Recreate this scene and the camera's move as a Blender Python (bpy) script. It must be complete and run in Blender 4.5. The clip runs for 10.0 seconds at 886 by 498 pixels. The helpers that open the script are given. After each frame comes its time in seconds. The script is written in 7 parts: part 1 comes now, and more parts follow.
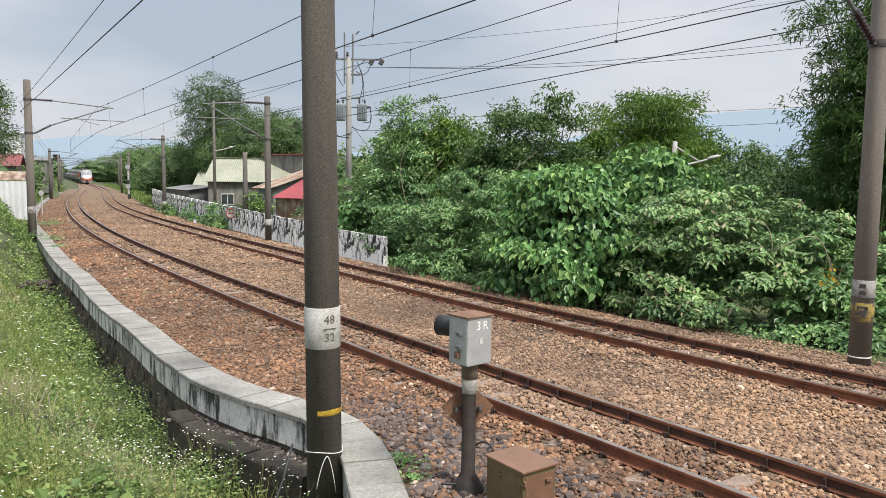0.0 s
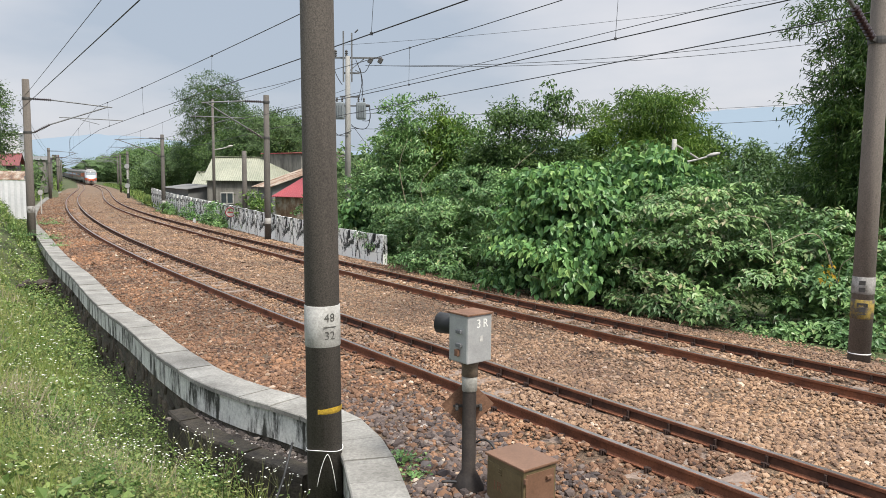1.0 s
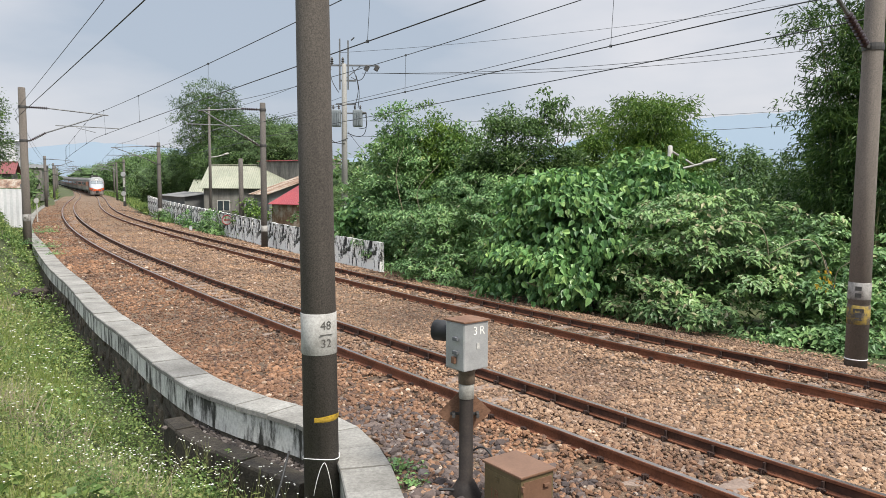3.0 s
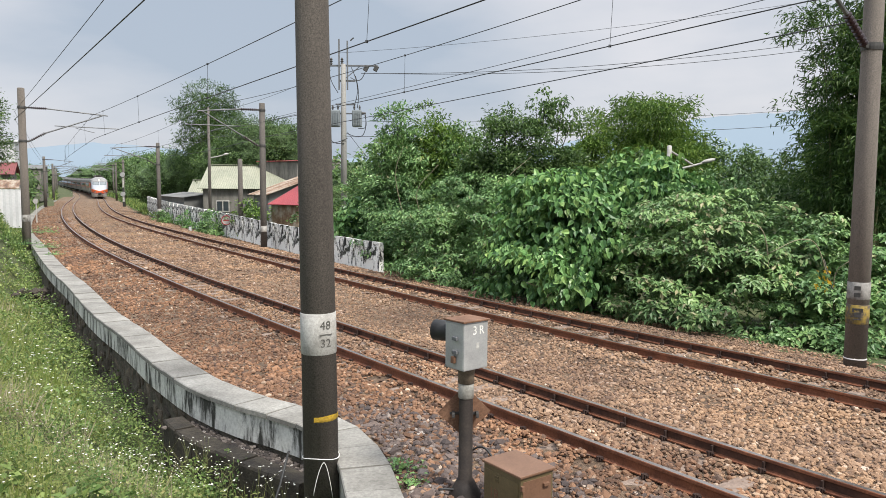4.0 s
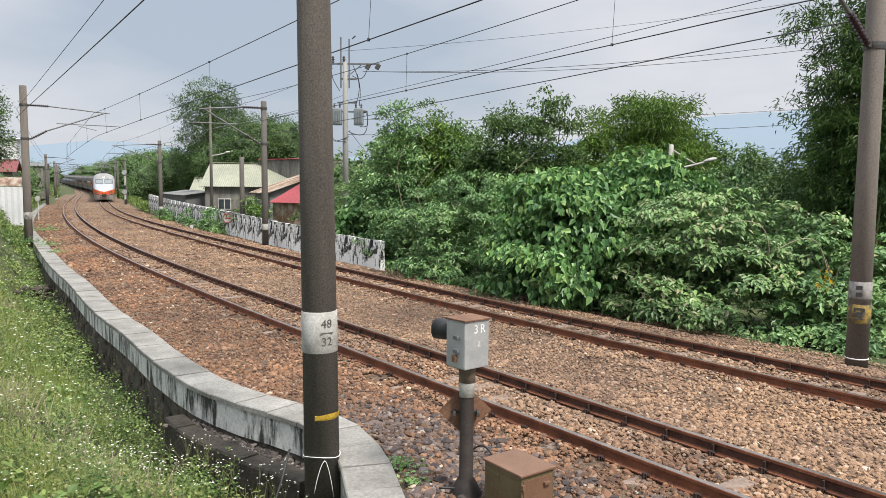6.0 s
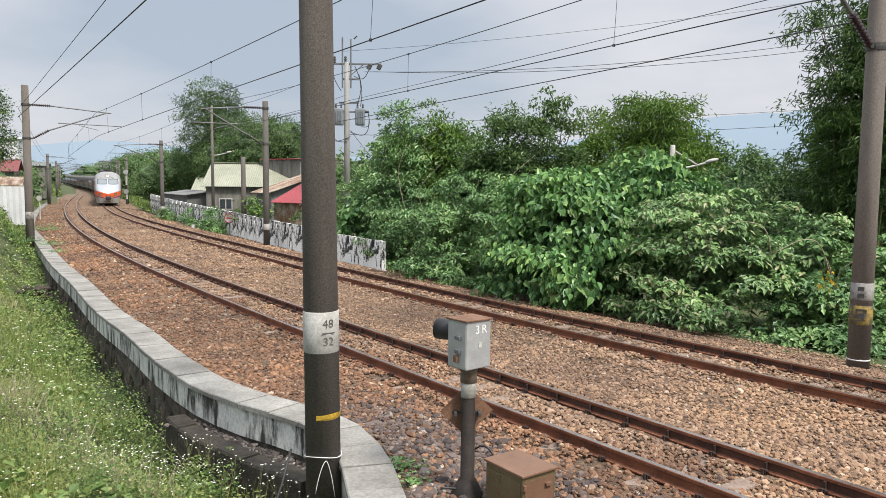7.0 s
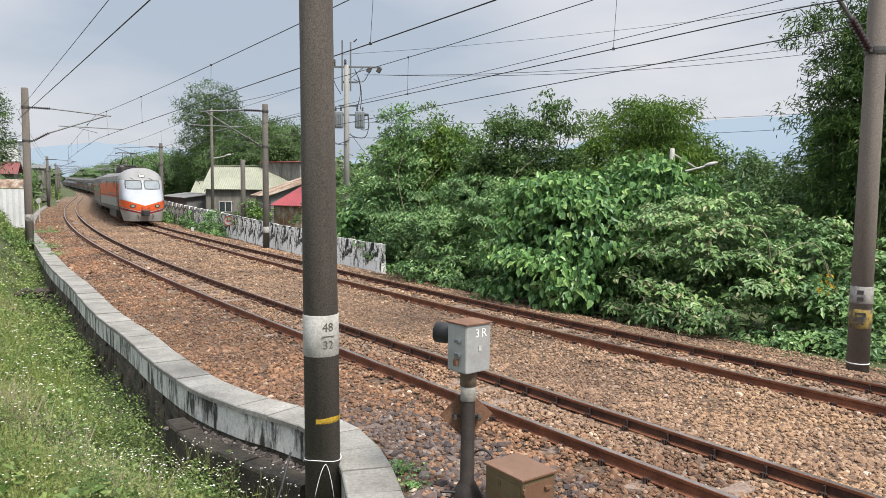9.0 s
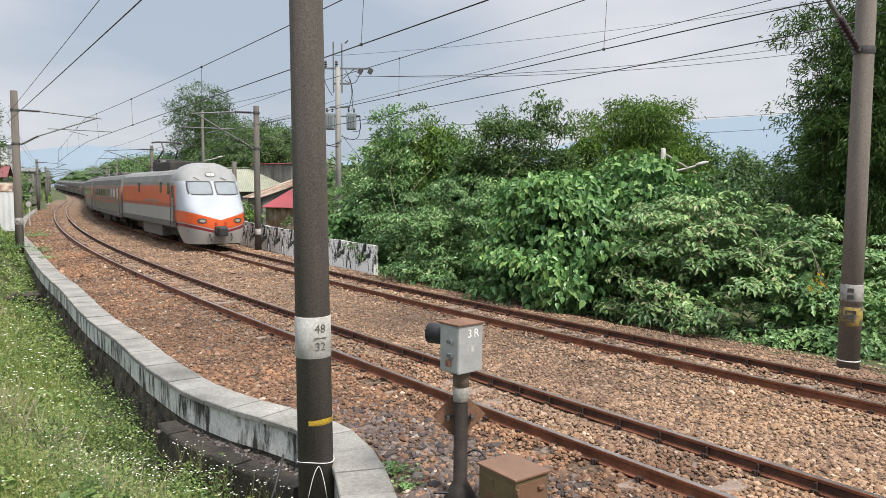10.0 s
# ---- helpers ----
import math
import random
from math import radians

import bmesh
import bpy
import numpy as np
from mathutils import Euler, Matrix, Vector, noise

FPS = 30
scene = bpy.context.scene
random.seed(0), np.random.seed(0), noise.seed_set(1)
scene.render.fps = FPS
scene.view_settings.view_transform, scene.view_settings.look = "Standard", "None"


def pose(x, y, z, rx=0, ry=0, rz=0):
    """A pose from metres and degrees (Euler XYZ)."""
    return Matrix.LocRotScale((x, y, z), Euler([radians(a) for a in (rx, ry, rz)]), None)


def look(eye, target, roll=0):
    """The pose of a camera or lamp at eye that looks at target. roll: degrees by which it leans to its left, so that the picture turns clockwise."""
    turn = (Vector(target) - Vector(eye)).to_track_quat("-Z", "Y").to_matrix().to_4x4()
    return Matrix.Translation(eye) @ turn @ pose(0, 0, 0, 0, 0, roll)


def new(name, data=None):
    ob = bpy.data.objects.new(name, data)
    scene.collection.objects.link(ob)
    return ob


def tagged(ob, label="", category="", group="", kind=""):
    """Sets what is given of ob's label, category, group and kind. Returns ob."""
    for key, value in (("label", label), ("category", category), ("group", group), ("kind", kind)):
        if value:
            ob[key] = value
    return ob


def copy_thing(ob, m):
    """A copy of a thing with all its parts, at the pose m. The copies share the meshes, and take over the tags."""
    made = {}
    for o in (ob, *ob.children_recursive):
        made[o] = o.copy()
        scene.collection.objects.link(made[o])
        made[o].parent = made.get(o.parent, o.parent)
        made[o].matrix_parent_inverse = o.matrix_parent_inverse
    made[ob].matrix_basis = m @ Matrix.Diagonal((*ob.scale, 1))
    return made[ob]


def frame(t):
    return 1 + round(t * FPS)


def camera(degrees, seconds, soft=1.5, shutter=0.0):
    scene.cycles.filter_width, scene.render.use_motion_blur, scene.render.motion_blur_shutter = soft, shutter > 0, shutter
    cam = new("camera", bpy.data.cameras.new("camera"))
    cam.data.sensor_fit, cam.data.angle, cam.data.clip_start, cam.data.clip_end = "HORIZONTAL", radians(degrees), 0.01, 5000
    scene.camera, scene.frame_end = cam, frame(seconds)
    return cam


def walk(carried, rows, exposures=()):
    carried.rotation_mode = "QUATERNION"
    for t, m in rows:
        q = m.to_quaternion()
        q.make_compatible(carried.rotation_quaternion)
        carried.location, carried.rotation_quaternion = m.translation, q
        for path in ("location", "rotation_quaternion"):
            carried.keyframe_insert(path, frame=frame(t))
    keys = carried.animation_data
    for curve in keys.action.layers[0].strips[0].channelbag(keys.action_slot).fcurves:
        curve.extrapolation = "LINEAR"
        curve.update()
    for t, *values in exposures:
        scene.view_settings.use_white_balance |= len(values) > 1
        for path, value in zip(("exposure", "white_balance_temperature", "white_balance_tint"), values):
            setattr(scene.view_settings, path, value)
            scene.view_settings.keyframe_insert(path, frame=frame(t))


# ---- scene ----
# ---------------------------------------------------------------- camera
ROWS = [
    (0, look((-0.001, -0.006, 2.862), (-0.115, 19.908, 1.016), 0.73)),
    (0.5, look((0.004, 0.003, 2.853), (-0.111, 19.914, 0.976), 0.65)),
    (1, look((-0.003, -0.002, 2.855), (-0.105, 19.909, 0.966), 0.56)),
    (1.5, look((0.000, 0.001, 2.855), (-0.097, 19.917, 1.018), 0.50)),
    (2, look((0.000, 0.000, 2.852), (-0.075, 19.922, 1.082), 0.49)),
    (2.5, look((0.002, 0.004, 2.859), (-0.038, 19.930, 1.142), 0.45)),
    (4, look((0.002, -0.003, 2.853), (-0.002, 19.925, 1.159), 0.35)),
    (4.5, look((-0.000, -0.000, 2.856), (0.000, 19.927, 1.147), 0.38)),
    (5, look((0.001, 0.005, 2.855), (-0.003, 19.930, 1.121), 0.41)),
    (5.5, look((0.005, 0.002, 2.855), (-0.018, 19.926, 1.116), 0.42)),
    (7, look((-0.003, 0.001, 2.855), (-0.075, 19.926, 1.126), 0.58)),
    (7.5, look((0.002, 0.005, 2.858), (-0.086, 19.933, 1.110), 0.54)),
    (8, look((-0.003, 0.001, 2.855), (-0.075, 19.926, 1.126), 0.58)),
    (8.5, look((-0.004, 0.001, 2.855), (-0.075, 19.930, 1.172), 0.58)),
    (9, look((-0.007, -0.005, 2.863), (-0.065, 19.926, 1.210), 0.63)),
    (9.5, look((-0.008, -0.007, 2.857), (-0.043, 19.926, 1.221), 0.54)),
    (10, look((0.001, -0.004, 2.859), (0.143, 19.930, 1.235), 0.31)),
]
cam = camera(62, 10.0, soft=0.55, shutter=0.4)
EXPOSURE = 0.22
walk(cam, ROWS, exposures=[(0, EXPOSURE), (10, EXPOSURE)])

# ---------------------------------------------------------------- light
SUN_AZ, SUN_EL = radians(138), radians(54)   # azimuth from +y clockwise
world = bpy.data.worlds.new("overcast_sky")
scene.world = world
world.use_nodes = True
wn, wl = world.node_tree.nodes, world.node_tree.links
wn.clear()
w_out, w_bg = wn.new("ShaderNodeOutputWorld"), wn.new("ShaderNodeBackground")
w_sky = wn.new("ShaderNodeTexSky")
w_sky.sky_type, w_sky.sun_disc = "NISHITA", False
w_sky.sun_elevation, w_sky.sun_rotation = SUN_EL, SUN_AZ
w_sky.air_density, w_sky.dust_density = 1.0, 3.0
w_gain = wn.new("ShaderNodeMix"); w_gain.data_type = "RGBA"; w_gain.blend_type = "MULTIPLY"
w_gain.inputs[0].default_value = 1.0
w_gain.inputs[7].default_value = (0.10, 0.10, 0.10, 1)
wl.new(w_sky.outputs[0], w_gain.inputs[6])
w_co = wn.new("ShaderNodeTexCoord")
w_map = wn.new("ShaderNodeMapping"); w_map.inputs["Scale"].default_value = (1.0, 1.0, 3.2)
w_map.inputs["Location"].default_value = (1.9, 0.7, 0.4)
wl.new(w_co.outputs["Generated"], w_map.inputs[0])
w_noise = wn.new("ShaderNodeTexNoise")
w_noise.inputs["Scale"].default_value, w_noise.inputs["Detail"].default_value = 1.6, 6.0
w_noise.inputs["Roughness"].default_value = 0.5
wl.new(w_map.outputs[0], w_noise.inputs["Vector"])
w_ramp = wn.new("ShaderNodeValToRGB")
w_ramp.color_ramp.elements[0].position, w_ramp.color_ramp.elements[0].color = 0.36, (0.50, 0.575, 0.68, 1)
w_ramp.color_ramp.elements[1].position, w_ramp.color_ramp.elements[1].color = 0.62, (0.83, 0.832, 0.875, 1)
w_dist = wn.new("ShaderNodeVectorMath"); w_dist.operation = "DISTANCE"
wl.new(w_co.outputs["Generated"], w_dist.inputs[0])
w_dist.inputs[1].default_value = (-0.30, 0.92, 0.26)
w_bank = wn.new("ShaderNodeMapRange")
w_bank.interpolation_type = "SMOOTHSTEP"
for sock, v in ((1, 0.05), (2, 0.42), (3, -0.12), (4, 0.0)):
    w_bank.inputs[sock].default_value = v
wl.new(w_dist.outputs["Value"], w_bank.inputs[0])
w_sum = wn.new("ShaderNodeMath"); w_sum.operation = "ADD"
wl.new(w_noise.outputs[0], w_sum.inputs[0]); wl.new(w_bank.outputs[0], w_sum.inputs[1])
wl.new(w_sum.outputs[0], w_ramp.inputs[0])
w_mix = wn.new("ShaderNodeMix"); w_mix.data_type = "RGBA"
w_mix.inputs[0].default_value = 0.86
wl.new(w_gain.outputs[2], w_mix.inputs[6]); wl.new(w_ramp.outputs[0], w_mix.inputs[7])
# an overcast sky is brighter overhead than at the horizon
w_sep = wn.new("ShaderNodeSeparateXYZ")
wl.new(w_co.outputs["Generated"], w_sep.inputs[0])
w_up = wn.new("ShaderNodeMapRange")
for sock, v in ((1, 0.26), (2, 1.0), (3, 0.86), (4, 2.9)):
    w_up.inputs[sock].default_value = v
wl.new(w_sep.outputs[2], w_up.inputs[0])
w_vec = wn.new("ShaderNodeVectorMath"); w_vec.operation = "SCALE"
wl.new(w_mix.outputs[2], w_vec.inputs[0]); wl.new(w_up.outputs[0], w_vec.inputs["Scale"])
wl.new(w_vec.outputs[0], w_bg.inputs[0])
w_bg.inputs[1].default_value = 1.0
wl.new(w_bg.outputs[0], w_out.inputs[0])

sun_data = bpy.data.lights.new("sun", "SUN")
sun_data.energy, sun_data.angle, sun_data.color = 5.0, radians(12), (1.0, 0.95, 0.87)
sun = new("sun", sun_data)
sun_dir = Vector((math.sin(SUN_AZ) * math.cos(SUN_EL), math.cos(SUN_AZ) * math.cos(SUN_EL), math.sin(SUN_EL)))
sun.matrix_world = look(sun_dir * 100, (0, 0, 0))

rng = np.random.default_rng(7)


# ---------------------------------------------------------------- materials
def _base(name, rough=0.8, metal=0.0, spec=0.4):
    m = bpy.data.materials.new(name)
    m.use_nodes = True
    nt = m.node_tree
    b = nt.nodes["Principled BSDF"]
    b.inputs["Roughness"].default_value = rough
    b.inputs["Metallic"].default_value = metal
    b.inputs["Specular IOR Level"].default_value = spec
    return m, nt, b


def _ramp(nt, stops):
    r = nt.nodes.new("ShaderNodeValToRGB")
    while len(r.color_ramp.elements) < len(stops):
        r.color_ramp.elements.new(0.5)
    for e, (p, c) in zip(r.color_ramp.elements, stops):
        e.position, e.color = p, (*c, 1)
    return r


def _noise(nt, scale, detail=5.0, rough=0.6, stretch=None, coords="Object"):
    tc = nt.nodes.new("ShaderNodeTexCoord")
    n = nt.nodes.new("ShaderNodeTexNoise")
    n.inputs["Scale"].default_value, n.inputs["Detail"].default_value = scale, detail
    n.inputs["Roughness"].default_value = rough
    if stretch:
        mp = nt.nodes.new("ShaderNodeMapping")
        mp.inputs["Scale"].default_value = stretch
        nt.links.new(tc.outputs[coords], mp.inputs[0])
        nt.links.new(mp.outputs[0], n.inputs["Vector"])
    else:
        nt.links.new(tc.outputs[coords], n.inputs["Vector"])
    return n


def _mixc(nt, fac, a, b, mode="MIX"):
    m = nt.nodes.new("ShaderNodeMix")
    m.data_type, m.blend_type = "RGBA", mode
    for sock, v in ((0, fac), (6, a), (7, b)):
        if isinstance(v, (int, float)):
            m.inputs[sock].default_value = v
        elif isinstance(v, tuple):
            m.inputs[sock].default_value = (*v, 1)
        else:
            nt.links.new(v, m.inputs[sock])
    return m.outputs[2]


def _bump(nt, b, height, strength, dist):
    bp = nt.nodes.new("ShaderNodeBump")
    bp.inputs["Strength"].default_value, bp.inputs["Distance"].default_value = strength, dist
    nt.links.new(height, bp.inputs["Height"])
    nt.links.new(bp.outputs[0], b.inputs["Normal"])


def surface(name, stops, big=1.0, fine=30.0, fine_amt=0.35, rough=0.8, metal=0.0, spec=0.4, bump=0.3, dist=0.01,
            stretch=None, per_object=0.0):
    """A two-scale weathered surface: large stains along a ramp, fine grain over it, relief."""
    m, nt, b = _base(name, rough, metal, spec)
    n1 = _noise(nt, big, 6, 0.6, stretch)
    r1 = _ramp(nt, stops)
    nt.links.new(n1.outputs[0], r1.inputs[0])
    n2 = _noise(nt, fine, 4, 0.7)
    r2 = _ramp(nt, [(0.3, (1 - fine_amt,) * 3), (0.7, (1 + fine_amt * 0.4,) * 3)])
    nt.links.new(n2.outputs[0], r2.inputs[0])
    col = _mixc(nt, 1.0, r1.outputs[0], r2.outputs[0], "MULTIPLY")
    if per_object:
        oi = nt.nodes.new("ShaderNodeObjectInfo")
        r3 = _ramp(nt, [(0.0, (1 - per_object,) * 3), (1.0, (1 + per_object,) * 3)])
        nt.links.new(oi.outputs["Random"], r3.inputs[0])
        col = _mixc(nt, 1.0, col, r3.outputs[0], "MULTIPLY")
    nt.links.new(col, b.inputs["Base Color"])
    if bump:
        _bump(nt, b, n2.outputs[0], bump, dist)
    return m


def island(name, stops, rough=0.85, translucent=0.0, patch=0.0, patch_stops=None, spec=0.3):
    """Colour told apart piece by piece (stones, leaves), with patches at a larger scale."""
    m, nt, b = _base(name, rough, 0.0, spec)
    g = nt.nodes.new("ShaderNodeNewGeometry")
    r = _ramp(nt, stops)
    nt.links.new(g.outputs["Random Per Island"], r.inputs[0])
    col = r.outputs[0]
    if patch:
        n = _noise(nt, patch, 4, 0.6)
        r2 = _ramp(nt, patch_stops)
        nt.links.new(n.outputs[0], r2.inputs[0])
        col = _mixc(nt, 1.0, col, r2.outputs[0], "MULTIPLY")
    nt.links.new(col, b.inputs["Base Color"])
    if translucent:
        tr = nt.nodes.new("ShaderNodeBsdfTranslucent")
        nt.links.new(col, tr.inputs[0])
        ms = nt.nodes.new("ShaderNodeMixShader")
        ms.inputs[0].default_value = translucent
        nt.links.new(b.outputs[0], ms.inputs[1])
        nt.links.new(tr.outputs[0], ms.inputs[2])
        nt.links.new(ms.outputs[0], nt.nodes["Material Output"].inputs[0])
    return m


def streaked(name, light, dark, lo=0.42, hi=0.58, rough=0.85, scale=1.6):
    """Old limewashed concrete with black water streaks that run down."""
    m, nt, b = _base(name, rough)
    n1 = _noise(nt, scale, 9, 0.72, (2.4, 2.4, 0.5))
    r1 = _ramp(nt, [(lo, dark), (hi, light)])
    nt.links.new(n1.outputs[0], r1.inputs[0])
    n2 = _noise(nt, 22, 5, 0.7)
    r2 = _ramp(nt, [(0.32, (0.72,) * 3), (0.62, (1.04,) * 3)])
    nt.links.new(n2.outputs[0], r2.inputs[0])
    nt.links.new(_mixc(nt, 1.0, r1.outputs[0], r2.outputs[0], "MULTIPLY"), b.inputs["Base Color"])
    _bump(nt, b, n2.outputs[0], 0.3, 0.01)
    return m


def mouldy(name):
    """White panel paint with thin black runs from the top and blotches of mould."""
    m, nt, b = _base(name, 0.88)
    runs = _noise(nt, 1.0, 8, 0.75, (2.8, 2.8, 0.80))
    r1 = _ramp(nt, [(0.43, (0.02, 0.021, 0.02)), (0.47, (0.80, 0.80, 0.76))])
    nt.links.new(runs.outputs[0], r1.inputs[0])
    blot = _noise(nt, 1.6, 9, 0.75)
    r2 = _ramp(nt, [(0.43, (0.05, 0.055, 0.045)), (0.48, (1.0, 1.0, 1.0))])
    nt.links.new(blot.outputs[0], r2.inputs[0])
    nt.links.new(_mixc(nt, 1.0, r1.outputs[0], r2.outputs[0], "MULTIPLY"), b.inputs["Base Color"])
    _bump(nt, b, blot.outputs[0], 0.3, 0.01)
    return m


def plain(name, c, rough=0.5, metal=0.0, var=0.15, fine=20.0):
    c2 = tuple(max(0.0, v * (1 - var)) for v in c)
    return surface(name, [(0.35, c2), (0.65, c)], 2.0, fine, var, rough, metal, 0.5, 0.08, 0.003)


M = {}
M["ballast_bed"] = surface("ballast_bed", [(0.3, (0.104, 0.065, 0.042)), (0.7, (0.252, 0.174, 0.111))], 0.5, 16, 0.75, 0.95, bump=1.0, dist=0.08)
M["stone"] = island("ballast_stone", [(0.0, (0.106, 0.076, 0.062)), (0.2, (0.164, 0.109, 0.076)), (0.55, (0.226, 0.150, 0.100)), (0.9, (0.273, 0.191, 0.132)), (0.98, (0.319, 0.242, 0.187)), (1.0, (0.443, 0.372, 0.316))],
                    0.9, patch=0.32, patch_stops=[(0.36, (0.70, 0.65, 0.63)), (0.50, (1.0, 0.94, 0.88)), (0.66, (1.22, 1.12, 0.97))])
M["stone_old"] = island("old_ballast_stone", [(0.0, (0.080, 0.055, 0.044)), (0.2, (0.124, 0.074, 0.048)), (0.6, (0.188, 0.109, 0.066)), (0.92, (0.244, 0.146, 0.091)), (0.985, (0.302, 0.231, 0.168)), (1.0, (0.460, 0.401, 0.329))],
                        0.9, patch=0.32, patch_stops=[(0.36, (0.60, 0.58, 0.60)), (0.50, (0.98, 0.92, 0.88)), (0.66, (1.22, 1.10, 0.98))])
M["stone_grey"] = island("grey_ballast_stone", [(0.0, (0.045, 0.036, 0.034)), (0.5, (0.088, 0.066, 0.058)), (0.9, (0.135, 0.104, 0.09)), (0.985, (0.19, 0.16, 0.14)), (1.0, (0.36, 0.33, 0.30))], 0.88)
M["rust"] = surface("rail_rust", [(0.3, (0.116, 0.044, 0.025)), (0.7, (0.273, 0.107, 0.054))], 3, 40, 0.4, 0.75, 0.2, bump=0.3, dist=0.004)
M["railtop"] = surface("rail_running_face", [(0.3, (0.22, 0.19, 0.175)), (0.7, (0.38, 0.35, 0.33))], 4, 30, 0.3, 0.28, 0.8, bump=0.05, dist=0.002)
# darker brown for rail webs and the undersides of the heads
M["railweb"] = surface("rail_web_dark", [(0.3, (0.045, 0.022, 0.016)), (0.7, (0.125, 0.058, 0.036))], 3, 30, 0.4, 0.85, 0.1, bump=0.3, dist=0.004)
M["clip"] = plain("rail_clip", (0.045, 0.025, 0.019), 0.8, 0.3)
M["sleeper"] = surface("sleeper_concrete", [(0.3, (0.126, 0.085, 0.063)), (0.7, (0.244, 0.185, 0.148))], 2, 25, 0.4, 0.92, bump=0.5, dist=0.01)
M["pole"] = surface("spun_concrete", [(0.34, (0.062, 0.053, 0.045)), (0.66, (0.128, 0.110, 0.093))], 1.6, 60, 0.6, 0.85, bump=0.5, dist=0.006, stretch=(1, 1, 0.10))
M["poleb"] = surface("spun_concrete_brown", [(0.34, (0.131, 0.113, 0.097)), (0.66, (0.232, 0.201, 0.174))], 1.4, 50, 0.5, 0.88, bump=0.4, dist=0.006, stretch=(1, 1, 0.12))
M["polefar"] = surface("spun_concrete_pale", [(0.32, (0.096, 0.085, 0.074)), (0.68, (0.178, 0.163, 0.148))], 1.0, 20, 0.35, 0.88, bump=0.3, dist=0.006, stretch=(1, 1, 0.35))
M["white"] = surface("worn_white_paint", [(0.3, (0.266, 0.255, 0.229)), (0.6, (0.429, 0.418, 0.392))], 3, 40, 0.3, 0.8)
M["black"] = plain("black_paint", (0.022, 0.022, 0.022), 0.7)
M["number"] = surface("faded_number_paint", [(0.35, (0.052, 0.048, 0.043)), (0.65, (0.141, 0.133, 0.118))], 9, 50, 0.4, 0.8)
M["whitewall"] = surface("white_plaster", [(0.3, (0.444, 0.451, 0.459)), (0.7, (0.562, 0.570, 0.570))], 0.6, 8, 0.12, 0.8)
M["yellow"] = surface("worn_yellow_paint", [(0.35, (0.259, 0.163, 0.022)), (0.6, (0.459, 0.296, 0.022))], 6, 40, 0.4, 0.7)
M["yellowfaded"] = surface("faded_yellow_paint", [(0.42, (0.089, 0.074, 0.056)), (0.52, (0.244, 0.174, 0.044)), (0.7, (0.333, 0.237, 0.044))], 7, 40, 0.3, 0.8)
M["whitefaded"] = surface("faded_white_paint", [(0.38, (0.118, 0.107, 0.092)), (0.52, (0.266, 0.255, 0.237)), (0.7, (0.340, 0.326, 0.303))], 7, 40, 0.3, 0.8)
M["coping"] = surface("coping_concrete", [(0.28, (0.144, 0.136, 0.120)), (0.72, (0.303, 0.293, 0.265))], 1.4, 24, 0.35, 0.9, bump=0.35, dist=0.008, per_object=0.12)
M["wallface"] = streaked("limewashed_wall", (0.577, 0.577, 0.540), (0.039, 0.039, 0.033), 0.42, 0.53)
M["oldwall"] = surface("damp_masonry", [(0.3, (0.037, 0.033, 0.025)), (0.7, (0.133, 0.115, 0.089))], 2.2, 14, 0.6, 0.95, bump=1.0, dist=0.04)
M["kerb"] = surface("mossy_black_kerb", [(0.3, (0.024, 0.020, 0.016)), (0.6, (0.063, 0.052, 0.037)), (0.75, (0.052, 0.063, 0.026))], 3.0, 18, 0.5, 0.9, bump=0.8, dist=0.03)
M["shelfstone"] = island("grey_gravel", [(0.0, (0.030, 0.026, 0.024)), (0.6, (0.081, 0.067, 0.059)), (0.93, (0.148, 0.126, 0.111)), (1.0, (0.311, 0.289, 0.266))], 0.92)
M["rubble"] = surface("rubble_stone", [(0.3, (0.052, 0.041, 0.031)), (0.7, (0.141, 0.112, 0.083))], 3.0, 20, 0.6, 0.95, bump=0.9, dist=0.04, per_object=0.5)
M["fencewall"] = mouldy("stained_fence_panel")
M["soil"] = surface("weedy_soil", [(0.3, (0.035, 0.045, 0.016)), (0.55, (0.065, 0.08, 0.027)), (0.75, (0.10, 0.09, 0.05))], 0.6, 9, 0.5, 0.97, bump=0.8, dist=0.05)
LEAFP = [(0.36, (0.60, 0.66, 0.64)), (0.64, (1.25, 1.2, 1.05))]
M["leaf_big"] = island("broad_leaf", [(0.0, (0.055, 0.134, 0.049)), (0.5, (0.118, 0.244, 0.079)), (0.88, (0.206, 0.351, 0.122)), (1.0, (0.284, 0.419, 0.143))], 0.36, 0.24, 0.5, LEAFP)
M["leaf_mid"] = island("shrub_leaf", [(0.0, (0.077, 0.159, 0.060)), (0.5, (0.156, 0.278, 0.104)), (0.94, (0.233, 0.366, 0.148)), (1.0, (0.326, 0.335, 0.173))], 0.36, 0.24, 0.45, LEAFP)
M["leaf_bamboo"] = island("bamboo_leaf", [(0.0, (0.054, 0.112, 0.022)), (0.5, (0.107, 0.195, 0.035)), (1.0, (0.192, 0.277, 0.061))], 0.5, 0.24, 0.4, LEAFP)
M["leaf_creeper"] = island("creeper_leaf", [(0.0, (0.094, 0.175, 0.070)), (0.5, (0.177, 0.295, 0.117)), (0.86, (0.257, 0.373, 0.157)), (0.90, (0.271, 0.278, 0.157)), (1.0, (0.358, 0.335, 0.227))], 0.4, 0.24, 0.7, LEAFP)
M["leaf_dark"] = island("dark_leaf", [(0.0, (0.038, 0.079, 0.028)), (0.6, (0.082, 0.145, 0.047)), (1.0, (0.132, 0.204, 0.068))], 0.36, 0.32, 0.4, LEAFP)
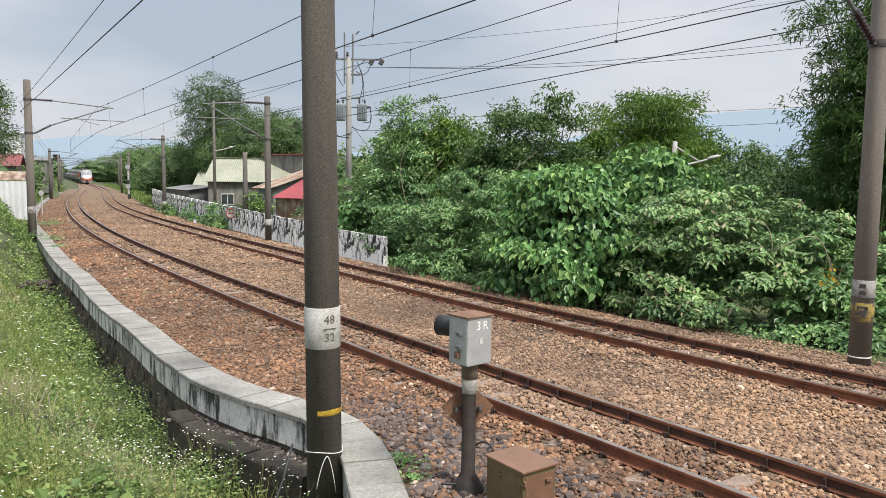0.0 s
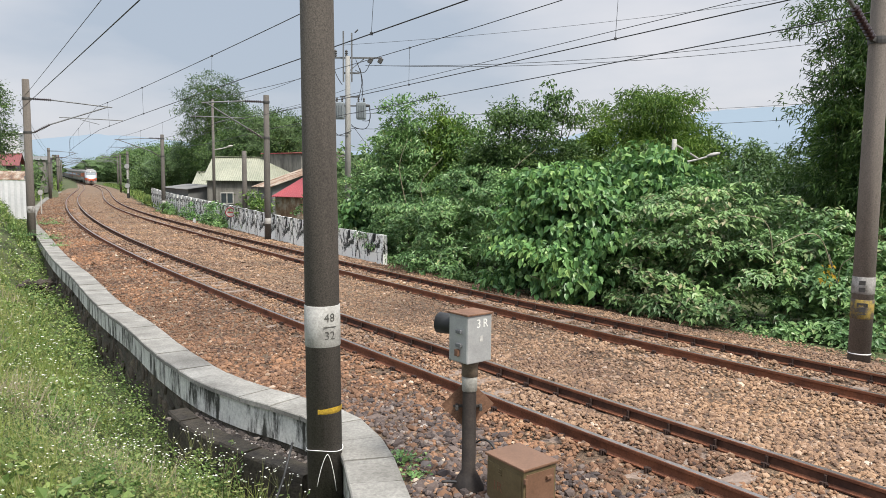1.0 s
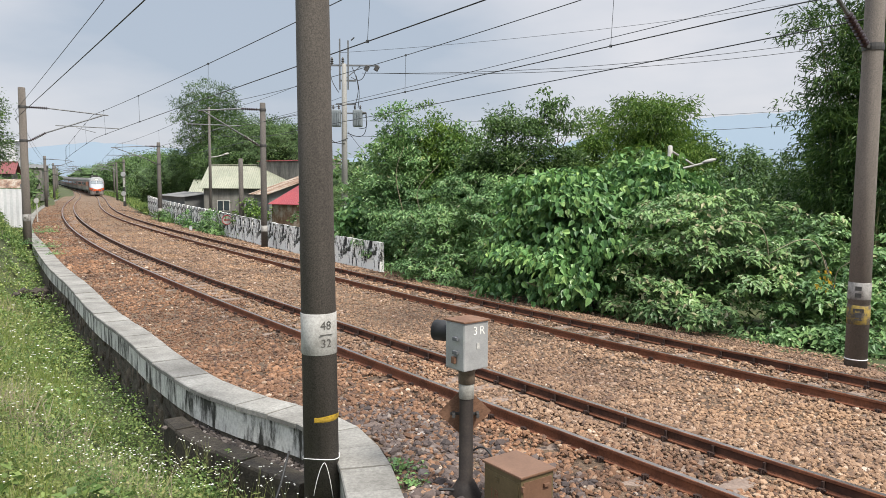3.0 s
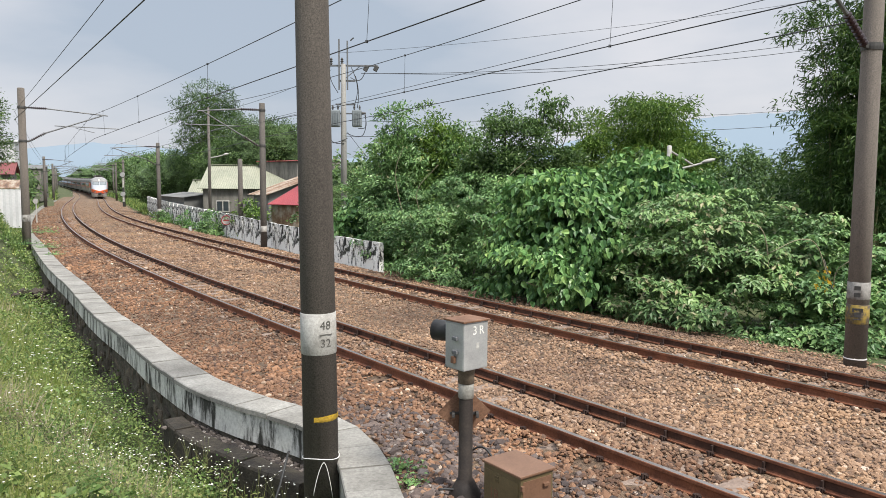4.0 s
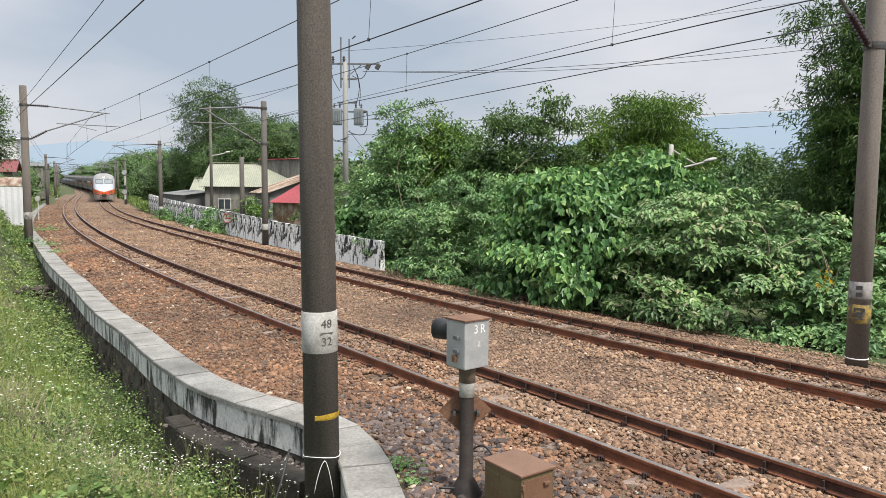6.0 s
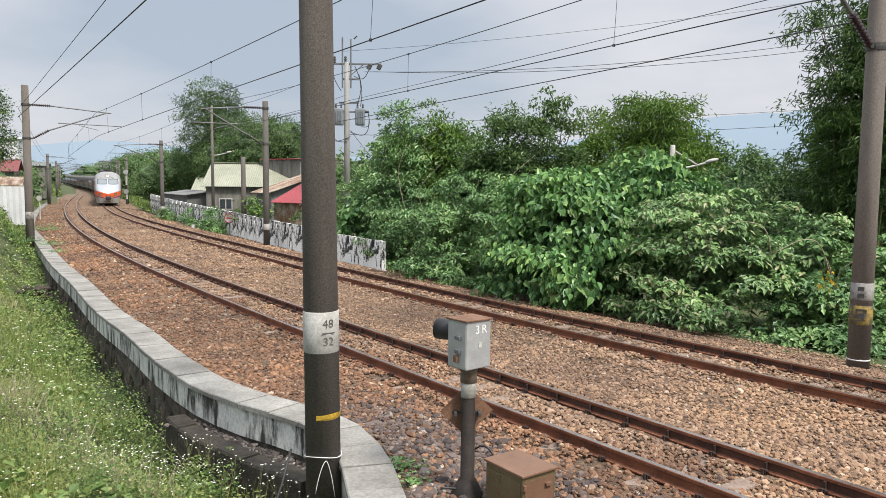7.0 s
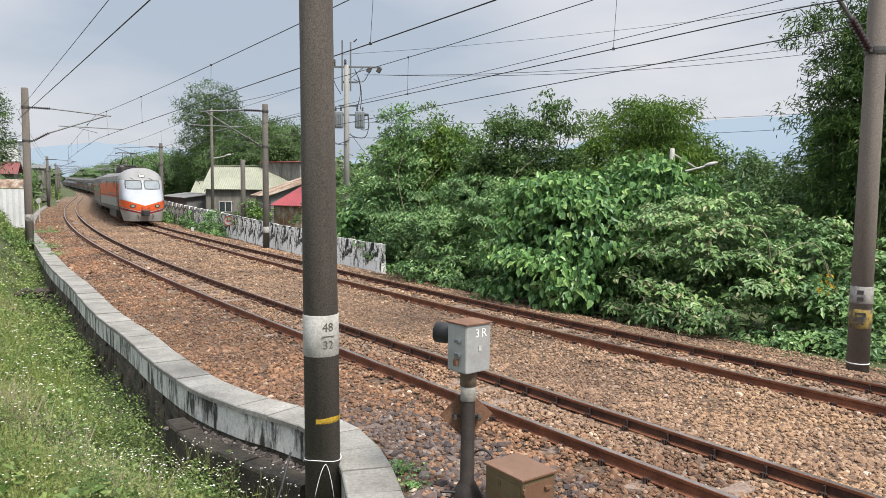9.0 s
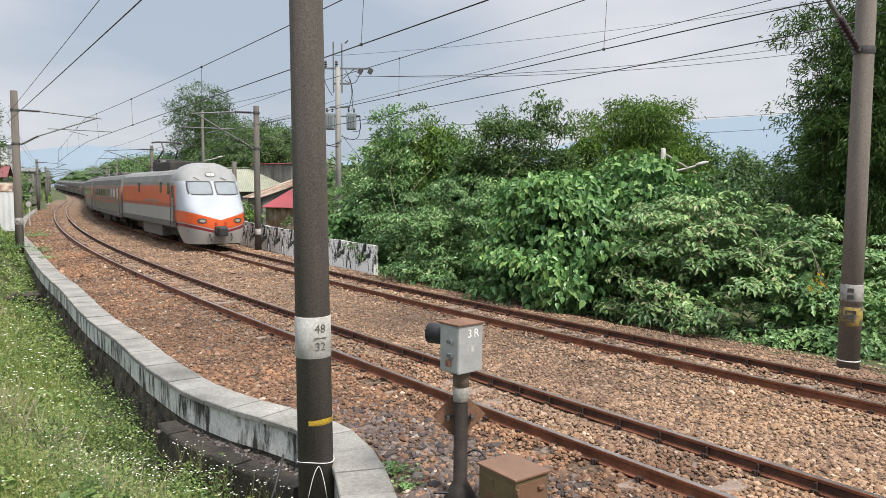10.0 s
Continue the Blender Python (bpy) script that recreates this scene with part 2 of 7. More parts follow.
M["leaf_dark2"] = island("bamboo_dark_leaf", [(0.0, (0.029, 0.066, 0.018)), (0.6, (0.058, 0.114, 0.028)), (1.0, (0.110, 0.172, 0.047))], 0.45, 0.24, 0.4, LEAFP)
M["leaf_far"] = island("far_leaf", [(0.0, (0.063, 0.118, 0.042)), (0.6, (0.111, 0.190, 0.066)), (1.0, (0.170, 0.252, 0.089))], 0.7, 0.3, 0.12, LEAFP)
M["grass"] = island("grass_blade", [(0.0, (0.172, 0.231, 0.053)), (0.5, (0.264, 0.317, 0.086)), (0.8, (0.363, 0.383, 0.145)), (1.0, (0.436, 0.396, 0.238))], 0.6, 0.55, 0.3, [(0.35, (0.75, 0.85, 0.7)), (0.65, (1.15, 1.08, 1.1))])
M["straw"] = island("dry_grass", [(0.0, (0.264, 0.224, 0.145)), (1.0, (0.436, 0.383, 0.277))], 0.8, 0.45)
M["weed_lush"] = island("lush_weed_leaf", [(0.0, (0.075, 0.13, 0.035)), (0.5, (0.16, 0.235, 0.07)), (0.9, (0.27, 0.35, 0.115)), (1.0, (0.38, 0.43, 0.16))], 0.5, 0.35, 0.9, [(0.36, (0.62, 0.74, 0.68)), (0.64, (1.2, 1.1, 1.05))])
M["weed"] = island("weed_leaf", [(0.0, (0.079, 0.145, 0.040)), (0.45, (0.205, 0.271, 0.086)), (1.0, (0.383, 0.389, 0.172))], 0.6, 0.5, 0.9, [(0.36, (0.55, 0.72, 0.62)), (0.5, (0.92, 0.94, 0.9)), (0.64, (1.22, 1.06, 1.05))])
M["flower"] = island("white_petal", [(0.0, (0.72, 0.72, 0.66)), (1.0, (0.85, 0.84, 0.76))], 0.7, 0.2)
M["bark"] = surface("bark", [(0.3, (0.052, 0.044, 0.037)), (0.7, (0.148, 0.133, 0.111))], 3, 20, 0.5, 0.95, bump=0.6, dist=0.02, stretch=(1, 1, 0.3))
M["steel"] = plain("galvanised_steel", (0.155, 0.16, 0.165), 0.6, 0.3, 0.25)
M["darksteel"] = plain("weathered_steel", (0.081, 0.078, 0.074), 0.6, 0.4, 0.3)
M["wire"] = plain("stranded_wire", (0.056, 0.059, 0.063), 0.6, 0.4, 0.1)
M["insul"] = plain("brown_porcelain", (0.022, 0.010, 0.010), 0.3, 0.0, 0.2)
M["casing"] = surface("grey_painted_casing", [(0.3, (0.296, 0.300, 0.296)), (0.7, (0.407, 0.411, 0.407))], 5, 60, 0.12, 0.42, 0.25, bump=0.05, dist=0.002)
M["rustplate"] = surface("rusty_plate", [(0.3, (0.126, 0.063, 0.037)), (0.7, (0.222, 0.122, 0.074))], 6, 50, 0.35, 0.75, 0.15, bump=0.2, dist=0.004)
M["post"] = surface("tarred_post", [(0.3, (0.022, 0.019, 0.018)), (0.7, (0.056, 0.044, 0.037))], 5, 50, 0.4, 0.65, 0.3, bump=0.2, dist=0.004)
M["brownbox"] = surface("brown_enamel_box", [(0.3, (0.133, 0.073, 0.044)), (0.7, (0.200, 0.111, 0.070))], 3, 40, 0.2, 0.5, 0.1, bump=0.08, dist=0.002)
# darker olive copy of the cabinet's brown: the unlit side's shade put in colour
M["shadeface"] = surface("shaded_olive_enamel", [(0.3, (0.092, 0.070, 0.033)), (0.7, (0.148, 0.115, 0.059))], 3, 40, 0.2, 0.5, 0.1, bump=0.08, dist=0.002)
M["cable"] = plain("black_cable", (0.018, 0.018, 0.018), 0.6)
M["string"] = plain("white_string", (0.75, 0.74, 0.70), 0.8)


# ---------------------------------------------------------------- mesh helpers
def mesh_from(name, verts, faces, mats, idx=None, smooth=False):
    me = bpy.data.meshes.new(name)
    me.from_pydata([tuple(v) for v in verts], [], [tuple(f) for f in faces])
    for m in (mats if isinstance(mats, (list, tuple)) else [mats]):
        me.materials.append(m)
    if idx is not None:
        me.polygons.foreach_set("material_index", np.asarray(idx, dtype=np.int32))
    if smooth:
        me.polygons.foreach_set("use_smooth", np.ones(len(me.polygons), dtype=bool))
    me.update()
    return me


def fast_mesh(name, verts, faces, mat):
    """Large meshes of equal polygons, from arrays."""
    verts, faces = np.asarray(verts, dtype=np.float32), np.asarray(faces, dtype=np.int32)
    k = faces.shape[1]
    me = bpy.data.meshes.new(name)
    me.vertices.add(len(verts)); me.vertices.foreach_set("co", verts.ravel())
    me.loops.add(faces.size); me.loops.foreach_set("vertex_index", faces.ravel())
    me.polygons.add(len(faces))
    me.polygons.foreach_set("loop_start", np.arange(0, faces.size, k, dtype=np.int32))
    me.polygons.foreach_set("loop_total", np.full(len(faces), k, dtype=np.int32))
    me.polygons.foreach_set("use_smooth", np.zeros(len(faces), dtype=bool))
    me.materials.append(mat)
    me.update(calc_edges=True)
    return me


def put(name, me, parent=None, label="", m=None):
    ob = new(name, me)
    if parent is not None:
        ob.parent = parent
    if m is not None:
        ob.matrix_local = m
    if label:
        ob["label"] = label
    return ob


def part(name, bm, material, parent, label="", m=None):
    me = bpy.data.meshes.new(name)
    bm.to_mesh(me)
    bm.free()
    for mt in (material if isinstance(material, (list, tuple)) else [material]):
        me.materials.append(mt)
    return put(name, me, parent, label, m)


def thing(name, m, label, category, group="", kind=""):
    ob = new(name)
    ob.empty_display_size = 0.2
    ob.matrix_world = m
    return tagged(ob, label, category, group, kind)


def box_bm(sx, sy, sz, cx=0, cy=0, cz=0, bevel=0.0, bm=None, rot=None):
    bm = bm or bmesh.new()
    m = Matrix.Translation((cx, cy, cz))
    if rot is not None:
        m = m @ rot
    r = bmesh.ops.create_cube(bm, size=1.0, matrix=m @ Matrix.Diagonal((sx, sy, sz, 1)))
    if bevel:
        es = list({e for v in r["verts"] for e in v.link_edges})
        bmesh.ops.bevel(bm, geom=es, offset=bevel, segments=2, affect="EDGES", profile=0.6)
    return bm


def cyl_bm(r1, r2, p0, p1, seg=16, bm=None, caps=True):
    """A tapered round bar from p0 to p1."""
    bm = bm or bmesh.new()
    p0, p1 = Vector(p0), Vector(p1)
    d = p1 - p0
    m = Matrix.Translation((p0 + p1) / 2) @ d.to_track_quat("Z", "Y").to_matrix().to_4x4()
    bmesh.ops.create_cone(bm, cap_ends=caps, cap_tris=False, segments=seg, radius1=r1, radius2=r2, depth=d.length, matrix=m)
    return bm


def lathe_bm(profile, seg=20, bm=None, m=None):
    """profile: (radius, z) rows turned about z."""
    bm = bm or bmesh.new()
    m = m or Matrix.Identity(4)
    rings = []
    for r, z in profile:
        rings.append([bm.verts.new(m @ Vector((r * math.cos(a), r * math.sin(a), z))) for a in (2 * math.pi * i / seg for i in range(seg))])
    for a, b in zip(rings[:-1], rings[1:]):
        for i in range(seg):
            bm.faces.new((a[i], a[(i + 1) % seg], b[(i + 1) % seg], b[i]))
    bm.faces.new(rings[-1]); bm.faces.new(rings[0][::-1])
    return bm


def smooth_faces(ob):
    ob.data.polygons.foreach_set("use_smooth", np.ones(len(ob.data.polygons), dtype=bool))
    return ob


def tube_mesh(name, pts, r, mat, seg=5):
    """A thin round strand through points; r is one radius, or one for each point."""
    rad = list(r) if isinstance(r, (list, tuple)) else [r] * len(pts)
    pts = [Vector(p) for p in pts]
    verts, faces = [], []
    for i, p in enumerate(pts):
        d = (pts[min(i + 1, len(pts) - 1)] - pts[max(i - 1, 0)]).normalized()
        a = d.cross(Vector((0, 0, 1)))
        if a.length < 1e-3:
            a = Vector((1, 0, 0))
        a.normalize()
        b = a.cross(d)
        for k in range(seg):
            t = 2 * math.pi * k / seg
            verts.append(p + (a * math.cos(t) + b * math.sin(t)) * rad[i])
    for i in range(len(pts) - 1):
        for k in range(seg):
            faces.append((i * seg + k, i * seg + (k + 1) % seg, (i + 1) * seg + (k + 1) % seg, (i + 1) * seg + k))
    faces.append(tuple(range(seg))[::-1])
    faces.append(tuple(range((len(pts) - 1) * seg, len(pts) * seg)))
    return mesh_from(name, verts, faces, mat, smooth=True)


# ---------------------------------------------------------------- the line of the two tracks
GAUGE = 1.067


class Line:
    """A track's centre line: a start, a heading, and curvature along its length s (away from the camera)."""

    def __init__(self, x, y, h, ks, kap):
        self.s = np.arange(-60, 460, 0.5)
        k = np.interp(self.s, ks, kap)
        i0 = int(np.argmin(abs(self.s)))
        hd = np.cumsum(k) * 0.5
        self.h = hd - hd[i0] + h
        cx, cy = np.cumsum(np.cos(self.h)) * 0.5, np.cumsum(np.sin(self.h)) * 0.5
        self.x, self.y = cx - cx[i0] + x, cy - cy[i0] + y

    def at(self, s, off=0.0, z=0.0):
        """The place at s, off metres to the camera's side, z over the rail heads."""
        h = np.interp(s, self.s, self.h)
        return Vector((float(np.interp(s, self.s, self.x) - math.sin(h) * off), float(np.interp(s, self.s, self.y) + math.cos(h) * off), z + rise(s)))

    def heading(self, s):
        return float(np.interp(s, self.s, self.h))

    def offset(self, px, py):
        """Distance along and signed distance from the line."""
        sx, sy, ss, hh = self.x[::3], self.y[::3], self.s[::3], self.h[::3]
        out_s, out_o = np.zeros(len(px)), np.zeros(len(px))
        for a in range(0, len(px), 4000):
            dx, dy = px[a:a + 4000, None] - sx[None], py[a:a + 4000, None] - sy[None]
            j = np.argmin(dx * dx + dy * dy, axis=1)
            i = np.arange(len(j))
            out_s[a:a + 4000] = ss[j] + dx[i, j] * np.cos(hh[j]) + dy[i, j] * np.sin(hh[j])
            out_o[a:a + 4000] = -dx[i, j] * np.sin(hh[j]) + dy[i, j] * np.cos(hh[j])
        return out_s, out_o


def rise(s):
    """The line climbs slightly in the distance."""
    return 0.000025 * max(0.0, float(s) - 60.0) ** 2


KS = (-20, 0, 15, 30, 45, 60, 80, 110, 150, 190, 230, 270)
NEAR = Line(-7.6549, 22.1535, 2.1712, KS, (-0.001, -0.00306, -0.00309, -0.0019, -0.00116, -0.00098, -0.00092, -0.00031, 0.00090, 0.00069, 0.00024, 0))
FAR = Line(1.3474, 17.0456, 2.1837, KS, (-0.00724, -0.00413, -0.00123, -0.00109, -0.00238, -0.00243, -0.00113, -0.00011, 0.00123, 0.00069, 0.00024, 0))


def smooth_path(pts, step):
    """Points at even steps along a smooth curve through pts."""
    P = [np.array(p, float) for p in pts]
    P = [2 * P[0] - P[1]] + P + [2 * P[-1] - P[-2]]
    out = []
    for i in range(1, len(P) - 2):
        for t in np.linspace(0, 1, 24, endpoint=False):
            out.append(0.5 * (2 * P[i] + (P[i + 1] - P[i - 1]) * t + (2 * P[i - 1] - 5 * P[i] + 4 * P[i + 1] - P[i + 2]) * t ** 2
                              + (3 * P[i] - P[i - 1] - 3 * P[i + 1] + P[i + 2]) * t ** 3))
    out.append(P[-2])
    out = np.array(out)
    L = np.concatenate([[0], np.cumsum(np.linalg.norm(np.diff(out, axis=0), axis=1))])
    n = max(2, int(round(L[-1] / step)))
    u = np.linspace(0, L[-1], n + 1)
    return np.stack([np.interp(u, L, out[:, k]) for k in range(out.shape[1])], 1)


# centre line of the low wall beside the near track
WALL_PTS = [(7.8, -4.3), (4.0, 0.2), (1.7, 2.9), (0.25, 4.75), (-0.42, 6.1), (-0.68, 7.05), (-0.90, 7.95), (-1.30, 8.85), (-1.85, 9.45), (-2.75, 10.1), (-3.52, 10.85), (-4.15, 11.65),
            (-4.98, 12.8), (-6.07, 14.45), (-8.07, 17.3), (-10.95, 21.85), (-14.25, 26.9), (-20.1, 36.4)]
WALL_PTS += [tuple(NEAR.at(s, 3.05)[:2]) for s in (32, 50, 70, 95, 125)]
WALL = smooth_path(WALL_PTS, 0.62)
WALL_TOP = -0.13


def wall_side(px, py):
    """Signed distance to the low wall: positive on the camera's side."""
    W = WALL[::2]
    d = np.gradient(W, axis=0)
    d /= np.linalg.norm(d, axis=1)[:, None]
    out = np.zeros(len(px))
    for a in range(0, len(px), 4000):
        dx, dy = px[a:a + 4000, None] - W[None, :, 0], py[a:a + 4000, None] - W[None, :, 1]
        j = np.argmin(dx * dx + dy * dy, axis=1)
        i = np.arange(len(j))
        out[a:a + 4000] = -d[j, 1] * dx[i, j] + d[j, 0] * dy[i, j]
    return out


def sm(a, b, x):
    t = np.clip((x - a) / (b - a), 0, 1)
    return t * t * (3 - 2 * t)


def ground_height(px, py):
    """Ground level: track bed, a ditch and a weedy bank on the camera's side, rough land behind the far track."""
    s, o = FAR.offset(px, py)
    w = wall_side(px, py)
    r = np.hypot(px, py)
    up = 0.000025 * np.maximum(0, s - 60) ** 2
    up = np.minimum(up, 1.2)
    z = np.full(len(px), -0.42) + up
    # behind the far track
    z = z - 0.25 * sm(-3.2, -6.0, o)
    # camera's side: ditch at the wall, then the bank
    near_side = w > -0.22
    ditch = -1.45 + 1.05 * sm(0.7, 3.0, w) + 0.80 * sm(2.5, 7.0, w) + 0.6 * sm(6.0, 13.0, w)
    ditch = ditch + 1.5 * (1 - sm(1.5, 6.0, r)) + 1.5 * sm(0.3, 2.4, w) * sm(26.0, 40.0, r)
    ditch = ditch + 0.85 * sm(30.0, 42.0, r)
    ditch = np.where(r > 26, np.minimum(ditch, 1.1), ditch)
    ditch = ditch + 0.50 * np.exp(-((px + 1.95) ** 2 + (py - 7.95) ** 2) / 0.5)
    wig = np.array([0.10 * noise.noise(Vector((x * 0.6, y * 0.6, 0))) if q < 60 else 0.0 for x, y, q in zip(px, py, r)])
    blend = sm(-0.22, 0.08, w)
    z = np.where(near_side, z * (1 - blend) + (ditch + up * 0.6 + wig) * blend, z + wig * sm(-2.8, -4.5, o))
    z = np.minimum(z, np.where(near_side, 9, 0.8))
    return z


def build_ground():
    radii = np.concatenate([np.linspace(0.002, 14, 57), np.geomspace(14.4, 90, 70), np.geomspace(95, 4200, 26)])
    na = 300
    ang = np.linspace(0, 2 * np.pi, na, endpoint=False)
    R, A = np.meshgrid(radii, ang, indexing="ij")
    X, Y = (R * np.sin(A)).ravel(), (R * np.cos(A)).ravel()
    Z = ground_height(X, Y)
    V = np.stack([X, Y, Z], 1)
    i, j = np.meshgrid(np.arange(len(radii) - 1), np.arange(na), indexing="ij")
    j2 = (j + 1) % na
    Fq = np.stack([i * na + j, (i + 1) * na + j, (i + 1) * na + j2, i * na + j2], -1).reshape(-1, 4)[:, ::-1]
    Fq = np.concatenate([Fq, np.array([[0, na // 4, na // 2, 3 * na // 4]])])
    ob = put("ground", fast_mesh("ground", V, Fq, M["soil"]))
    smooth_faces(ob)
    return tagged(ob, "uneven weedy earth with a ditch beside the track wall", "ground", kind="structure")


build_ground()


# ---------------------------------------------------------------- track bed
def bed_height(s_near, o_near, o_far):
    """The ballast surface over its cross section."""
    o = np.where(abs(o_near) < abs(o_far), o_near, o_far)
    z = -0.165 - 0.03 * np.exp(-(o / 0.35) ** 2)
    z = z - 0.05 * sm(1.1, 1.9, abs(o))
    z = z - 0.20 * sm(-1.7, -3.1, o_far) - 0.06 * sm(-3.1, -4.0, o_far)
    return z


BED_S = np.concatenate([np.arange(-46, 40, 0.4), np.arange(40, 130, 1.0), np.arange(130, 330, 4.0)])


def build_bed():
    verts, faces = [], []
    n = 48
    for s in BED_S:
        q = np.linspace(0, 1, n)
        h = FAR.heading(s)
        o = -3.15 + q * (3.15 + 4.4 + 3.35)
        verts.append(np.stack([float(np.interp(s, FAR.s, FAR.x)) - math.sin(h) * o, float(np.interp(s, FAR.s, FAR.y)) + math.cos(h) * o, np.full(n, rise(s))], 1))
    V = np.concatenate(verts)
    sn, on = NEAR.offset(V[:, 0], V[:, 1])
    sf, of = FAR.offset(V[:, 0], V[:, 1])
    w = wall_side(V[:, 0], V[:, 1])
    V[:, 2] += bed_height(sn, on, of) - 0.5 * sm(-0.12, 0.08, w)
    near = np.hypot(V[:, 0], V[:, 1]) < 45
    V[near, 2] += [0.035 * noise.noise(Vector((x * 1.7, y * 1.7, 3))) for x, y in V[near, :2]]
    i, j = np.meshgrid(np.arange(len(BED_S) - 1), np.arange(n - 1), indexing="ij")
    Fq = np.stack([i * n + j, (i + 1) * n + j, (i + 1) * n + j + 1, i * n + j + 1], -1).reshape(-1, 4)
    # nothing of the bed lies on the camera's side of the wall
    keep = (w[Fq] < 0.2).all(axis=1)
    ob = put("ballast_bed", fast_mesh("ballast_bed", V, Fq[keep], M["ballast_bed"]))
    smooth_faces(ob)
    tagged(ob, "reddish brown crushed stone bed under both tracks", "track bed", kind="structure")


build_bed()

CUBE_V = np.array([(x, y, z) for x in (-1, 1) for y in (-1, 1) for z in (-1, 1)], float)
CUBE_F = np.array([(0, 1, 3, 2), (4, 6, 7, 5), (0, 4, 5, 1), (2, 3, 7, 6), (0, 2, 6, 4), (1, 5, 7, 3)])


def rand_rot(n):
    q = rng.normal(size=(n, 4))
    q /= np.linalg.norm(q, axis=1)[:, None]
    w, x, y, z = q.T
    return np.stack([1 - 2 * (y * y + z * z), 2 * (x * y - z * w), 2 * (x * z + y * w), 2 * (x * y + z * w), 1 - 2 * (x * x + z * z), 2 * (y * z - x * w),
                     2 * (x * z - y * w), 2 * (y * z + x * w), 1 - 2 * (x * x + y * y)], 1).reshape(n, 3, 3)


ICO = bmesh.new()
bmesh.ops.create_icosphere(ICO, subdivisions=1, radius=1.0)
ICO.verts.ensure_lookup_table()
ICO_V = np.array([v.co[:] for v in ICO.verts])
ICO_F = np.array([[v.index for v in f.verts] for f in ICO.faces])
ICO.free()
OCT_V = np.array([(1, 0, 0), (-1, 0, 0), (0, 1, 0), (0, -1, 0), (0, 0, 1), (0, 0, -1)], float)
OCT_F = np.array([(0, 2, 4), (2, 1, 4), (1, 3, 4), (3, 0, 4), (2, 0, 5), (1, 2, 5), (3, 1, 5), (0, 3, 5)])


def stones(name, P, size, mat, label, parent=None, fine=True):
    """Angular broken stones with knocked-off corners; size is their usual width."""
    n = len(P)
    SV, SF = (ICO_V, ICO_F) if fine else (OCT_V, OCT_F)
    k = len(SV)
    V = SV[None] * (0.70 + 0.50 * rng.random((n, k, 1))) * (0.62 + 0.62 * rng.random((n, 1, 3)))
    V = np.einsum("nij,nkj->nki", rand_rot(n), V) * (size[:, None, None] * 0.58)
    V[:, :, 2] *= 0.80
    V += P[:, None, :]
    Fq = (SF[None] + (np.arange(n) * k)[:, None, None]).reshape(-1, 3)
    ob = put(name, fast_mesh(name, V.reshape(-1, 3), Fq, mat), parent)
    return tagged(ob, label, "gravel", kind="stuff")


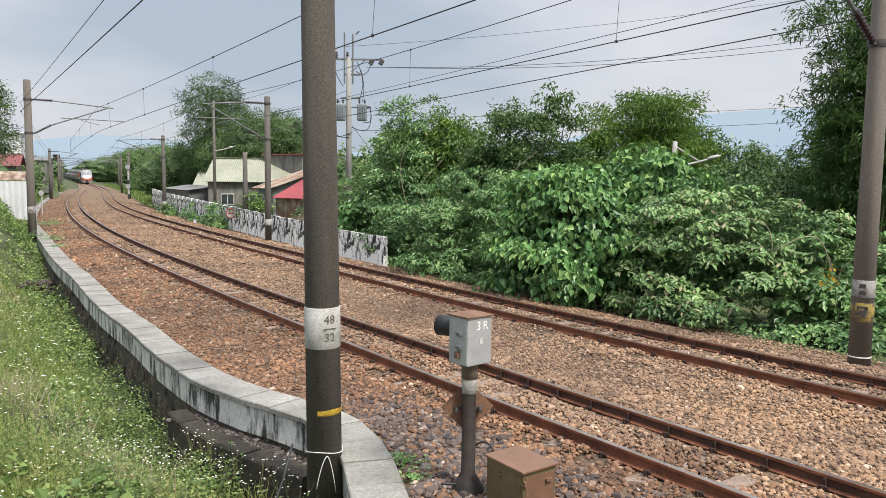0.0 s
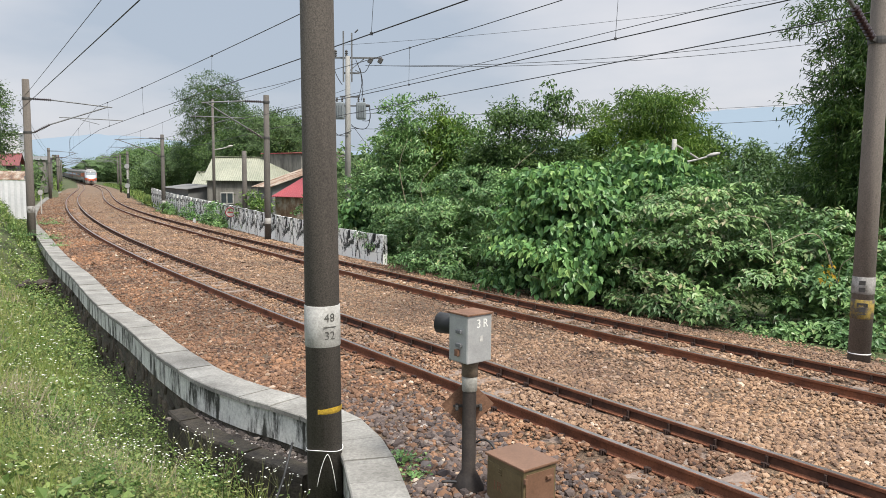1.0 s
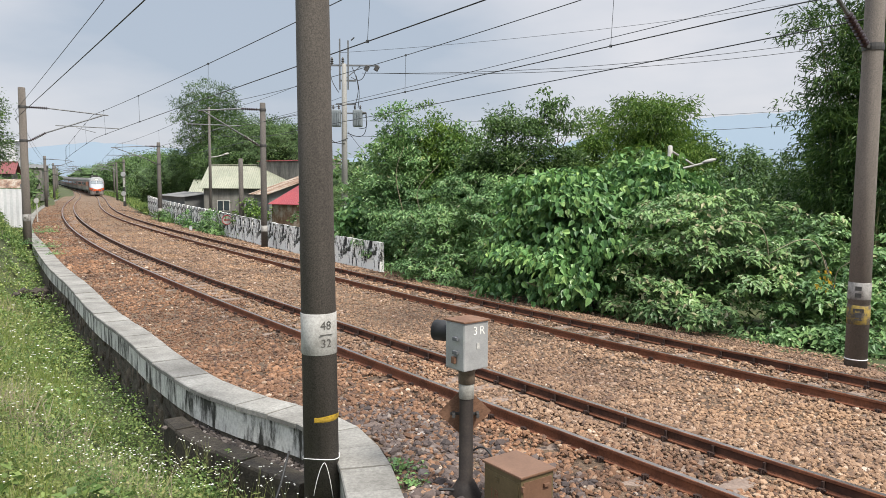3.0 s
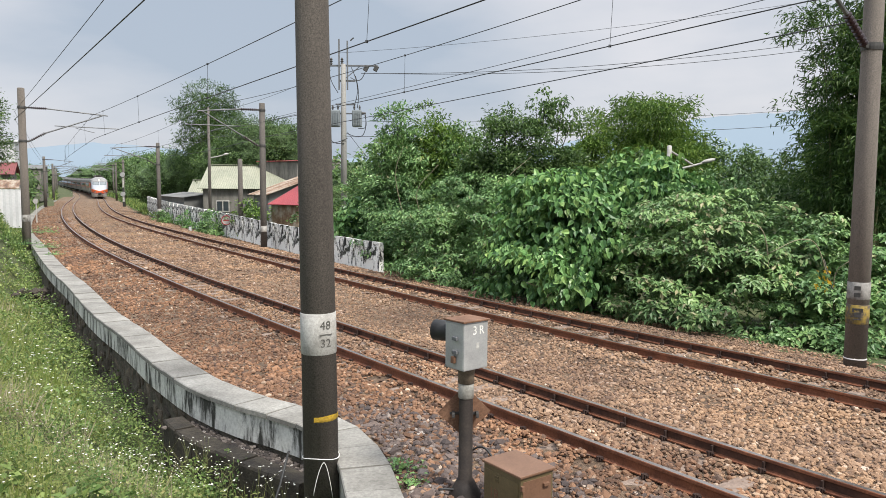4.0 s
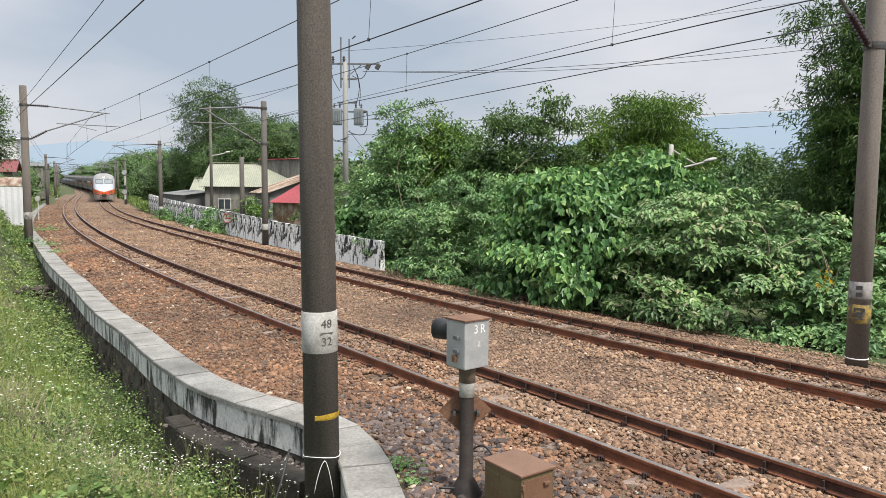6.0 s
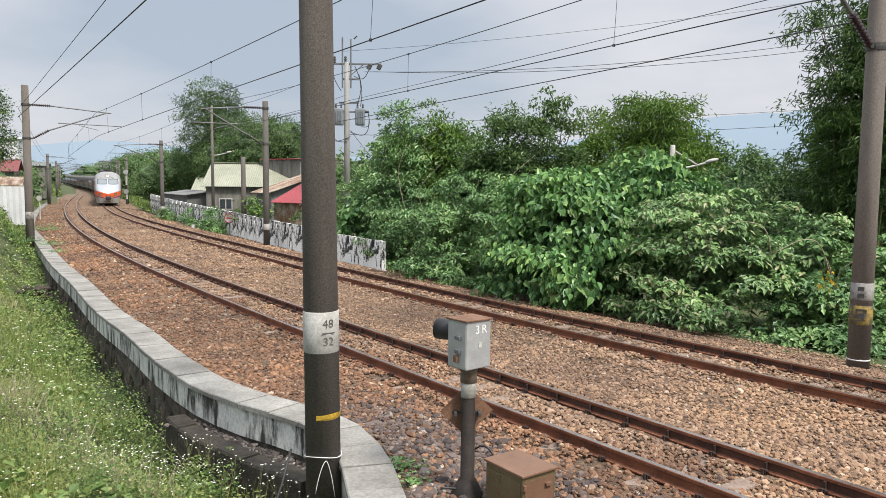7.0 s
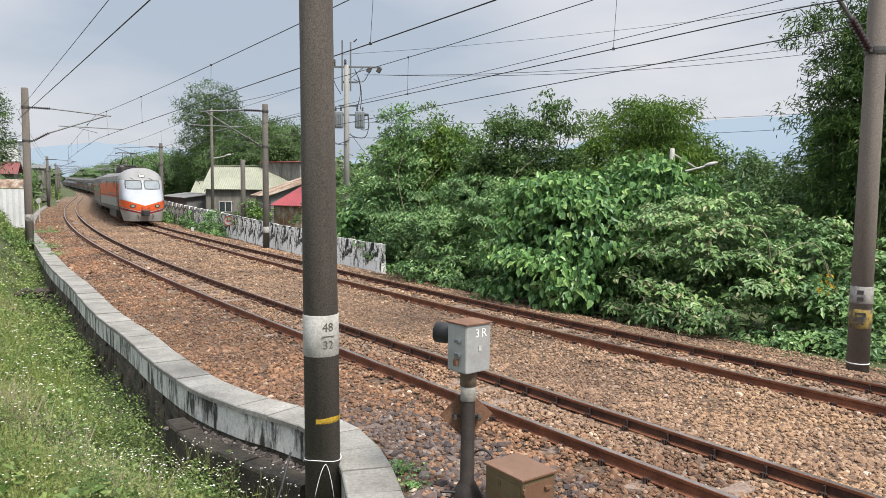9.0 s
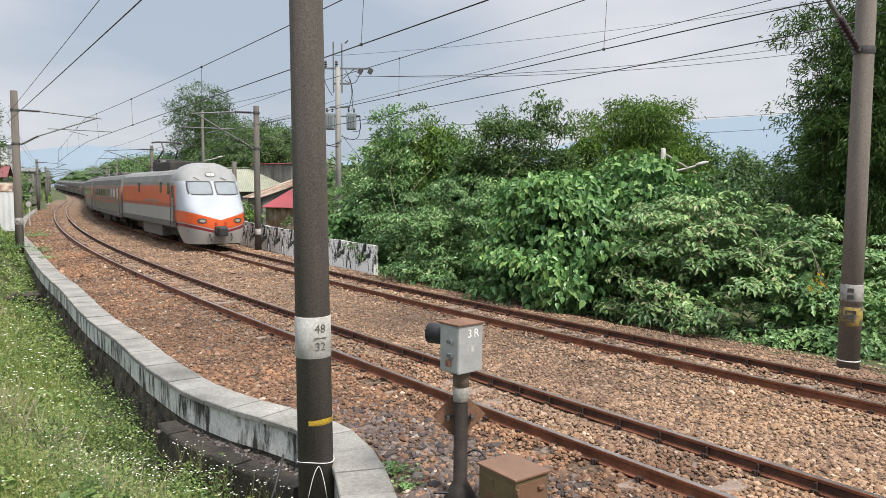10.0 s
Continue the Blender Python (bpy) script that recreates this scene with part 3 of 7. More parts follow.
def scatter_ballast():
    n = 900000
    s_ = -14 + 140 * rng.random(n) ** 1.6
    h_ = np.interp(s_, FAR.s, FAR.h)
    o_ = rng.uniform(-3.95, 9.0, n)
    P = np.stack([np.interp(s_, FAR.s, FAR.x) - np.sin(h_) * o_, np.interp(s_, FAR.s, FAR.y) + np.cos(h_) * o_], 1)
    d = np.hypot(P[:, 0], P[:, 1])
    dens = n / (12.95 * 140 * 1.6 * np.maximum((s_ + 14) / 140, 1e-4) ** 0.375)
    want = 520 * np.minimum(1, (10.0 / d) ** 1.75)
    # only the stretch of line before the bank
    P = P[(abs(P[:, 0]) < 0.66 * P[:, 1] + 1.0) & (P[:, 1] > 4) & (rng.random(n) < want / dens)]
    sn, on = NEAR.offset(P[:, 0], P[:, 1])
    sf, of = FAR.offset(P[:, 0], P[:, 1])
    w = wall_side(P[:, 0], P[:, 1])
    rail = np.minimum(abs(abs(on) - GAUGE / 2), abs(abs(of) - GAUGE / 2))
    ok = (of > -3.35 - 0.5 * rng.random(len(P))) & (w < -0.32) & (rail > 0.085) & (on < 7)
    # sleeper ends lie bare here and there beside the rails
    idx = np.round((sn + 22.0) / 0.62)
    on_sleeper = (abs(sn + 22.0 - idx * 0.62) < 0.10 + 0.03 * rng.random(len(P))) & (abs(on) > 0.40) & (abs(on) < 0.98) & (np.sin(idx * 2.3) > -0.45)
    ok &= ~(on_sleeper & (rng.random(len(P)) < 0.86))
    P, on, of, sn = P[ok], on[ok], of[ok], sn[ok]
    z = bed_height(sn, on, of)
    z += [0.035 * noise.noise(Vector((x * 1.7, y * 1.7, 3))) for x, y in P]
    inside = np.maximum(np.clip((0.98 - abs(on)) / 0.12, 0, 1), np.clip((0.98 - abs(of)) / 0.12, 0, 1)) * (rail > 0.16)[ok]
    z += inside * np.array([0.055 * min(1.0, max(0.0, 0.45 + 1.6 * noise.noise(Vector((x * 0.9, y * 0.9, 17))))) for x, y in P])
    size = (0.034 + 0.036 * rng.random(len(P)) ** 1.3) * np.where(rng.random(len(P)) < 0.05, 1.6, 1.0) * np.where(on > 1.1, 1.18, 1.0)
    d = np.hypot(P[:, 0], P[:, 1])
    size *= np.clip(d / 17, 1, 1.9)
    Q = np.column_stack([P, z + [rise(v) for v in sn] + 0.016 * rng.random(len(P))])
    # the older, rustier ballast lies on the wall's side
    old = on + 0.9 * np.array([noise.noise(Vector((x * 0.45, y * 0.45, 31))) for x, y in P]) + 0.25 * rng.normal(size=len(P)) > 0.25
    close = d < 14.5
    # a patch of greyer, larger stone lies near the mast
    grey = old & (rng.random(len(P)) < 0.62 * sm(0.9, 1.6, on) * sm(10.9, 8.8, d + 0.5 * np.array([noise.noise(Vector((x, y, 51))) for x, y in P])))
    size[grey] *= 1.2
    stones("ballast", Q[grey], size[grey], M["stone_grey"], "dark grey ballast stones beside the signal")
    old &= ~grey
    close &= ~grey
    plain_ = ~grey
    for fine in (True, False):
        k = (close == fine) & plain_
        stones("ballast", Q[~old & k], size[~old & k], M["stone"], "loose angular tan ballast stones between the tracks", fine=fine)
        stones("ballast", Q[old & k], size[old & k], M["stone_old"], "rust-brown angular ballast stones beside the wall", fine=fine)
    # gravel on the shelf behind the old kerb
    m = 1500
    t = rng.random(m)
    q = np.stack([np.interp(t, [0, 0.35, 1], [-3.85, -2.85, -1.55]), np.interp(t, [0, 0.35, 1], [10.65, 9.7, 8.6])], 1) + rng.uniform(-0.22, 0.16, (m, 2))
    stones("shelf_gravel", np.column_stack([q, np.full(m, -0.70) + 0.05 * rng.random(m)]), rng.uniform(0.03, 0.09, m), M["shelfstone"], "loose gravel lying on the ledge below the wall")
    q = np.stack([rng.normal(-1.9, 0.36, 900), rng.normal(7.9, 0.30, 900)], 1)
    stones("ditch_gravel", np.column_stack([q, ground_height(q[:, 0], q[:, 1]) + 0.02 + 0.04 * rng.random(900)]), rng.uniform(0.04, 0.10, 900), M["shelfstone"], "grey stones lying in the ditch beside the mast")


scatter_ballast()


# ---------------------------------------------------------------- rails and sleepers
RAIL_PROF = [(-0.036, -0.006), (-0.030, 0.0), (0.030, 0.0), (0.036, -0.006), (0.036, -0.036), (0.010, -0.05), (0.010, -0.125), (0.062, -0.140), (0.062, -0.153),
             (-0.062, -0.153), (-0.062, -0.140), (-0.010, -0.125), (-0.010, -0.05), (-0.036, -0.036)]


def rail_mesh(line, off, s0, s1):
    S = np.linspace(s0, s1, int((s1 - s0) / (0.8 if s1 < 70 else 3.0)) + 2)
    verts, faces, idx = [], [], []
    k = len(RAIL_PROF)
    for s in S:
        for u, z in RAIL_PROF:
            verts.append(line.at(s, off + u, z))
    for i in range(len(S) - 1):
        for j in range(k):
            faces.append((i * k + j, i * k + (j + 1) % k, (i + 1) * k + (j + 1) % k, (i + 1) * k + j))
            # web darker everywhere but on the camera's side of each track's nearer rail
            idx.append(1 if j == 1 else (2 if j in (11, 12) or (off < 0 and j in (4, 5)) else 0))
    faces += [tuple(range(k))[::-1], tuple(range((len(S) - 1) * k, len(S) * k))]
    idx += [0, 0]
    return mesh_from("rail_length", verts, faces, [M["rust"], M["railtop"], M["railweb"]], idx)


def build_rail(line, off, first):
    rl = thing("rail", Matrix.Identity(4), "rust-brown steel rail with a worn running face", "rail", "rails of the two tracks")
    s = first
    while s < 320:
        e = s + 25.0
        put("rail_length", rail_mesh(line, off, s + 0.004, e - 0.004), rl)
        if -20 < e < 70:
            h = line.heading(e)
            for sgn in (1, -1):
                p = line.at(e, off + sgn * 0.024, -0.088)
                fp = part("fishplate", box_bm(0.52, 0.022, 0.07, 0, 0, 0, 0.006), M["clip"], rl, "", Matrix.Translation(p) @ Matrix.Rotation(h, 4, "Z"))
                for bx in (-0.19, -0.065, 0.065, 0.19):
                    part("bolt", cyl_bm(0.014, 0.014, (bx, -0.025, 0), (bx, 0.025, 0), 6), M["clip"], fp)
        s = e


for line in (NEAR, FAR):
    for off in (GAUGE / 2 + 0.035, -GAUGE / 2 - 0.035):
        build_rail(line, off, -46.0 if line is NEAR else -39.0)


def build_sleepers():
    sl = thing("sleeper", Matrix.Identity(4), "brown-stained concrete sleeper half buried in ballast", "sleeper", "sleepers under the rails")
    bm = bmesh.new()
    box_bm(0.22, 2.0, 0.15, 0, 0, -0.240, 0.02, bm)
    part("beam", bm, M["sleeper"], sl)
    for sgn in (1, -1):
        for side in (0.10, -0.10):
            bm = bmesh.new()
            y = sgn * (GAUGE / 2 + 0.035) + side
            box_bm(0.05, 0.05, 0.045, 0, y - side * 0.25, -0.128, 0.0, bm)
            if sgn * side < 0:
                box_bm(0.022, 0.04, 0.09, 0, y - side * 0.55, -0.085, 0.0, bm)
            cyl_bm(0.014, 0.014, (-0.045, y - side * 0.25, -0.122), (0.045, y - side * 0.25, -0.122), 5, bm)
            cyl_bm(0.016, 0.016, (0, y + side * 0.15, -0.15), (0, y + side * 0.15, -0.095), 5, bm)
            part("rail_clip", bm, M["clip"], sl)
    first = True
    for line in (NEAR, FAR):
        s = -22.0 if line is NEAR else -16.0
        while s < (52 if line is NEAR else 46):
            p, h = line.at(s), line.heading(s)
            m = Matrix.Translation(p) @ Matrix.Rotation(h, 4, "Z") @ pose(0, 0, 0, 0, 0, rng.uniform(-1, 1))
            if first:
                sl.matrix_world, first = m, False
            else:
                copy_thing(sl, m)
            s += 0.62


build_sleepers()


# ---------------------------------------------------------------- low wall with coping slabs
def build_wall():
    W = WALL
    d = np.gradient(W, axis=0)
    d /= np.linalg.norm(d, axis=1)[:, None]
    nrm = np.stack([-d[:, 1], d[:, 0]], 1)   # towards the camera's side
    up = np.array([rise(max(0, s)) for s in NEAR.offset(W[:, 0], W[:, 1])[0]])
    wall = thing("retaining_wall", Matrix.Identity(4), "low stained concrete wall with grey coping slabs along the ballast", "wall", kind="structure")

    def strip(name, rows, mat, label=""):
        """rows: (side, z) corners of the cross section, swept along the wall."""
        k = len(rows)
        V = [(W[i, 0] + nrm[i, 0] * u, W[i, 1] + nrm[i, 1] * u, z + up[i]) for i in range(len(W)) for u, z in rows]
        Fq = [(i * k + j, i * k + (j + 1) % k, (i + 1) * k + (j + 1) % k, (i + 1) * k + j) for i in range(len(W) - 1) for j in range(k)]
        Fq += [tuple(range(k))[::-1], tuple(range((len(W) - 1) * k, len(W) * k))]
        put(name, mesh_from(name, V, Fq, mat), wall, label)

    strip("wall_face", [(-0.24, WALL_TOP - 0.06), (0.24, WALL_TOP - 0.06), (0.24, WALL_TOP - 0.46), (-0.24, WALL_TOP - 0.46)], M["wallface"], "white limewashed face with black streaks")
    strip("wall_foot", [(-0.26, WALL_TOP - 0.464), (0.20, WALL_TOP - 0.464), (0.30, -2.0), (-0.26, -2.0)], M["oldwall"], "dark damp masonry foot")
    # coping slabs
    for i in range(len(W) - 1):
        g = 0.008
        a, b = W[i] + d[i] * g, W[i + 1] - d[i + 1] * g
        zt = WALL_TOP + rng.uniform(-0.008, 0.008) + up[i]
        tilt = rng.uniform(-0.006, 0.006)
        V = []
        for p, n in ((a, nrm[i]), (b, nrm[i + 1])):
            for u, z in ((-0.275, zt - 0.07), (-0.275, zt - 0.012), (-0.262, zt), (0.262, zt + tilt), (0.275, zt - 0.012 + tilt), (0.275, zt - 0.07)):
                V.append((p[0] + n[0] * u, p[1] + n[1] * u, z))
        Fq = [(j, (j + 1) % 6, 6 + (j + 1) % 6, 6 + j) for j in range(6)] + [(5, 4, 3, 2, 1, 0), (6, 7, 8, 9, 10, 11)]
        put("coping_slab", mesh_from("coping_slab", V, Fq, M["coping"]), wall)


build_wall()


def build_rubble():
    """Rough stones in the wall's foot, each one proud of the mortar."""
    wall = bpy.data.objects["retaining_wall"]
    meshes = []
    for k in range(7):
        V = CUBE_V * np.array([0.5, 0.5, 0.5]) * rng.uniform(0.72, 1.0, (8, 3))
        bm = bmesh.new()
        vs = [bm.verts.new(v) for v in V]
        for f in CUBE_F:
            bm.faces.new([vs[i] for i in f])
        bmesh.ops.bevel(bm, geom=list(bm.edges), offset=0.10, segments=1, affect="EDGES")
        me = bpy.data.meshes.new("rubble_stone")
        bm.to_mesh(me)
        bm.free()
        me.materials.append(M["rubble"])
        meshes.append(me)
    d = np.gradient(WALL, axis=0)
    d /= np.linalg.norm(d, axis=1)[:, None]
    L = np.concatenate([[0], np.cumsum(np.linalg.norm(np.diff(WALL, axis=0), axis=1))])
    i0 = int(np.argmin(np.hypot(WALL[:, 0] + 3.6, WALL[:, 1] - 10.9)))
    for row in range(4):
        u = L[i0] + row * 0.11
        while u < L[i0] + 20:
            w = rng.uniform(0.16, 0.46)
            h = rng.uniform(0.10, 0.34)
            x, y = np.interp(u + w / 2, L, WALL[:, 0]), np.interp(u + w / 2, L, WALL[:, 1])
            dx, dy = np.interp(u, L, d[:, 0]), np.interp(u, L, d[:, 1])
            z = -0.74 - row * 0.235 + rng.uniform(-0.12, 0.12)
            out = 0.155 + 0.07 * (-0.6 - z) + rng.uniform(-0.02, 0.02)
            m = Matrix.Translation((x - dy * out, y + dx * out, z)) @ Matrix.Rotation(math.atan2(dy, dx) + rng.uniform(-0.08, 0.08), 4, "Z") @ Matrix.Rotation(rng.uniform(-0.4, 0.4), 4, "Y") @ Matrix.Diagonal((w, rng.uniform(0.10, 0.18), h, 1))
            put("rubble_stone", meshes[int(rng.integers(0, 7))], wall, "", m)
            u += w + 0.02


build_rubble()


def build_ledge():
    """The older kerb below the wall, near the mast."""
    path = smooth_path([(-4.0, 10.72), (-3.55, 10.12), (-3.0, 9.55), (-2.3, 8.95), (-1.55, 8.35)], 0.55)
    d = np.gradient(path, axis=0)
    d /= np.linalg.norm(d, axis=1)[:, None]
    n = np.stack([-d[:, 1], d[:, 0]], 1)
    led = thing("old_kerb", Matrix.Identity(4), "dark mossy kerb of concrete blocks below the wall", "kerb", kind="structure")
    for i in range(len(path) - 1):
        V = []
        dz = rng.uniform(-0.03, 0.02)
        for p, q, e in ((path[i], n[i], 0.01), (path[i + 1], n[i + 1], -0.01)):
            p = p + d[i] * e
            for u, z in ((-0.15, -2.0), (-0.15, -0.62 + dz), (-0.13, -0.60 + dz), (0.13, -0.60 + dz), (0.15, -0.63 + dz), (0.16, -2.0)):
                V.append((p[0] - q[0] * u, p[1] - q[1] * u, z))
        Fq = [(j, (j + 1) % 6, 6 + (j + 1) % 6, 6 + j) for j in range(6)] + [(5, 4, 3, 2, 1, 0), (6, 7, 8, 9, 10, 11)]
        put("kerb_block", mesh_from("kerb_block", V, Fq, M["kerb"]), led)
    # shelf floor between kerb and wall
    V, Fq = [], []
    for i, p in enumerate(path):
        V += [(p[0], p[1], -0.74), (p[0] - n[i][0] * -0.9 * 0 + (0.75 * 0.62), p[1] + 0.75 * 0.78, -0.70)]
    for i in range(len(path) - 1):
        Fq.append((2 * i, 2 * i + 1, 2 * i + 3, 2 * i + 2))
    tagged(put("shelf", mesh_from("shelf", V, Fq, M["ballast_bed"])), "gravelly earth shelf behind the old kerb", "ground", kind="structure")


build_ledge()


# ---------------------------------------------------------------- overhead line masts
def insulator_bm(p0, p1, r=0.075, n=9):
    p0, p1 = Vector(p0), Vector(p1)
    L = (p1 - p0).length
    prof = [(0.02, 0.0)]
    for i in range(n):
        z = L * (i + 0.15) / n
        prof += [(0.03, z), (r, z + L * 0.28 / n), (r * 0.9, z + L * 0.5 / n), (0.03, z + L * 0.62 / n)]
    prof.append((0.02, L))
    return lathe_bm(prof, 12, None, Matrix.Translation(p0) @ (p1 - p0).to_track_quat("Z", "Y").to_matrix().to_4x4())


def build_mast(x, y, z0, z1, r0, r1, mat, line, arm_z=6.7, brace_z=5.2, arm=True, detail=True):
    """A concrete mast; in its own space +x points at the track."""
    s, o = line.offset(np.array([x]), np.array([y]))
    c = line.at(float(s[0]))
    a = math.atan2(c.y - y, c.x - x)
    reach = math.hypot(c.x - x, c.y - y)
    mast = thing("overhead_line_mast", Matrix.Translation((x, y, z0)) @ Matrix.Rotation(a, 4, "Z"),
                 "tall round weathered concrete mast carrying the overhead line", "mast", "overhead line masts")
    smooth_faces(part("shaft", lathe_bm([(r0, 0), (r0 + (r1 - r0) * 0.5, (z1 - z0) * 0.5), (r1, z1 - z0 - 0.03), (r1 * 0.9, z1 - z0)], 28), mat, mast))
    if arm:
        az, bz = arm_z - z0, brace_z - z0
        e = reach + 0.75
        part("insulator", insulator_bm((r1 + 0.12, 0, az), (r1 + 0.95, 0, az - 0.01)), M["insul"], mast, "ribbed brown insulator")
        part("arm_tube", cyl_bm(0.032, 0.032, (r1 + 0.95, 0, az - 0.01), (e, 0, az - 0.22), 8), M["steel"], mast)
        part("brace_insulator", insulator_bm((r0 * 0.95 + 0.10, 0, bz + 0.04), (r0 + 0.80, 0, bz + 0.46)), M["insul"], mast, "ribbed brown insulator")
        part("brace_tube", cyl_bm(0.035, 0.035, (r0 + 0.80, 0, bz + 0.46), (e - 0.25, 0, az - 0.22), 8), M["steel"], mast)
        bm = cyl_bm(0.024, 0.024, (reach * 0.45, 0, az - 0.85), (e + 0.5, 0, az - 0.88), 8)
        part("registration_tube", bm, M["steel"], mast)
        bm = cyl_bm(0.014, 0.014, (reach * 0.75, 0, az - 0.92), (reach + 0.1, 0.0, az - 1.28 + 0.15), 6)
        part("steady_arm", bm, M["steel"], mast)
        for zz in (az, bz + 0.03):
            part("clamp", lathe_bm([(r1 + 0.025, zz - 0.06), (r1 + 0.03, zz), (r1 + 0.025, zz + 0.06)], 20), M["darksteel"], mast)
        part("bracket", box_bm(0.16, 0.06, 0.08, r1 + 0.06, 0, az, 0.01), M["darksteel"], mast)
        part("bracket", box_bm(0.16, 0.06, 0.08, r0 + 0.02, 0, bz + 0.03, 0.01), M["darksteel"], mast)
    return mast, a


def band(mast, r, z0, z1, mat, label="", name="painted_band"):
    ob = part(name, lathe_bm([(r, z0), (r + 0.003, z0 + 0.004), (r + 0.003, z1 - 0.004), (r, z1)], 28), mat, mast, label)
    return smooth_faces(ob)


def lettering(body, size, mat, parent, m, name="lettering", wrap=0.0):
    """Raised painted characters; wrap bends them round a shaft of that radius."""
    cu = bpy.data.curves.new(name, "FONT")
    cu.body, cu.size, cu.align_x, cu.align_y = body, size, "CENTER", "CENTER"
    cu.extrude = 0.001
    cu.resolution_u = 3
    ob = bpy.data.objects.new(name, cu)
    scene.collection.objects.link(ob)
    me = bpy.data.meshes.new_from_object(ob.evaluated_get(bpy.context.evaluated_depsgraph_get()))
    bpy.data.objects.remove(ob)
    bpy.data.curves.remove(cu)
    if wrap:
        for v in me.vertices:
            t = v.co.x / wrap
            v.co = Vector(((wrap + v.co.z) * math.sin(t), v.co.y, (wrap + v.co.z) * math.cos(t) - wrap))
    me.materials.clear()
    me.materials.append(mat)
    return put(name, me, parent, "", m)


def facing(ax, ay, radius, z, turn=0.0, base=0.0):
    """A pose on a shaft's side that looks at the camera; ax, ay: the shaft's axis; base: the shaft's own turn."""
    a = math.atan2(-ay, -ax) + turn - base
    return Matrix.Rotation(a, 4, "Z") @ Matrix.Translation((radius, 0, z)) @ Matrix(((0, 0, 1, 0), (1, 0, 0, 0), (0, 1, 0, 0), (0, 0, 0, 1)))


mast_a, turn_a = build_mast(-1.33, 7.80, -1.25, 8.3, 0.1931, 0.1606, M["pole"], NEAR)
mast_a.matrix_world = Matrix.Translation((-1.33, 7.80, 1.3)) @ Matrix.Rotation(-0.012, 4, "Y") @ Matrix.Translation((1.33, -7.80, -1.3)) @ mast_a.matrix_world
band(mast_a, 0.1882, 2.32, 2.76, M["white"], "worn white number band")
for txt, zz in (("48", 2.635), ("32", 2.445)):
    lettering(txt, 0.125, M["number"], mast_a, facing(-1.33, 7.80, 0.1948, zz, 0.40, turn_a), "number", 0.1942)
part("number_line", box_bm(0.14, 0.010, 0.004), M["number"], mast_a, "", facing(-1.33, 7.80, 0.1920, 2.54, 0.40, turn_a))
bm = bmesh.new()
fy = math.atan2(-7.8, 1.33) - turn_a
ring = [[bm.verts.new((r * math.cos(fy - 0.35 + 2.0 * i / 16), r * math.sin(fy - 0.35 + 2.0 * i / 16), z)) for r, z in ((0.1866, 1.60), (0.1937, 1.605 + 0.02 * math.sin(i * 0.2)), (0.1937, 1.65 + 0.02 * math.sin(i * 0.2)), (0.1866, 1.655))] for i in range(17)]
for p_, q_ in zip(ring[:-1], ring[1:]):
    for k_ in range(3):
        bm.faces.new((p_[k_], q_[k_], q_[k_ + 1], p_[k_ + 1]))
part("yellow_stroke", bm, M["yellow"], mast_a, "worn yellow paint stroke")
cable_pts = [(-1.62, 7.60, 0.05), (-1.68, 7.45, -0.25), (-1.78, 7.2, -0.62), (-1.95, 6.8, -0.95)]
tagged(put("ground_cable", tube_mesh("ground_cable", cable_pts, 0.014, M["cable"], 6)), "black earthing cable running down beside the mast", "cable")
# white string tied round the shaft
pts = [(0.1975 * math.cos(t), 0.1975 * math.sin(t), 1.19 + 0.02 * math.sin(2 * t)) for t in np.linspace(0, 2 * math.pi, 40)]
put("string", tube_mesh("string", pts, 0.005, M["string"]), mast_a, "thin white string tied round the mast")
fa = math.atan2(-7.8, 1.33) - turn_a
for t1, dz in ((-0.45, -0.36), (0.62, -0.42)):
    pts = [(0.2029 * math.cos(fa + 0.15 + (t1 - 0.15) * u), 0.2029 * math.sin(fa + 0.15 + (t1 - 0.15) * u), 1.17 + dz * u ** 1.6) for u in np.linspace(0, 1, 12)]
    put("string_end", tube_mesh("string_end", pts, 0.004, M["string"]), mast_a)

mast_b, turn_b = build_mast(7.36, 12.94, -0.7, 8.4, 0.185, 0.150, M["poleb"], FAR, 7.0, 5.25)
band(mast_b, 0.1835, 1.62, 1.92, M["whitefaded"], "worn white number band")
for txt, zz in (("48", 1.82), ("31", 1.70)):
    part("number_bars", box_bm(0.10, 0.075, 0.004), M["darksteel"], mast_b, "", facing(7.36, 12.94, 0.1865, zz, -0.1, turn_b))
band(mast_b, 0.1845, 1.18, 1.52, M["yellowfaded"], "worn yellow warning band")
bm = bmesh.new()
for px, py, sx, sy in ((0, 0.09, 0.17, 0.03), (-0.07, 0.06, 0.03, 0.05), (0.07, 0.06, 0.03, 0.05), (0, -0.01, 0.10, 0.08), (0, -0.09, 0.13, 0.02)):
    box_bm(sx, sy, 0.004, px, py, 0, 0, bm)
part("telephone_mark", bm, M["darksteel"], mast_b, "dark telephone symbol", facing(7.36, 12.94, 0.1885, 1.36, 0.0, turn_b))
band(mast_b, 0.1865, 0.54, 0.56, M["string"], "", "wire_ring")

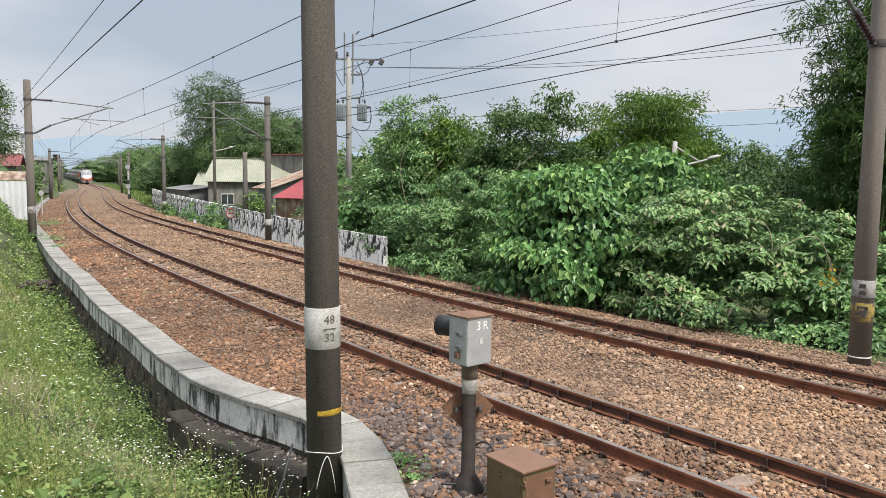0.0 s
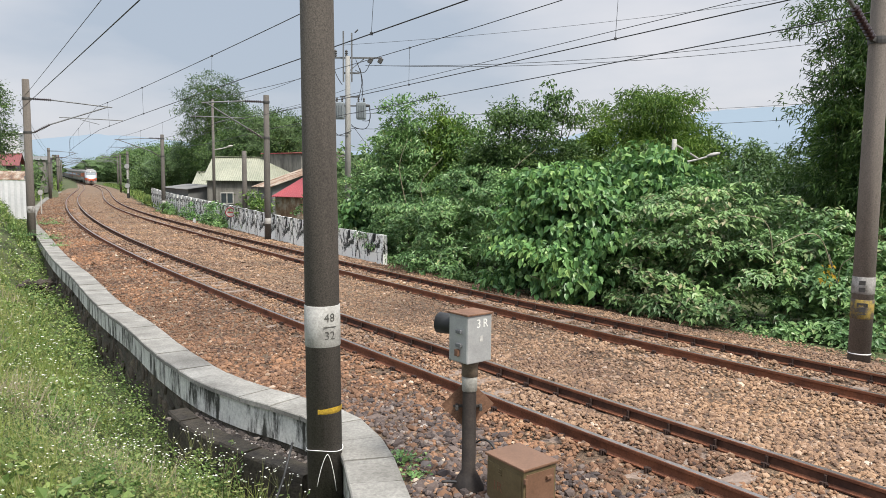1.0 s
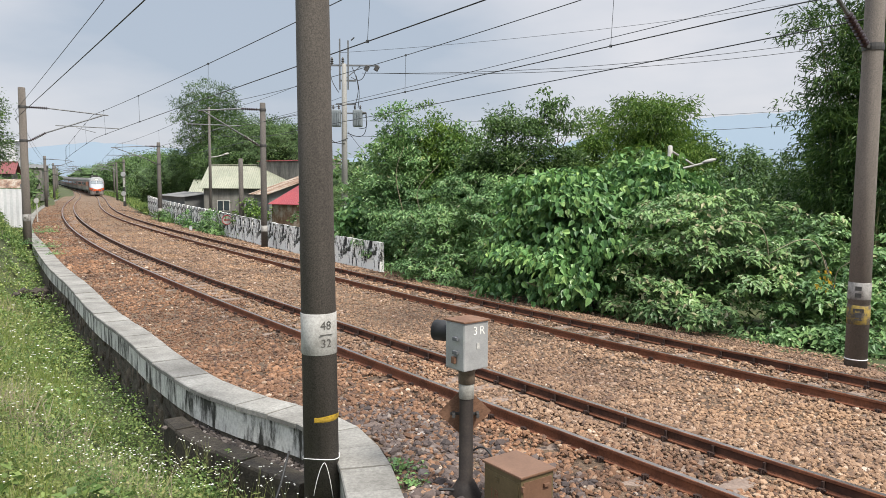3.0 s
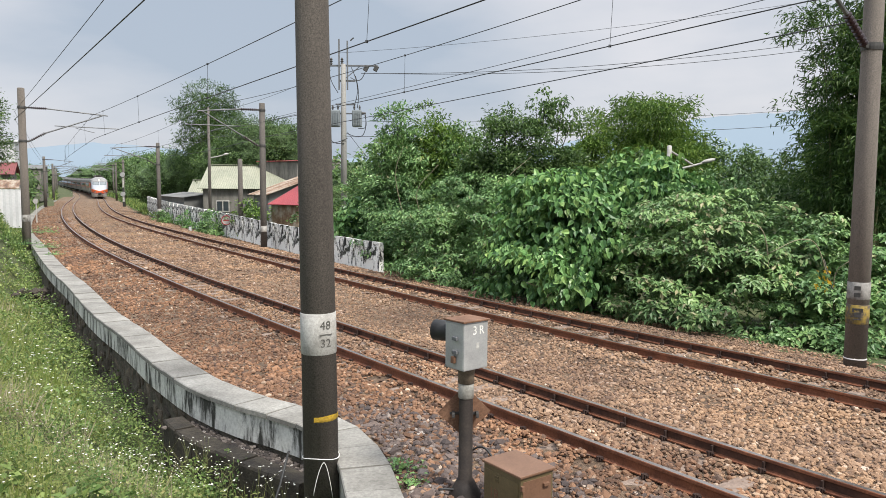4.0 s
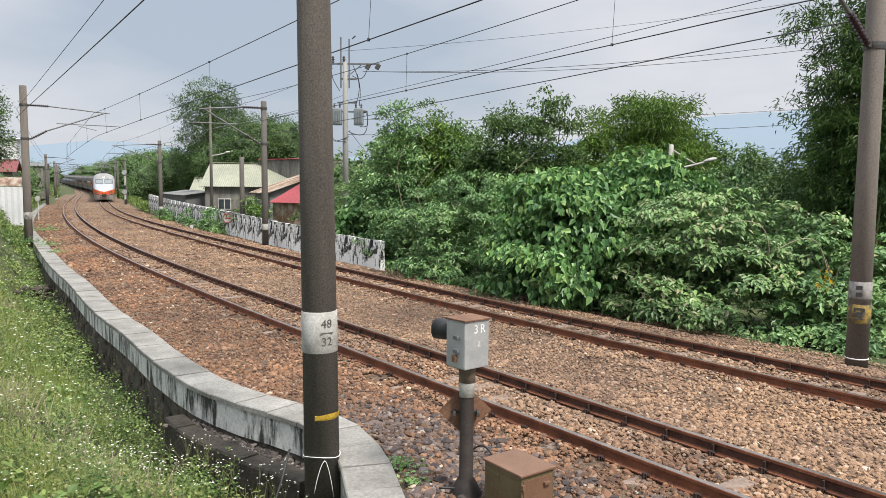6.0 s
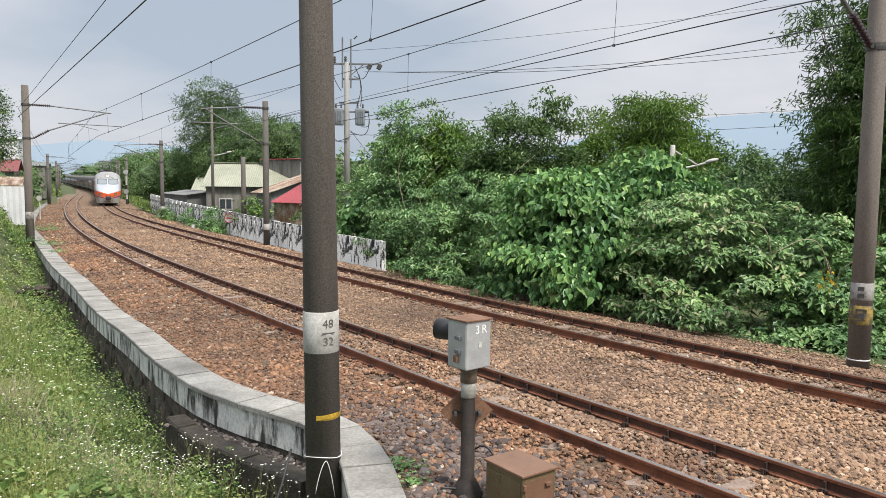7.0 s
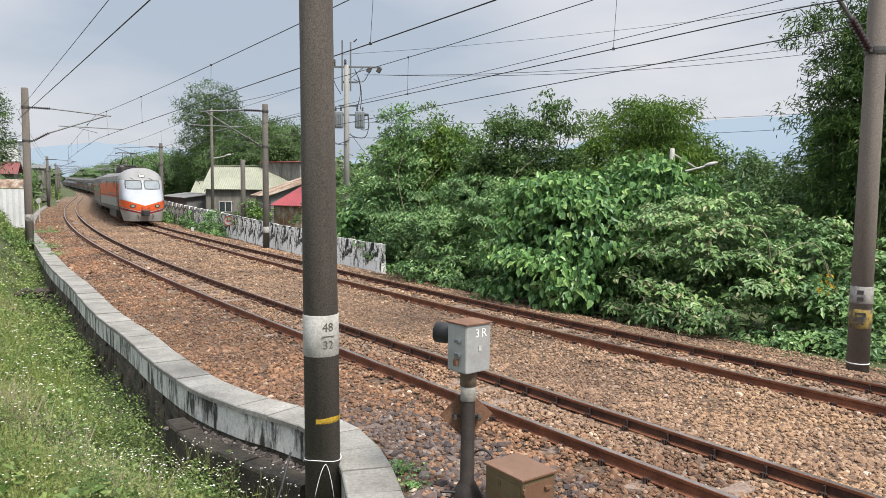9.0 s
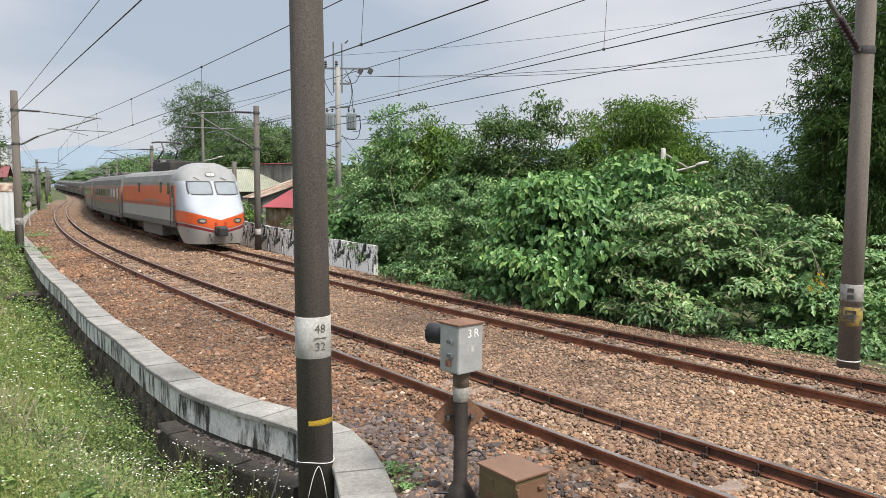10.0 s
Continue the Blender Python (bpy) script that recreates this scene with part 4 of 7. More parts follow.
mast_c, _ = build_mast(-21.04, 37.16, -1.3, 7.6, 0.205, 0.165, M["poleb"], NEAR, 6.65, 4.95)
band(mast_c, 0.1965, 2.25, 2.60, M["whitefaded"], "faded number band")
m3, _ = build_mast(-9.12, 37.4, -0.6, 6.95, 0.165, 0.14, M["polefar"], FAR, 6.6, 4.8)
band(m3, 0.162, 1.1, 1.4, M["white"], "faded number band")
m4, _ = build_mast(-25.4, 66.0, -0.6, 6.55, 0.185, 0.15, M["polefar"], FAR, 6.2, 4.6)
band(m4, 0.18, 1.0, 1.3, M["white"], "faded number band")
for (mx, my, mz, ln) in ((-51.9, 96.3, 6.4, NEAR), (-45.4, 105.0, 6.3, FAR), (-68.6, 130.0, 6.4, NEAR), (-61.5, 139.0, 6.8, FAR), (-84.0, 160.0, 6.6, NEAR), (-78.5, 176.0, 7.6, FAR), (-104.5, 200.0, 7.0, NEAR)):
    build_mast(mx, my, -0.3, mz, 0.2, 0.16, M["polefar"], ln, mz - 0.4, mz - 2.0)


# ---------------------------------------------------------------- overhead wires
def overhead(line, supports, name_label):
    """supports: (s, height of contact wire, height of messenger); sag in the spans between."""
    ol = thing("overhead_line", Matrix.Identity(4), name_label, "overhead line", "overhead lines")
    con, mes = [], []
    for k, ((a, ca, ma), (b, cb, mb)) in enumerate(zip(supports[:-1], supports[1:])):
        st0, st1 = (0.12, -0.12) if k % 2 else (-0.12, 0.12)

        def both(t):
            s = a + (b - a) * t
            f = 4 * t * (1 - t)
            o = st0 + (st1 - st0) * t
            return line.at(s, o, ca + (cb - ca) * t - 0.17 * f), line.at(s, o * 0.3, ma + (mb - ma) * t - 0.36 * f)

        n = 16
        for i in range(n):
            p, q = both(i / n)
            con.append(p)
            mes.append(q)
        nd = 4
        for i in range(nd):
            p, q = both((i + 0.5) / nd)
            bm = cyl_bm(0.005, 0.005, p, q, 5)
            box_bm(0.05, 0.03, 0.05, *p, 0, bm)
            box_bm(0.05, 0.03, 0.05, *q, 0, bm)
            part("dropper", bm, M["wire"], ol)
    put("contact_wire", tube_mesh("contact_wire", con, 0.011, M["wire"]), ol)
    put("messenger_wire", tube_mesh("messenger_wire", mes, 0.010, M["wire"]), ol)


overhead(NEAR, ((-48, 5.5, 6.5), (-15.5, 5.45, 6.46), (20, 5.25, 6.45), (58, 5.2, 6.4), (96, 5.2, 6.3), (138, 5.2, 6.3), (180, 5.2, 6.3)), "copper contact wire hung from a messenger wire over the near track")
overhead(FAR, ((-42, 5.6, 6.7), (-7, 5.63, 6.77), (23, 5.50, 6.72), (58, 5.3, 6.4), (97, 5.2, 6.3), (138, 5.2, 6.3), (180, 5.2, 6.3)), "copper contact wire hung from a messenger wire over the far track")


def strand(p0, p1, sag, r, label, name="feeder_wire", n=18):
    p0, p1 = Vector(p0), Vector(p1)
    pts = [p0.lerp(p1, i / n) - Vector((0, 0, sag * 4 * (i / n) * (1 - i / n))) for i in range(n + 1)]
    return tagged(put(name, tube_mesh(name, pts, r, M["wire"])), label, "wire", "feeder wires on the masts" if name == "feeder_wire" else "power lines")


fw = "thin dark feeder wire strung between the masts"
strand((-21.3, 37.0, 6.43), (-1.60, 7.65, 6.92), 0.02, 0.009, fw)
strand((-21.3, 37.0, 6.05), (-1.60, 7.65, 6.00), 0.02, 0.013, fw)
strand((-51.9, 96.3, 6.0), (-21.3, 37.0, 6.43), 0.3, 0.010, fw)
strand((-51.9, 96.3, 5.5), (-21.3, 37.0, 6.05), 0.3, 0.010, fw)
strand((-1.60, 7.65, 6.92), (14.0, -14.0, 7.2), 0.2, 0.009, fw)
strand((-1.60, 7.65, 6.00), (14.0, -14.0, 6.2), 0.2, 0.013, fw)
strand((-9.0, 37.6, 5.30), (7.55, 13.05, 5.84), 0.02, 0.013, fw)
strand((-9.0, 37.6, 6.06), (7.55, 13.05, 6.60), 0.02, 0.009, fw)
strand((-25.3, 66.2, 5.4), (-9.0, 37.6, 5.33), 0.25, 0.012, fw)
strand((-25.3, 66.2, 6.1), (-9.0, 37.6, 6.06), 0.25, 0.010, fw)
strand((7.55, 13.05, 5.91), (18.0, -9.0, 6.0), 0.2, 0.013, fw)
strand((7.55, 13.05, 6.60), (18.0, -9.0, 6.7), 0.2, 0.009, fw)


# ---------------------------------------------------------------- utility pole and lamps
def build_utility_pole(x, y, z0, z1):
    up_ = thing("utility_pole", Matrix.Translation((x, y, z0)), "pale concrete power pole with two grey transformers and crossarms", "utility pole")
    H = z1 - z0
    smooth_faces(part("shaft", lathe_bm([(0.21, 0), (0.14, H - 1.5), (0.12, H - 1.48)], 18), M["polefar2"], up_))
    part("extension", box_bm(0.09, 0.07, 3.0, -0.26, 0, H - 1.5, 0.01), M["steel"], up_)
    part("extension", box_bm(0.09, 0.07, 2.9, 0.24, 0, H - 1.55, 0.01), M["steel"], up_)
    for zz, L, ox in ((H - 1.55, 3.2, 0.45), (H - 2.45, 1.0, 0.2), (H - 3.85, 1.2, 0.1)):
        part("crossarm", box_bm(L, 0.09, 0.10, ox, 0.14, zz, 0.01), M["steel"], up_)
    part("brace", cyl_bm(0.025, 0.025, (0.1, 0.16, H - 2.3), (0.95, 0.16, H - 1.6), 6), M["steel"], up_)
    for ox in (-0.75, -0.1):
        part("pin_insulator", lathe_bm([(0.03, 0), (0.10, 0.06), (0.05, 0.14), (0.11, 0.2), (0.05, 0.27), (0.09, 0.32), (0.04, 0.42)], 10, None, Matrix.Translation((ox, 0.14, H - 1.5))), M["darksteel"], up_)
    for ox in (1.35, 1.95):
        part("cut_out", box_bm(0.26, 0.16, 0.34, ox, 0.05, H - 1.72, 0.03, None, Matrix.Rotation(0.5, 4, "Y")), M["darksteel"], up_, "dark fuse cut-out")
    part("arrester", cyl_bm(0.04, 0.04, (0.42, 0, H - 0.1), (0.62, 0, H + 0.08), 8), M["darksteel"], up_)
    for ox in (-0.48, 0.82):
        can = part("transformer", box_bm(0.56, 0.5, 1.0, ox, -0.12, H - 4.72, 0.07), M["canister"], up_, "grey transformer case")
        for q in range(5):
            part("cooling_fin", box_bm(0.03, 0.05, 0.75, ox - 0.2 + 0.10 * q, -0.39, H - 4.75), M["canister"], can)
        for bx in (-0.16, 0.16):
            part("bushing", lathe_bm([(0.04, 0), (0.07, 0.06), (0.04, 0.1), (0.07, 0.15), (0.03, 0.26)], 8, None, Matrix.Translation((ox + bx, -0.12, H - 4.19))), M["darksteel"], can)
        part("side_bushing", cyl_bm(0.09, 0.06, (ox + math.copysign(0.30, ox), -0.12, H - 4.4), (ox + math.copysign(0.52, ox), -0.12, H - 4.4), 10), M["darksteel"], can)
    part("hanger", box_bm(1.5, 0.12, 0.08, 0.15, 0.10, H - 4.4, 0.01), M["steel"], up_)
    # slack jumper loops
    loops = (((0.50, H - 1.7), (0.62, H - 4.1), 0.30, 0.0), ((0.75, H - 2.2), (0.85, H - 4.1), 0.12, 0.0), ((-1.0, H - 4.4), (0.25, H - 5.9), -0.55, -0.9),
             ((-0.9, H - 4.5), (0.05, H - 6.2), -0.35, -0.6), ((1.35, H - 4.4), (0.2, H - 5.6), 0.40, -0.7), ((1.30, H - 4.5), (0.9, H - 5.3), 0.25, -0.3),
             ((-0.75, H - 1.5), (-0.30, H - 3.2), -0.22, 0.0), ((1.35, H - 1.9), (0.45, H - 2.3), 0.1, -0.35))
    for (x0, q0), (x1, q1), bow, sag in loops:
        pts = [(x0 + (x1 - x0) * t + bow * math.sin(t * math.pi), -0.2, q0 + (q1 - q0) * t + sag * math.sin(t * math.pi)) for t in np.linspace(0, 1, 14)]
        put("jumper_cable", tube_mesh("jumper_cable", pts, 0.022, M["cable"]), up_)
    return up_


M["canister"] = plain("grey_transformer_paint", (0.20, 0.225, 0.235), 0.55, 0.1, 0.2)
M["polefar2"] = surface("pale_concrete", [(0.32, (0.222, 0.215, 0.200)), (0.68, (0.333, 0.326, 0.303))], 1.0, 20, 0.2, 0.88, bump=0.2, dist=0.006, stretch=(1, 1, 0.35))
build_utility_pole(-6.05, 45.0, -0.6, 11.6)
pw = "thin power line sagging from the utility pole"
UX, UY = -6.05, 45.14
strand((UX + 1.05, UY, 9.6), (26.5, 40.0, 11.7), 0.75, 0.016, pw, "power_line")
strand((UX + 1.6, UY, 9.61), (26.5, 40.5, 11.3), 0.75, 0.016, pw, "power_line")
strand((UX - 0.25, UY, 10.8), (26.5, 40.0, 13.9), 0.45, 0.011, pw, "power_line")
strand((UX, UY, 6.77), (26.5, 40.0, 7.64), 0.45, 0.011, pw, "power_line")
strand((UX, UY, 5.85), (26.5, 40.0, 6.86), 0.45, 0.014, pw, "power_line")
strand((UX + 0.2, UY, 6.1), (-1.2, 43.0, 0.4), 0.02, 0.016, "pale stay wire running down from the utility pole", "stay_wire")
strand((UX - 0.75, UY, 9.8), (-16.43, 52.0, 7.8), 0.3, 0.012, pw, "power_line")
strand((UX - 0.1, UY, 8.2), (-16.43, 52.0, 7.0), 0.4, 0.012, pw, "power_line")
strand((UX - 0.1, UY, 6.6), (-16.43, 52.0, 6.3), 0.4, 0.012, pw, "power_line")


def build_lamp_post(x, y, z0, z1, arm_dir, arm_len, arm_z, pole_mat, braced, category="street lamp"):
    lp = thing("street_lamp", Matrix.Translation((x, y, z0)) @ Matrix.Rotation(arm_dir, 4, "Z"), "street lamp with a pale curved arm on a post", category, "street lamps")
    H, az = z1 - z0, arm_z - z0
    smooth_faces(part("post", lathe_bm([(0.12, 0), (0.085, H), (0.06, H + 0.02)], 12), pole_mat, lp))
    pts = [(arm_len * t, 0, az + arm_len * 0.24 * t ** 1.5) for t in np.linspace(0, 0.75, 10)]
    put("arm", tube_mesh("arm", pts, 0.04, M["white"], 8), lp)
    if braced:
        part("brace", cyl_bm(0.035, 0.035, (0, 0, H - 0.15), (arm_len * 0.55, 0, az + arm_len * 0.10), 8), M["white"], lp)
    hm = Matrix.Translation((arm_len * 0.86, 0, az + arm_len * 0.20)) @ Matrix.Rotation(-0.25, 4, "Y") @ Matrix.Diagonal((0.32 * arm_len / 2, 0.11, 0.075, 1))
    bm = bmesh.new()
    bmesh.ops.create_uvsphere(bm, u_segments=14, v_segments=8, radius=1.0, matrix=hm)
    smooth_faces(part("lamp_head", bm, M["white"], lp, "pale grey lamp head"))
    return lp


build_lamp_post(8.2, 27.0, -0.6, 4.36, 0.0, 1.66, 3.50, M["white"], True)
build_lamp_post(-16.43, 52.0, -0.6, 8.2, 0.2, 1.3, 4.75, M["polefar"], False)


def build_post(x, y, z0, z1, r):
    p = thing("concrete_post", Matrix.Translation((x, y, z0)), "short weathered concrete post behind the fence", "post", "posts behind the fence")
    smooth_faces(part("shaft", lathe_bm([(r, 0), (r * 0.85, z1 - z0), (r * 0.7, z1 - z0 + 0.03)], 14), M["polefar"], p))


build_post(-12.3, 44.8, -0.6, 4.4, 0.16)


# ---------------------------------------------------------------- shunting signal and cabinet beside the mast
def build_signal():
    sg = thing("ground_signal", Matrix.Translation((0.235, 7.08, -0.373)) @ Matrix.Scale(0.945, 4), "grey signal box on a dark post with a rusty diamond plate", "signal")
    smooth_faces(part("post", lathe_bm([(0.17, 0.05), (0.17, 0.20), (0.11, 0.32), (0.074, 0.38), (0.072, 1.24), (0.07, 1.26)], 20), M["post"], sg, "dark tarred post with a flared foot"))
    smooth_faces(part("collar", lathe_bm([(0.076, 1.23), (0.080, 1.235), (0.080, 1.385), (0.075, 1.39)], 20), M["ring"], sg, "pale grey painted collar"))
    smooth_faces(part("neck", lathe_bm([(0.074, 1.385), (0.086, 1.39), (0.086, 1.50), (0.092, 1.515), (0.092, 1.57)], 20), M["ringdark"], sg))
    turn = Matrix.Rotation(radians(40), 4, "Z")
    box = part("signal_box", box_bm(0.33, 0.29, 0.49, 0, 0, 1.80, 0.012), M["casing"], sg, "grey enamelled metal box", turn)
    part("lid", box_bm(0.36, 0.32, 0.02, 0, 0, 2.055, 0.006), M["rustplate"], sg, "rusty brown lid", turn)
    bm = box_bm(0.004, 0.27, 0.45, -0.167, 0, 1.80, 0.0015)
    door = part("door", bm, M["casing"], sg, "", turn)
    for zz in (1.88, 1.74):
        part("latch", box_bm(0.035, 0.075, 0.04, -0.182, -0.03, zz, 0.008), M["steel"], sg, "", turn)
    part("padlock", box_bm(0.035, 0.055, 0.075, -0.188, -0.01, 1.66, 0.012), M["rustplate"], sg, "", turn)
    part("plate", box_bm(0.04, 0.004, 0.06, 0.02, -0.148, 1.80, 0.001), M["white"], sg, "", turn)
    for txt, lx in (("3", -0.018), ("R", 0.075)):
        lettering(txt, 0.125, M["string"], sg, turn @ Matrix.Translation((lx, -0.1475, 1.955)) @ Matrix.Rotation(radians(90), 4, "X"), "lettering")
    # lamp hood at the back, towards the trains
    hp = Vector((-0.10, 0.10, 1.90))
    hd = Vector((-0.85, 0.5, 0)).normalized()
    smooth_faces(part("hood", cyl_bm(0.105, 0.11, hp, hp + hd * 0.26, 24), M["cable"], sg, "black round lamp hood"))
    # diamond plate behind the post
    dm = Matrix.Translation((-0.015, 0.10, 1.05)) @ Matrix.Rotation(radians(8), 4, "Z") @ Matrix.Rotation(radians(45), 4, "Y")
    part("diamond_plate", box_bm(0.40, 0.006, 0.40, 0, 0, 0, 0.002), M["rustplate"], sg, "rusty square plate set on its corner", dm)
    bm = box_bm(0.30, 0.02, 0.03, -0.02, 0.085, 1.04, 0.004)
    for bx in (-0.13, 0.12):
        cyl_bm(0.018, 0.018, (bx, -0.02, 1.04), (bx, 0.10, 1.04), 8, bm)
        box_bm(0.03, 0.10, 0.05, bx, 0.04, 1.04, 0.004, bm)
    part("bracket", bm, M["darksteel"], sg)
    pts = [(0.06 + 0.33 * t, 0.35 - 0.3 * t, 0.52 + 0.18 * math.sin(t * math.pi) - 0.18 * t) for t in np.linspace(0, 1, 16)]
    put("cable", tube_mesh("cable", pts, 0.012, M["cable"], 6), sg)
    pts = [(-0.28 + 0.4 * t, -0.06 + 0.02 * math.sin(6 * t), 0.27 - 0.02 * t) for t in np.linspace(0, 1, 10)]
    put("cable", tube_mesh("cable", pts, 0.014, M["cable"], 6), sg)


M["ring"] = surface("worn_grey_collar", [(0.35, (0.185, 0.178, 0.155)), (0.65, (0.311, 0.303, 0.274))], 6, 40, 0.3, 0.7)
M["ringdark"] = surface("brown_cast_neck", [(0.35, (0.089, 0.067, 0.044)), (0.65, (0.178, 0.141, 0.104))], 6, 40, 0.3, 0.7)
build_signal()


def build_cabinet():
    cb = thing("trackside_cabinet", Matrix.Translation((0.72, 6.74, -0.30)) @ Matrix.Rotation(radians(36), 4, "Z"), "brown enamelled metal cabinet standing on the ballast", "cabinet")
    part("body", box_bm(0.40, 0.52, 0.54, 0, 0, 0.27, 0.008), M["shadeface"], cb)
    part("lid", box_bm(0.44, 0.56, 0.025, 0, 0, 0.553, 0.008), M["brownbox"], cb, "brown lid with an overhanging rim")
    part("door", box_bm(0.35, 0.006, 0.46, 0, -0.263, 0.27, 0.002), M["brownbox"], cb)
    part("side_panel", box_bm(0.006, 0.46, 0.44, -0.203, 0, 0.27, 0.002), M["shadeface"], cb)
    part("hasp", box_bm(0.07, 0.03, 0.03, 0.10, -0.278, 0.43, 0.005), M["brownbox"], cb)
    part("hasp", box_bm(0.03, 0.03, 0.05, -0.19, -0.275, 0.45, 0.005), M["brownbox"], cb)
    for k in range(3):
        part("louvre", box_bm(0.012, 0.05, 0.010, -0.208, 0.06, 0.41 + 0.025 * k, 0.002), M["shadeface"], cb)
    lm = Matrix.Translation((-0.208, 0.10, 0.28)) @ Matrix(((0, 0, -1, 0), (-1, 0, 0, 0), (0, 1, 0, 0), (0, 0, 0, 1)))
    lettering("1R", 0.13, M["rustplate"], cb, lm)


build_cabinet()


# ---------------------------------------------------------------- stained panel fence beyond the far track
def build_fence():
    path = smooth_path([(-2.35, 27.5), (-4.5, 30.6), (-6.9, 35.0), (-9.7, 39.6), (-14.3, 47.8), (-20.0, 57.5), (-26.6, 69.5), (-32.2, 80.5)], 2.05)
    fence = thing("panel_fence", Matrix.Identity(4), "old white concrete panel fence streaked with black mould", "fence")
    n = len(path)
    for i in range(n):
        u = i / (n - 1)
        top = 0.80 + 0.85 * u + 0.0
        p = path[i]
        a = math.atan2(*(path[min(i + 1, n - 1)] - path[max(i - 1, 0)])[::-1])
        part("post", box_bm(0.17, 0.19, top + 0.58, 0, 0, (top - 0.70) / 2, 0.015), M["fencewall"], fence, "", Matrix.Translation((p[0], p[1], 0)) @ Matrix.Rotation(a, 4, "Z"))
        if i < n - 1:
            q = path[i + 1]
            a = math.atan2(q[1] - p[1], q[0] - p[0])
            c = (p + q) / 2
            L = float(np.linalg.norm(q - p)) - 0.15
            m = Matrix.Translation((c[0], c[1], 0)) @ Matrix.Rotation(a, 4, "Z") @ pose(0, 0, 0, rng.uniform(-1.5, 1.5), 0, 0)
            hh = (top - 0.04 + 0.66) / 2
            for k in range(2):
                part("panel", box_bm(L, 0.07, hh - 0.012, 0, 0, -0.66 + hh * (k + 0.5), 0.008), M["fencewall"], fence, "", m)
    # small round sign on the fence
    sg = thing("round_sign", Matrix.Translation((-13.55, 46.0, 0.66)) @ Matrix.Rotation(math.atan2(14.0, 46.9), 4, "Z"), "small round white sign with a red rim and bar", "sign")
    rot = Matrix.Rotation(radians(90), 4, "X")
    part("disc", cyl_bm(0.30, 0.30, (0, 0.0, 0), (0, 0.02, 0), 24), M["white"], sg)
    put("rim", tube_mesh("rim", [(0.285 * math.cos(t), -0.012, 0.285 * math.sin(t)) for t in np.linspace(0, 2 * math.pi, 25)], 0.03, M["red"], 6), sg)
    part("bar", box_bm(0.36, 0.01, 0.07, 0, -0.014, 0), M["red"], sg)
    part("stake", box_bm(0.05, 0.05, 1.15, 0, 0.05, -0.60), M["steel"], sg)


M["red"] = plain("red_paint", (0.311, 0.033, 0.030), 0.6)
build_fence()


# ---------------------------------------------------------------- the train
M["silver"] = surface("train_silver", [(0.3, (0.191, 0.186, 0.178)), (0.7, (0.255, 0.249, 0.237))], 0.8, 12, 0.08, 0.38, 0.25, bump=0.03, dist=0.004)
M["nosewhite"] = surface("train_nose_white", [(0.3, (0.285, 0.303, 0.337)), (0.7, (0.337, 0.355, 0.385))], 0.8, 14, 0.06, 0.32, 0.0, bump=0.02, dist=0.003)
M["orange"] = surface("train_orange", [(0.3, (0.488, 0.078, 0.019)), (0.7, (0.592, 0.107, 0.030))], 0.8, 14, 0.10, 0.36, 0.0, bump=0.02, dist=0.003)
M["maroon"] = plain("train_maroon", (0.207, 0.022, 0.026), 0.4)
M["roofgrey"] = surface("train_roof", [(0.3, (0.077, 0.072, 0.066)), (0.7, (0.124, 0.119, 0.109))], 0.8, 10, 0.2, 0.6, 0.1, bump=0.05, dist=0.005)
M["under"] = surface("train_underframe", [(0.3, (0.026, 0.024, 0.022)), (0.7, (0.063, 0.056, 0.048))], 2, 20, 0.4, 0.8, 0.2)
M["skirt"] = surface("train_skirt", [(0.3, (0.081, 0.078, 0.074)), (0.7, (0.141, 0.135, 0.127))], 1.5, 16, 0.2, 0.6, 0.1)
M["brownband"] = surface("coach_brown_band", [(0.3, (0.141, 0.041, 0.030)), (0.7, (0.207, 0.063, 0.044))], 1.0, 16, 0.15, 0.5, 0.1)


def glass(name, c, rough=0.06):
    m, nt, b = _base(name, rough, 0.0, 0.6)
    n = _noise(nt, 0.8, 3)
    r = _ramp(nt, [(0.35, tuple(v * 0.75 for v in c)), (0.65, c)])
    nt.links.new(n.outputs[0], r.inputs[0])
    nt.links.new(r.outputs[0], b.inputs["Base Color"])
    return m


M["glass"] = glass("tinted_glass", (0.035, 0.045, 0.05))
M["windscreen"] = glass("windscreen_glass", (0.20, 0.225, 0.235), 0.05)
M["lens"] = glass("lamp_lens", (0.35, 0.33, 0.28), 0.12)
m_, nt_, b_ = _base("headlight_glow", 0.3)
b_.inputs["Base Color"].default_value = (0.9, 0.85, 0.7, 1)
b_.inputs["Emission Color"].default_value = (1.0, 0.93, 0.75, 1)
b_.inputs["Emission Strength"].default_value = 0.6
M["headlight"] = m_

M["locoroof"] = surface("train_loco_roof", [(0.3, (0.148, 0.144, 0.133)), (0.7, (0.215, 0.211, 0.196))], 0.8, 10, 0.15, 0.55, 0.1, bump=0.04, dist=0.004)

W2, ZB, ZW, ZT = 1.50, 0.95, 3.05, 3.92   # half width, floor, top of wall, roof


def body_section(w, zb, zw, zt, n=9):
    """Half outline from floor edge up the wall and over the roof to the other side."""
    pts = [(-w * 0.97, zb), (-w, zb + 0.35 * (zw - zb)), (-w * 0.985, zw)]
    for i in range(1, n):
        t = math.pi * i / n
        e = 0.72
        pts.append((-w * 0.985 * math.copysign(abs(math.cos(t)) ** e, math.cos(t)), zw + (zt - zw) * math.sin(t) ** e))
    pts += [(w * 0.985, zw), (w, zb + 0.35 * (zw - zb)), (w * 0.97, zb)]
    return pts


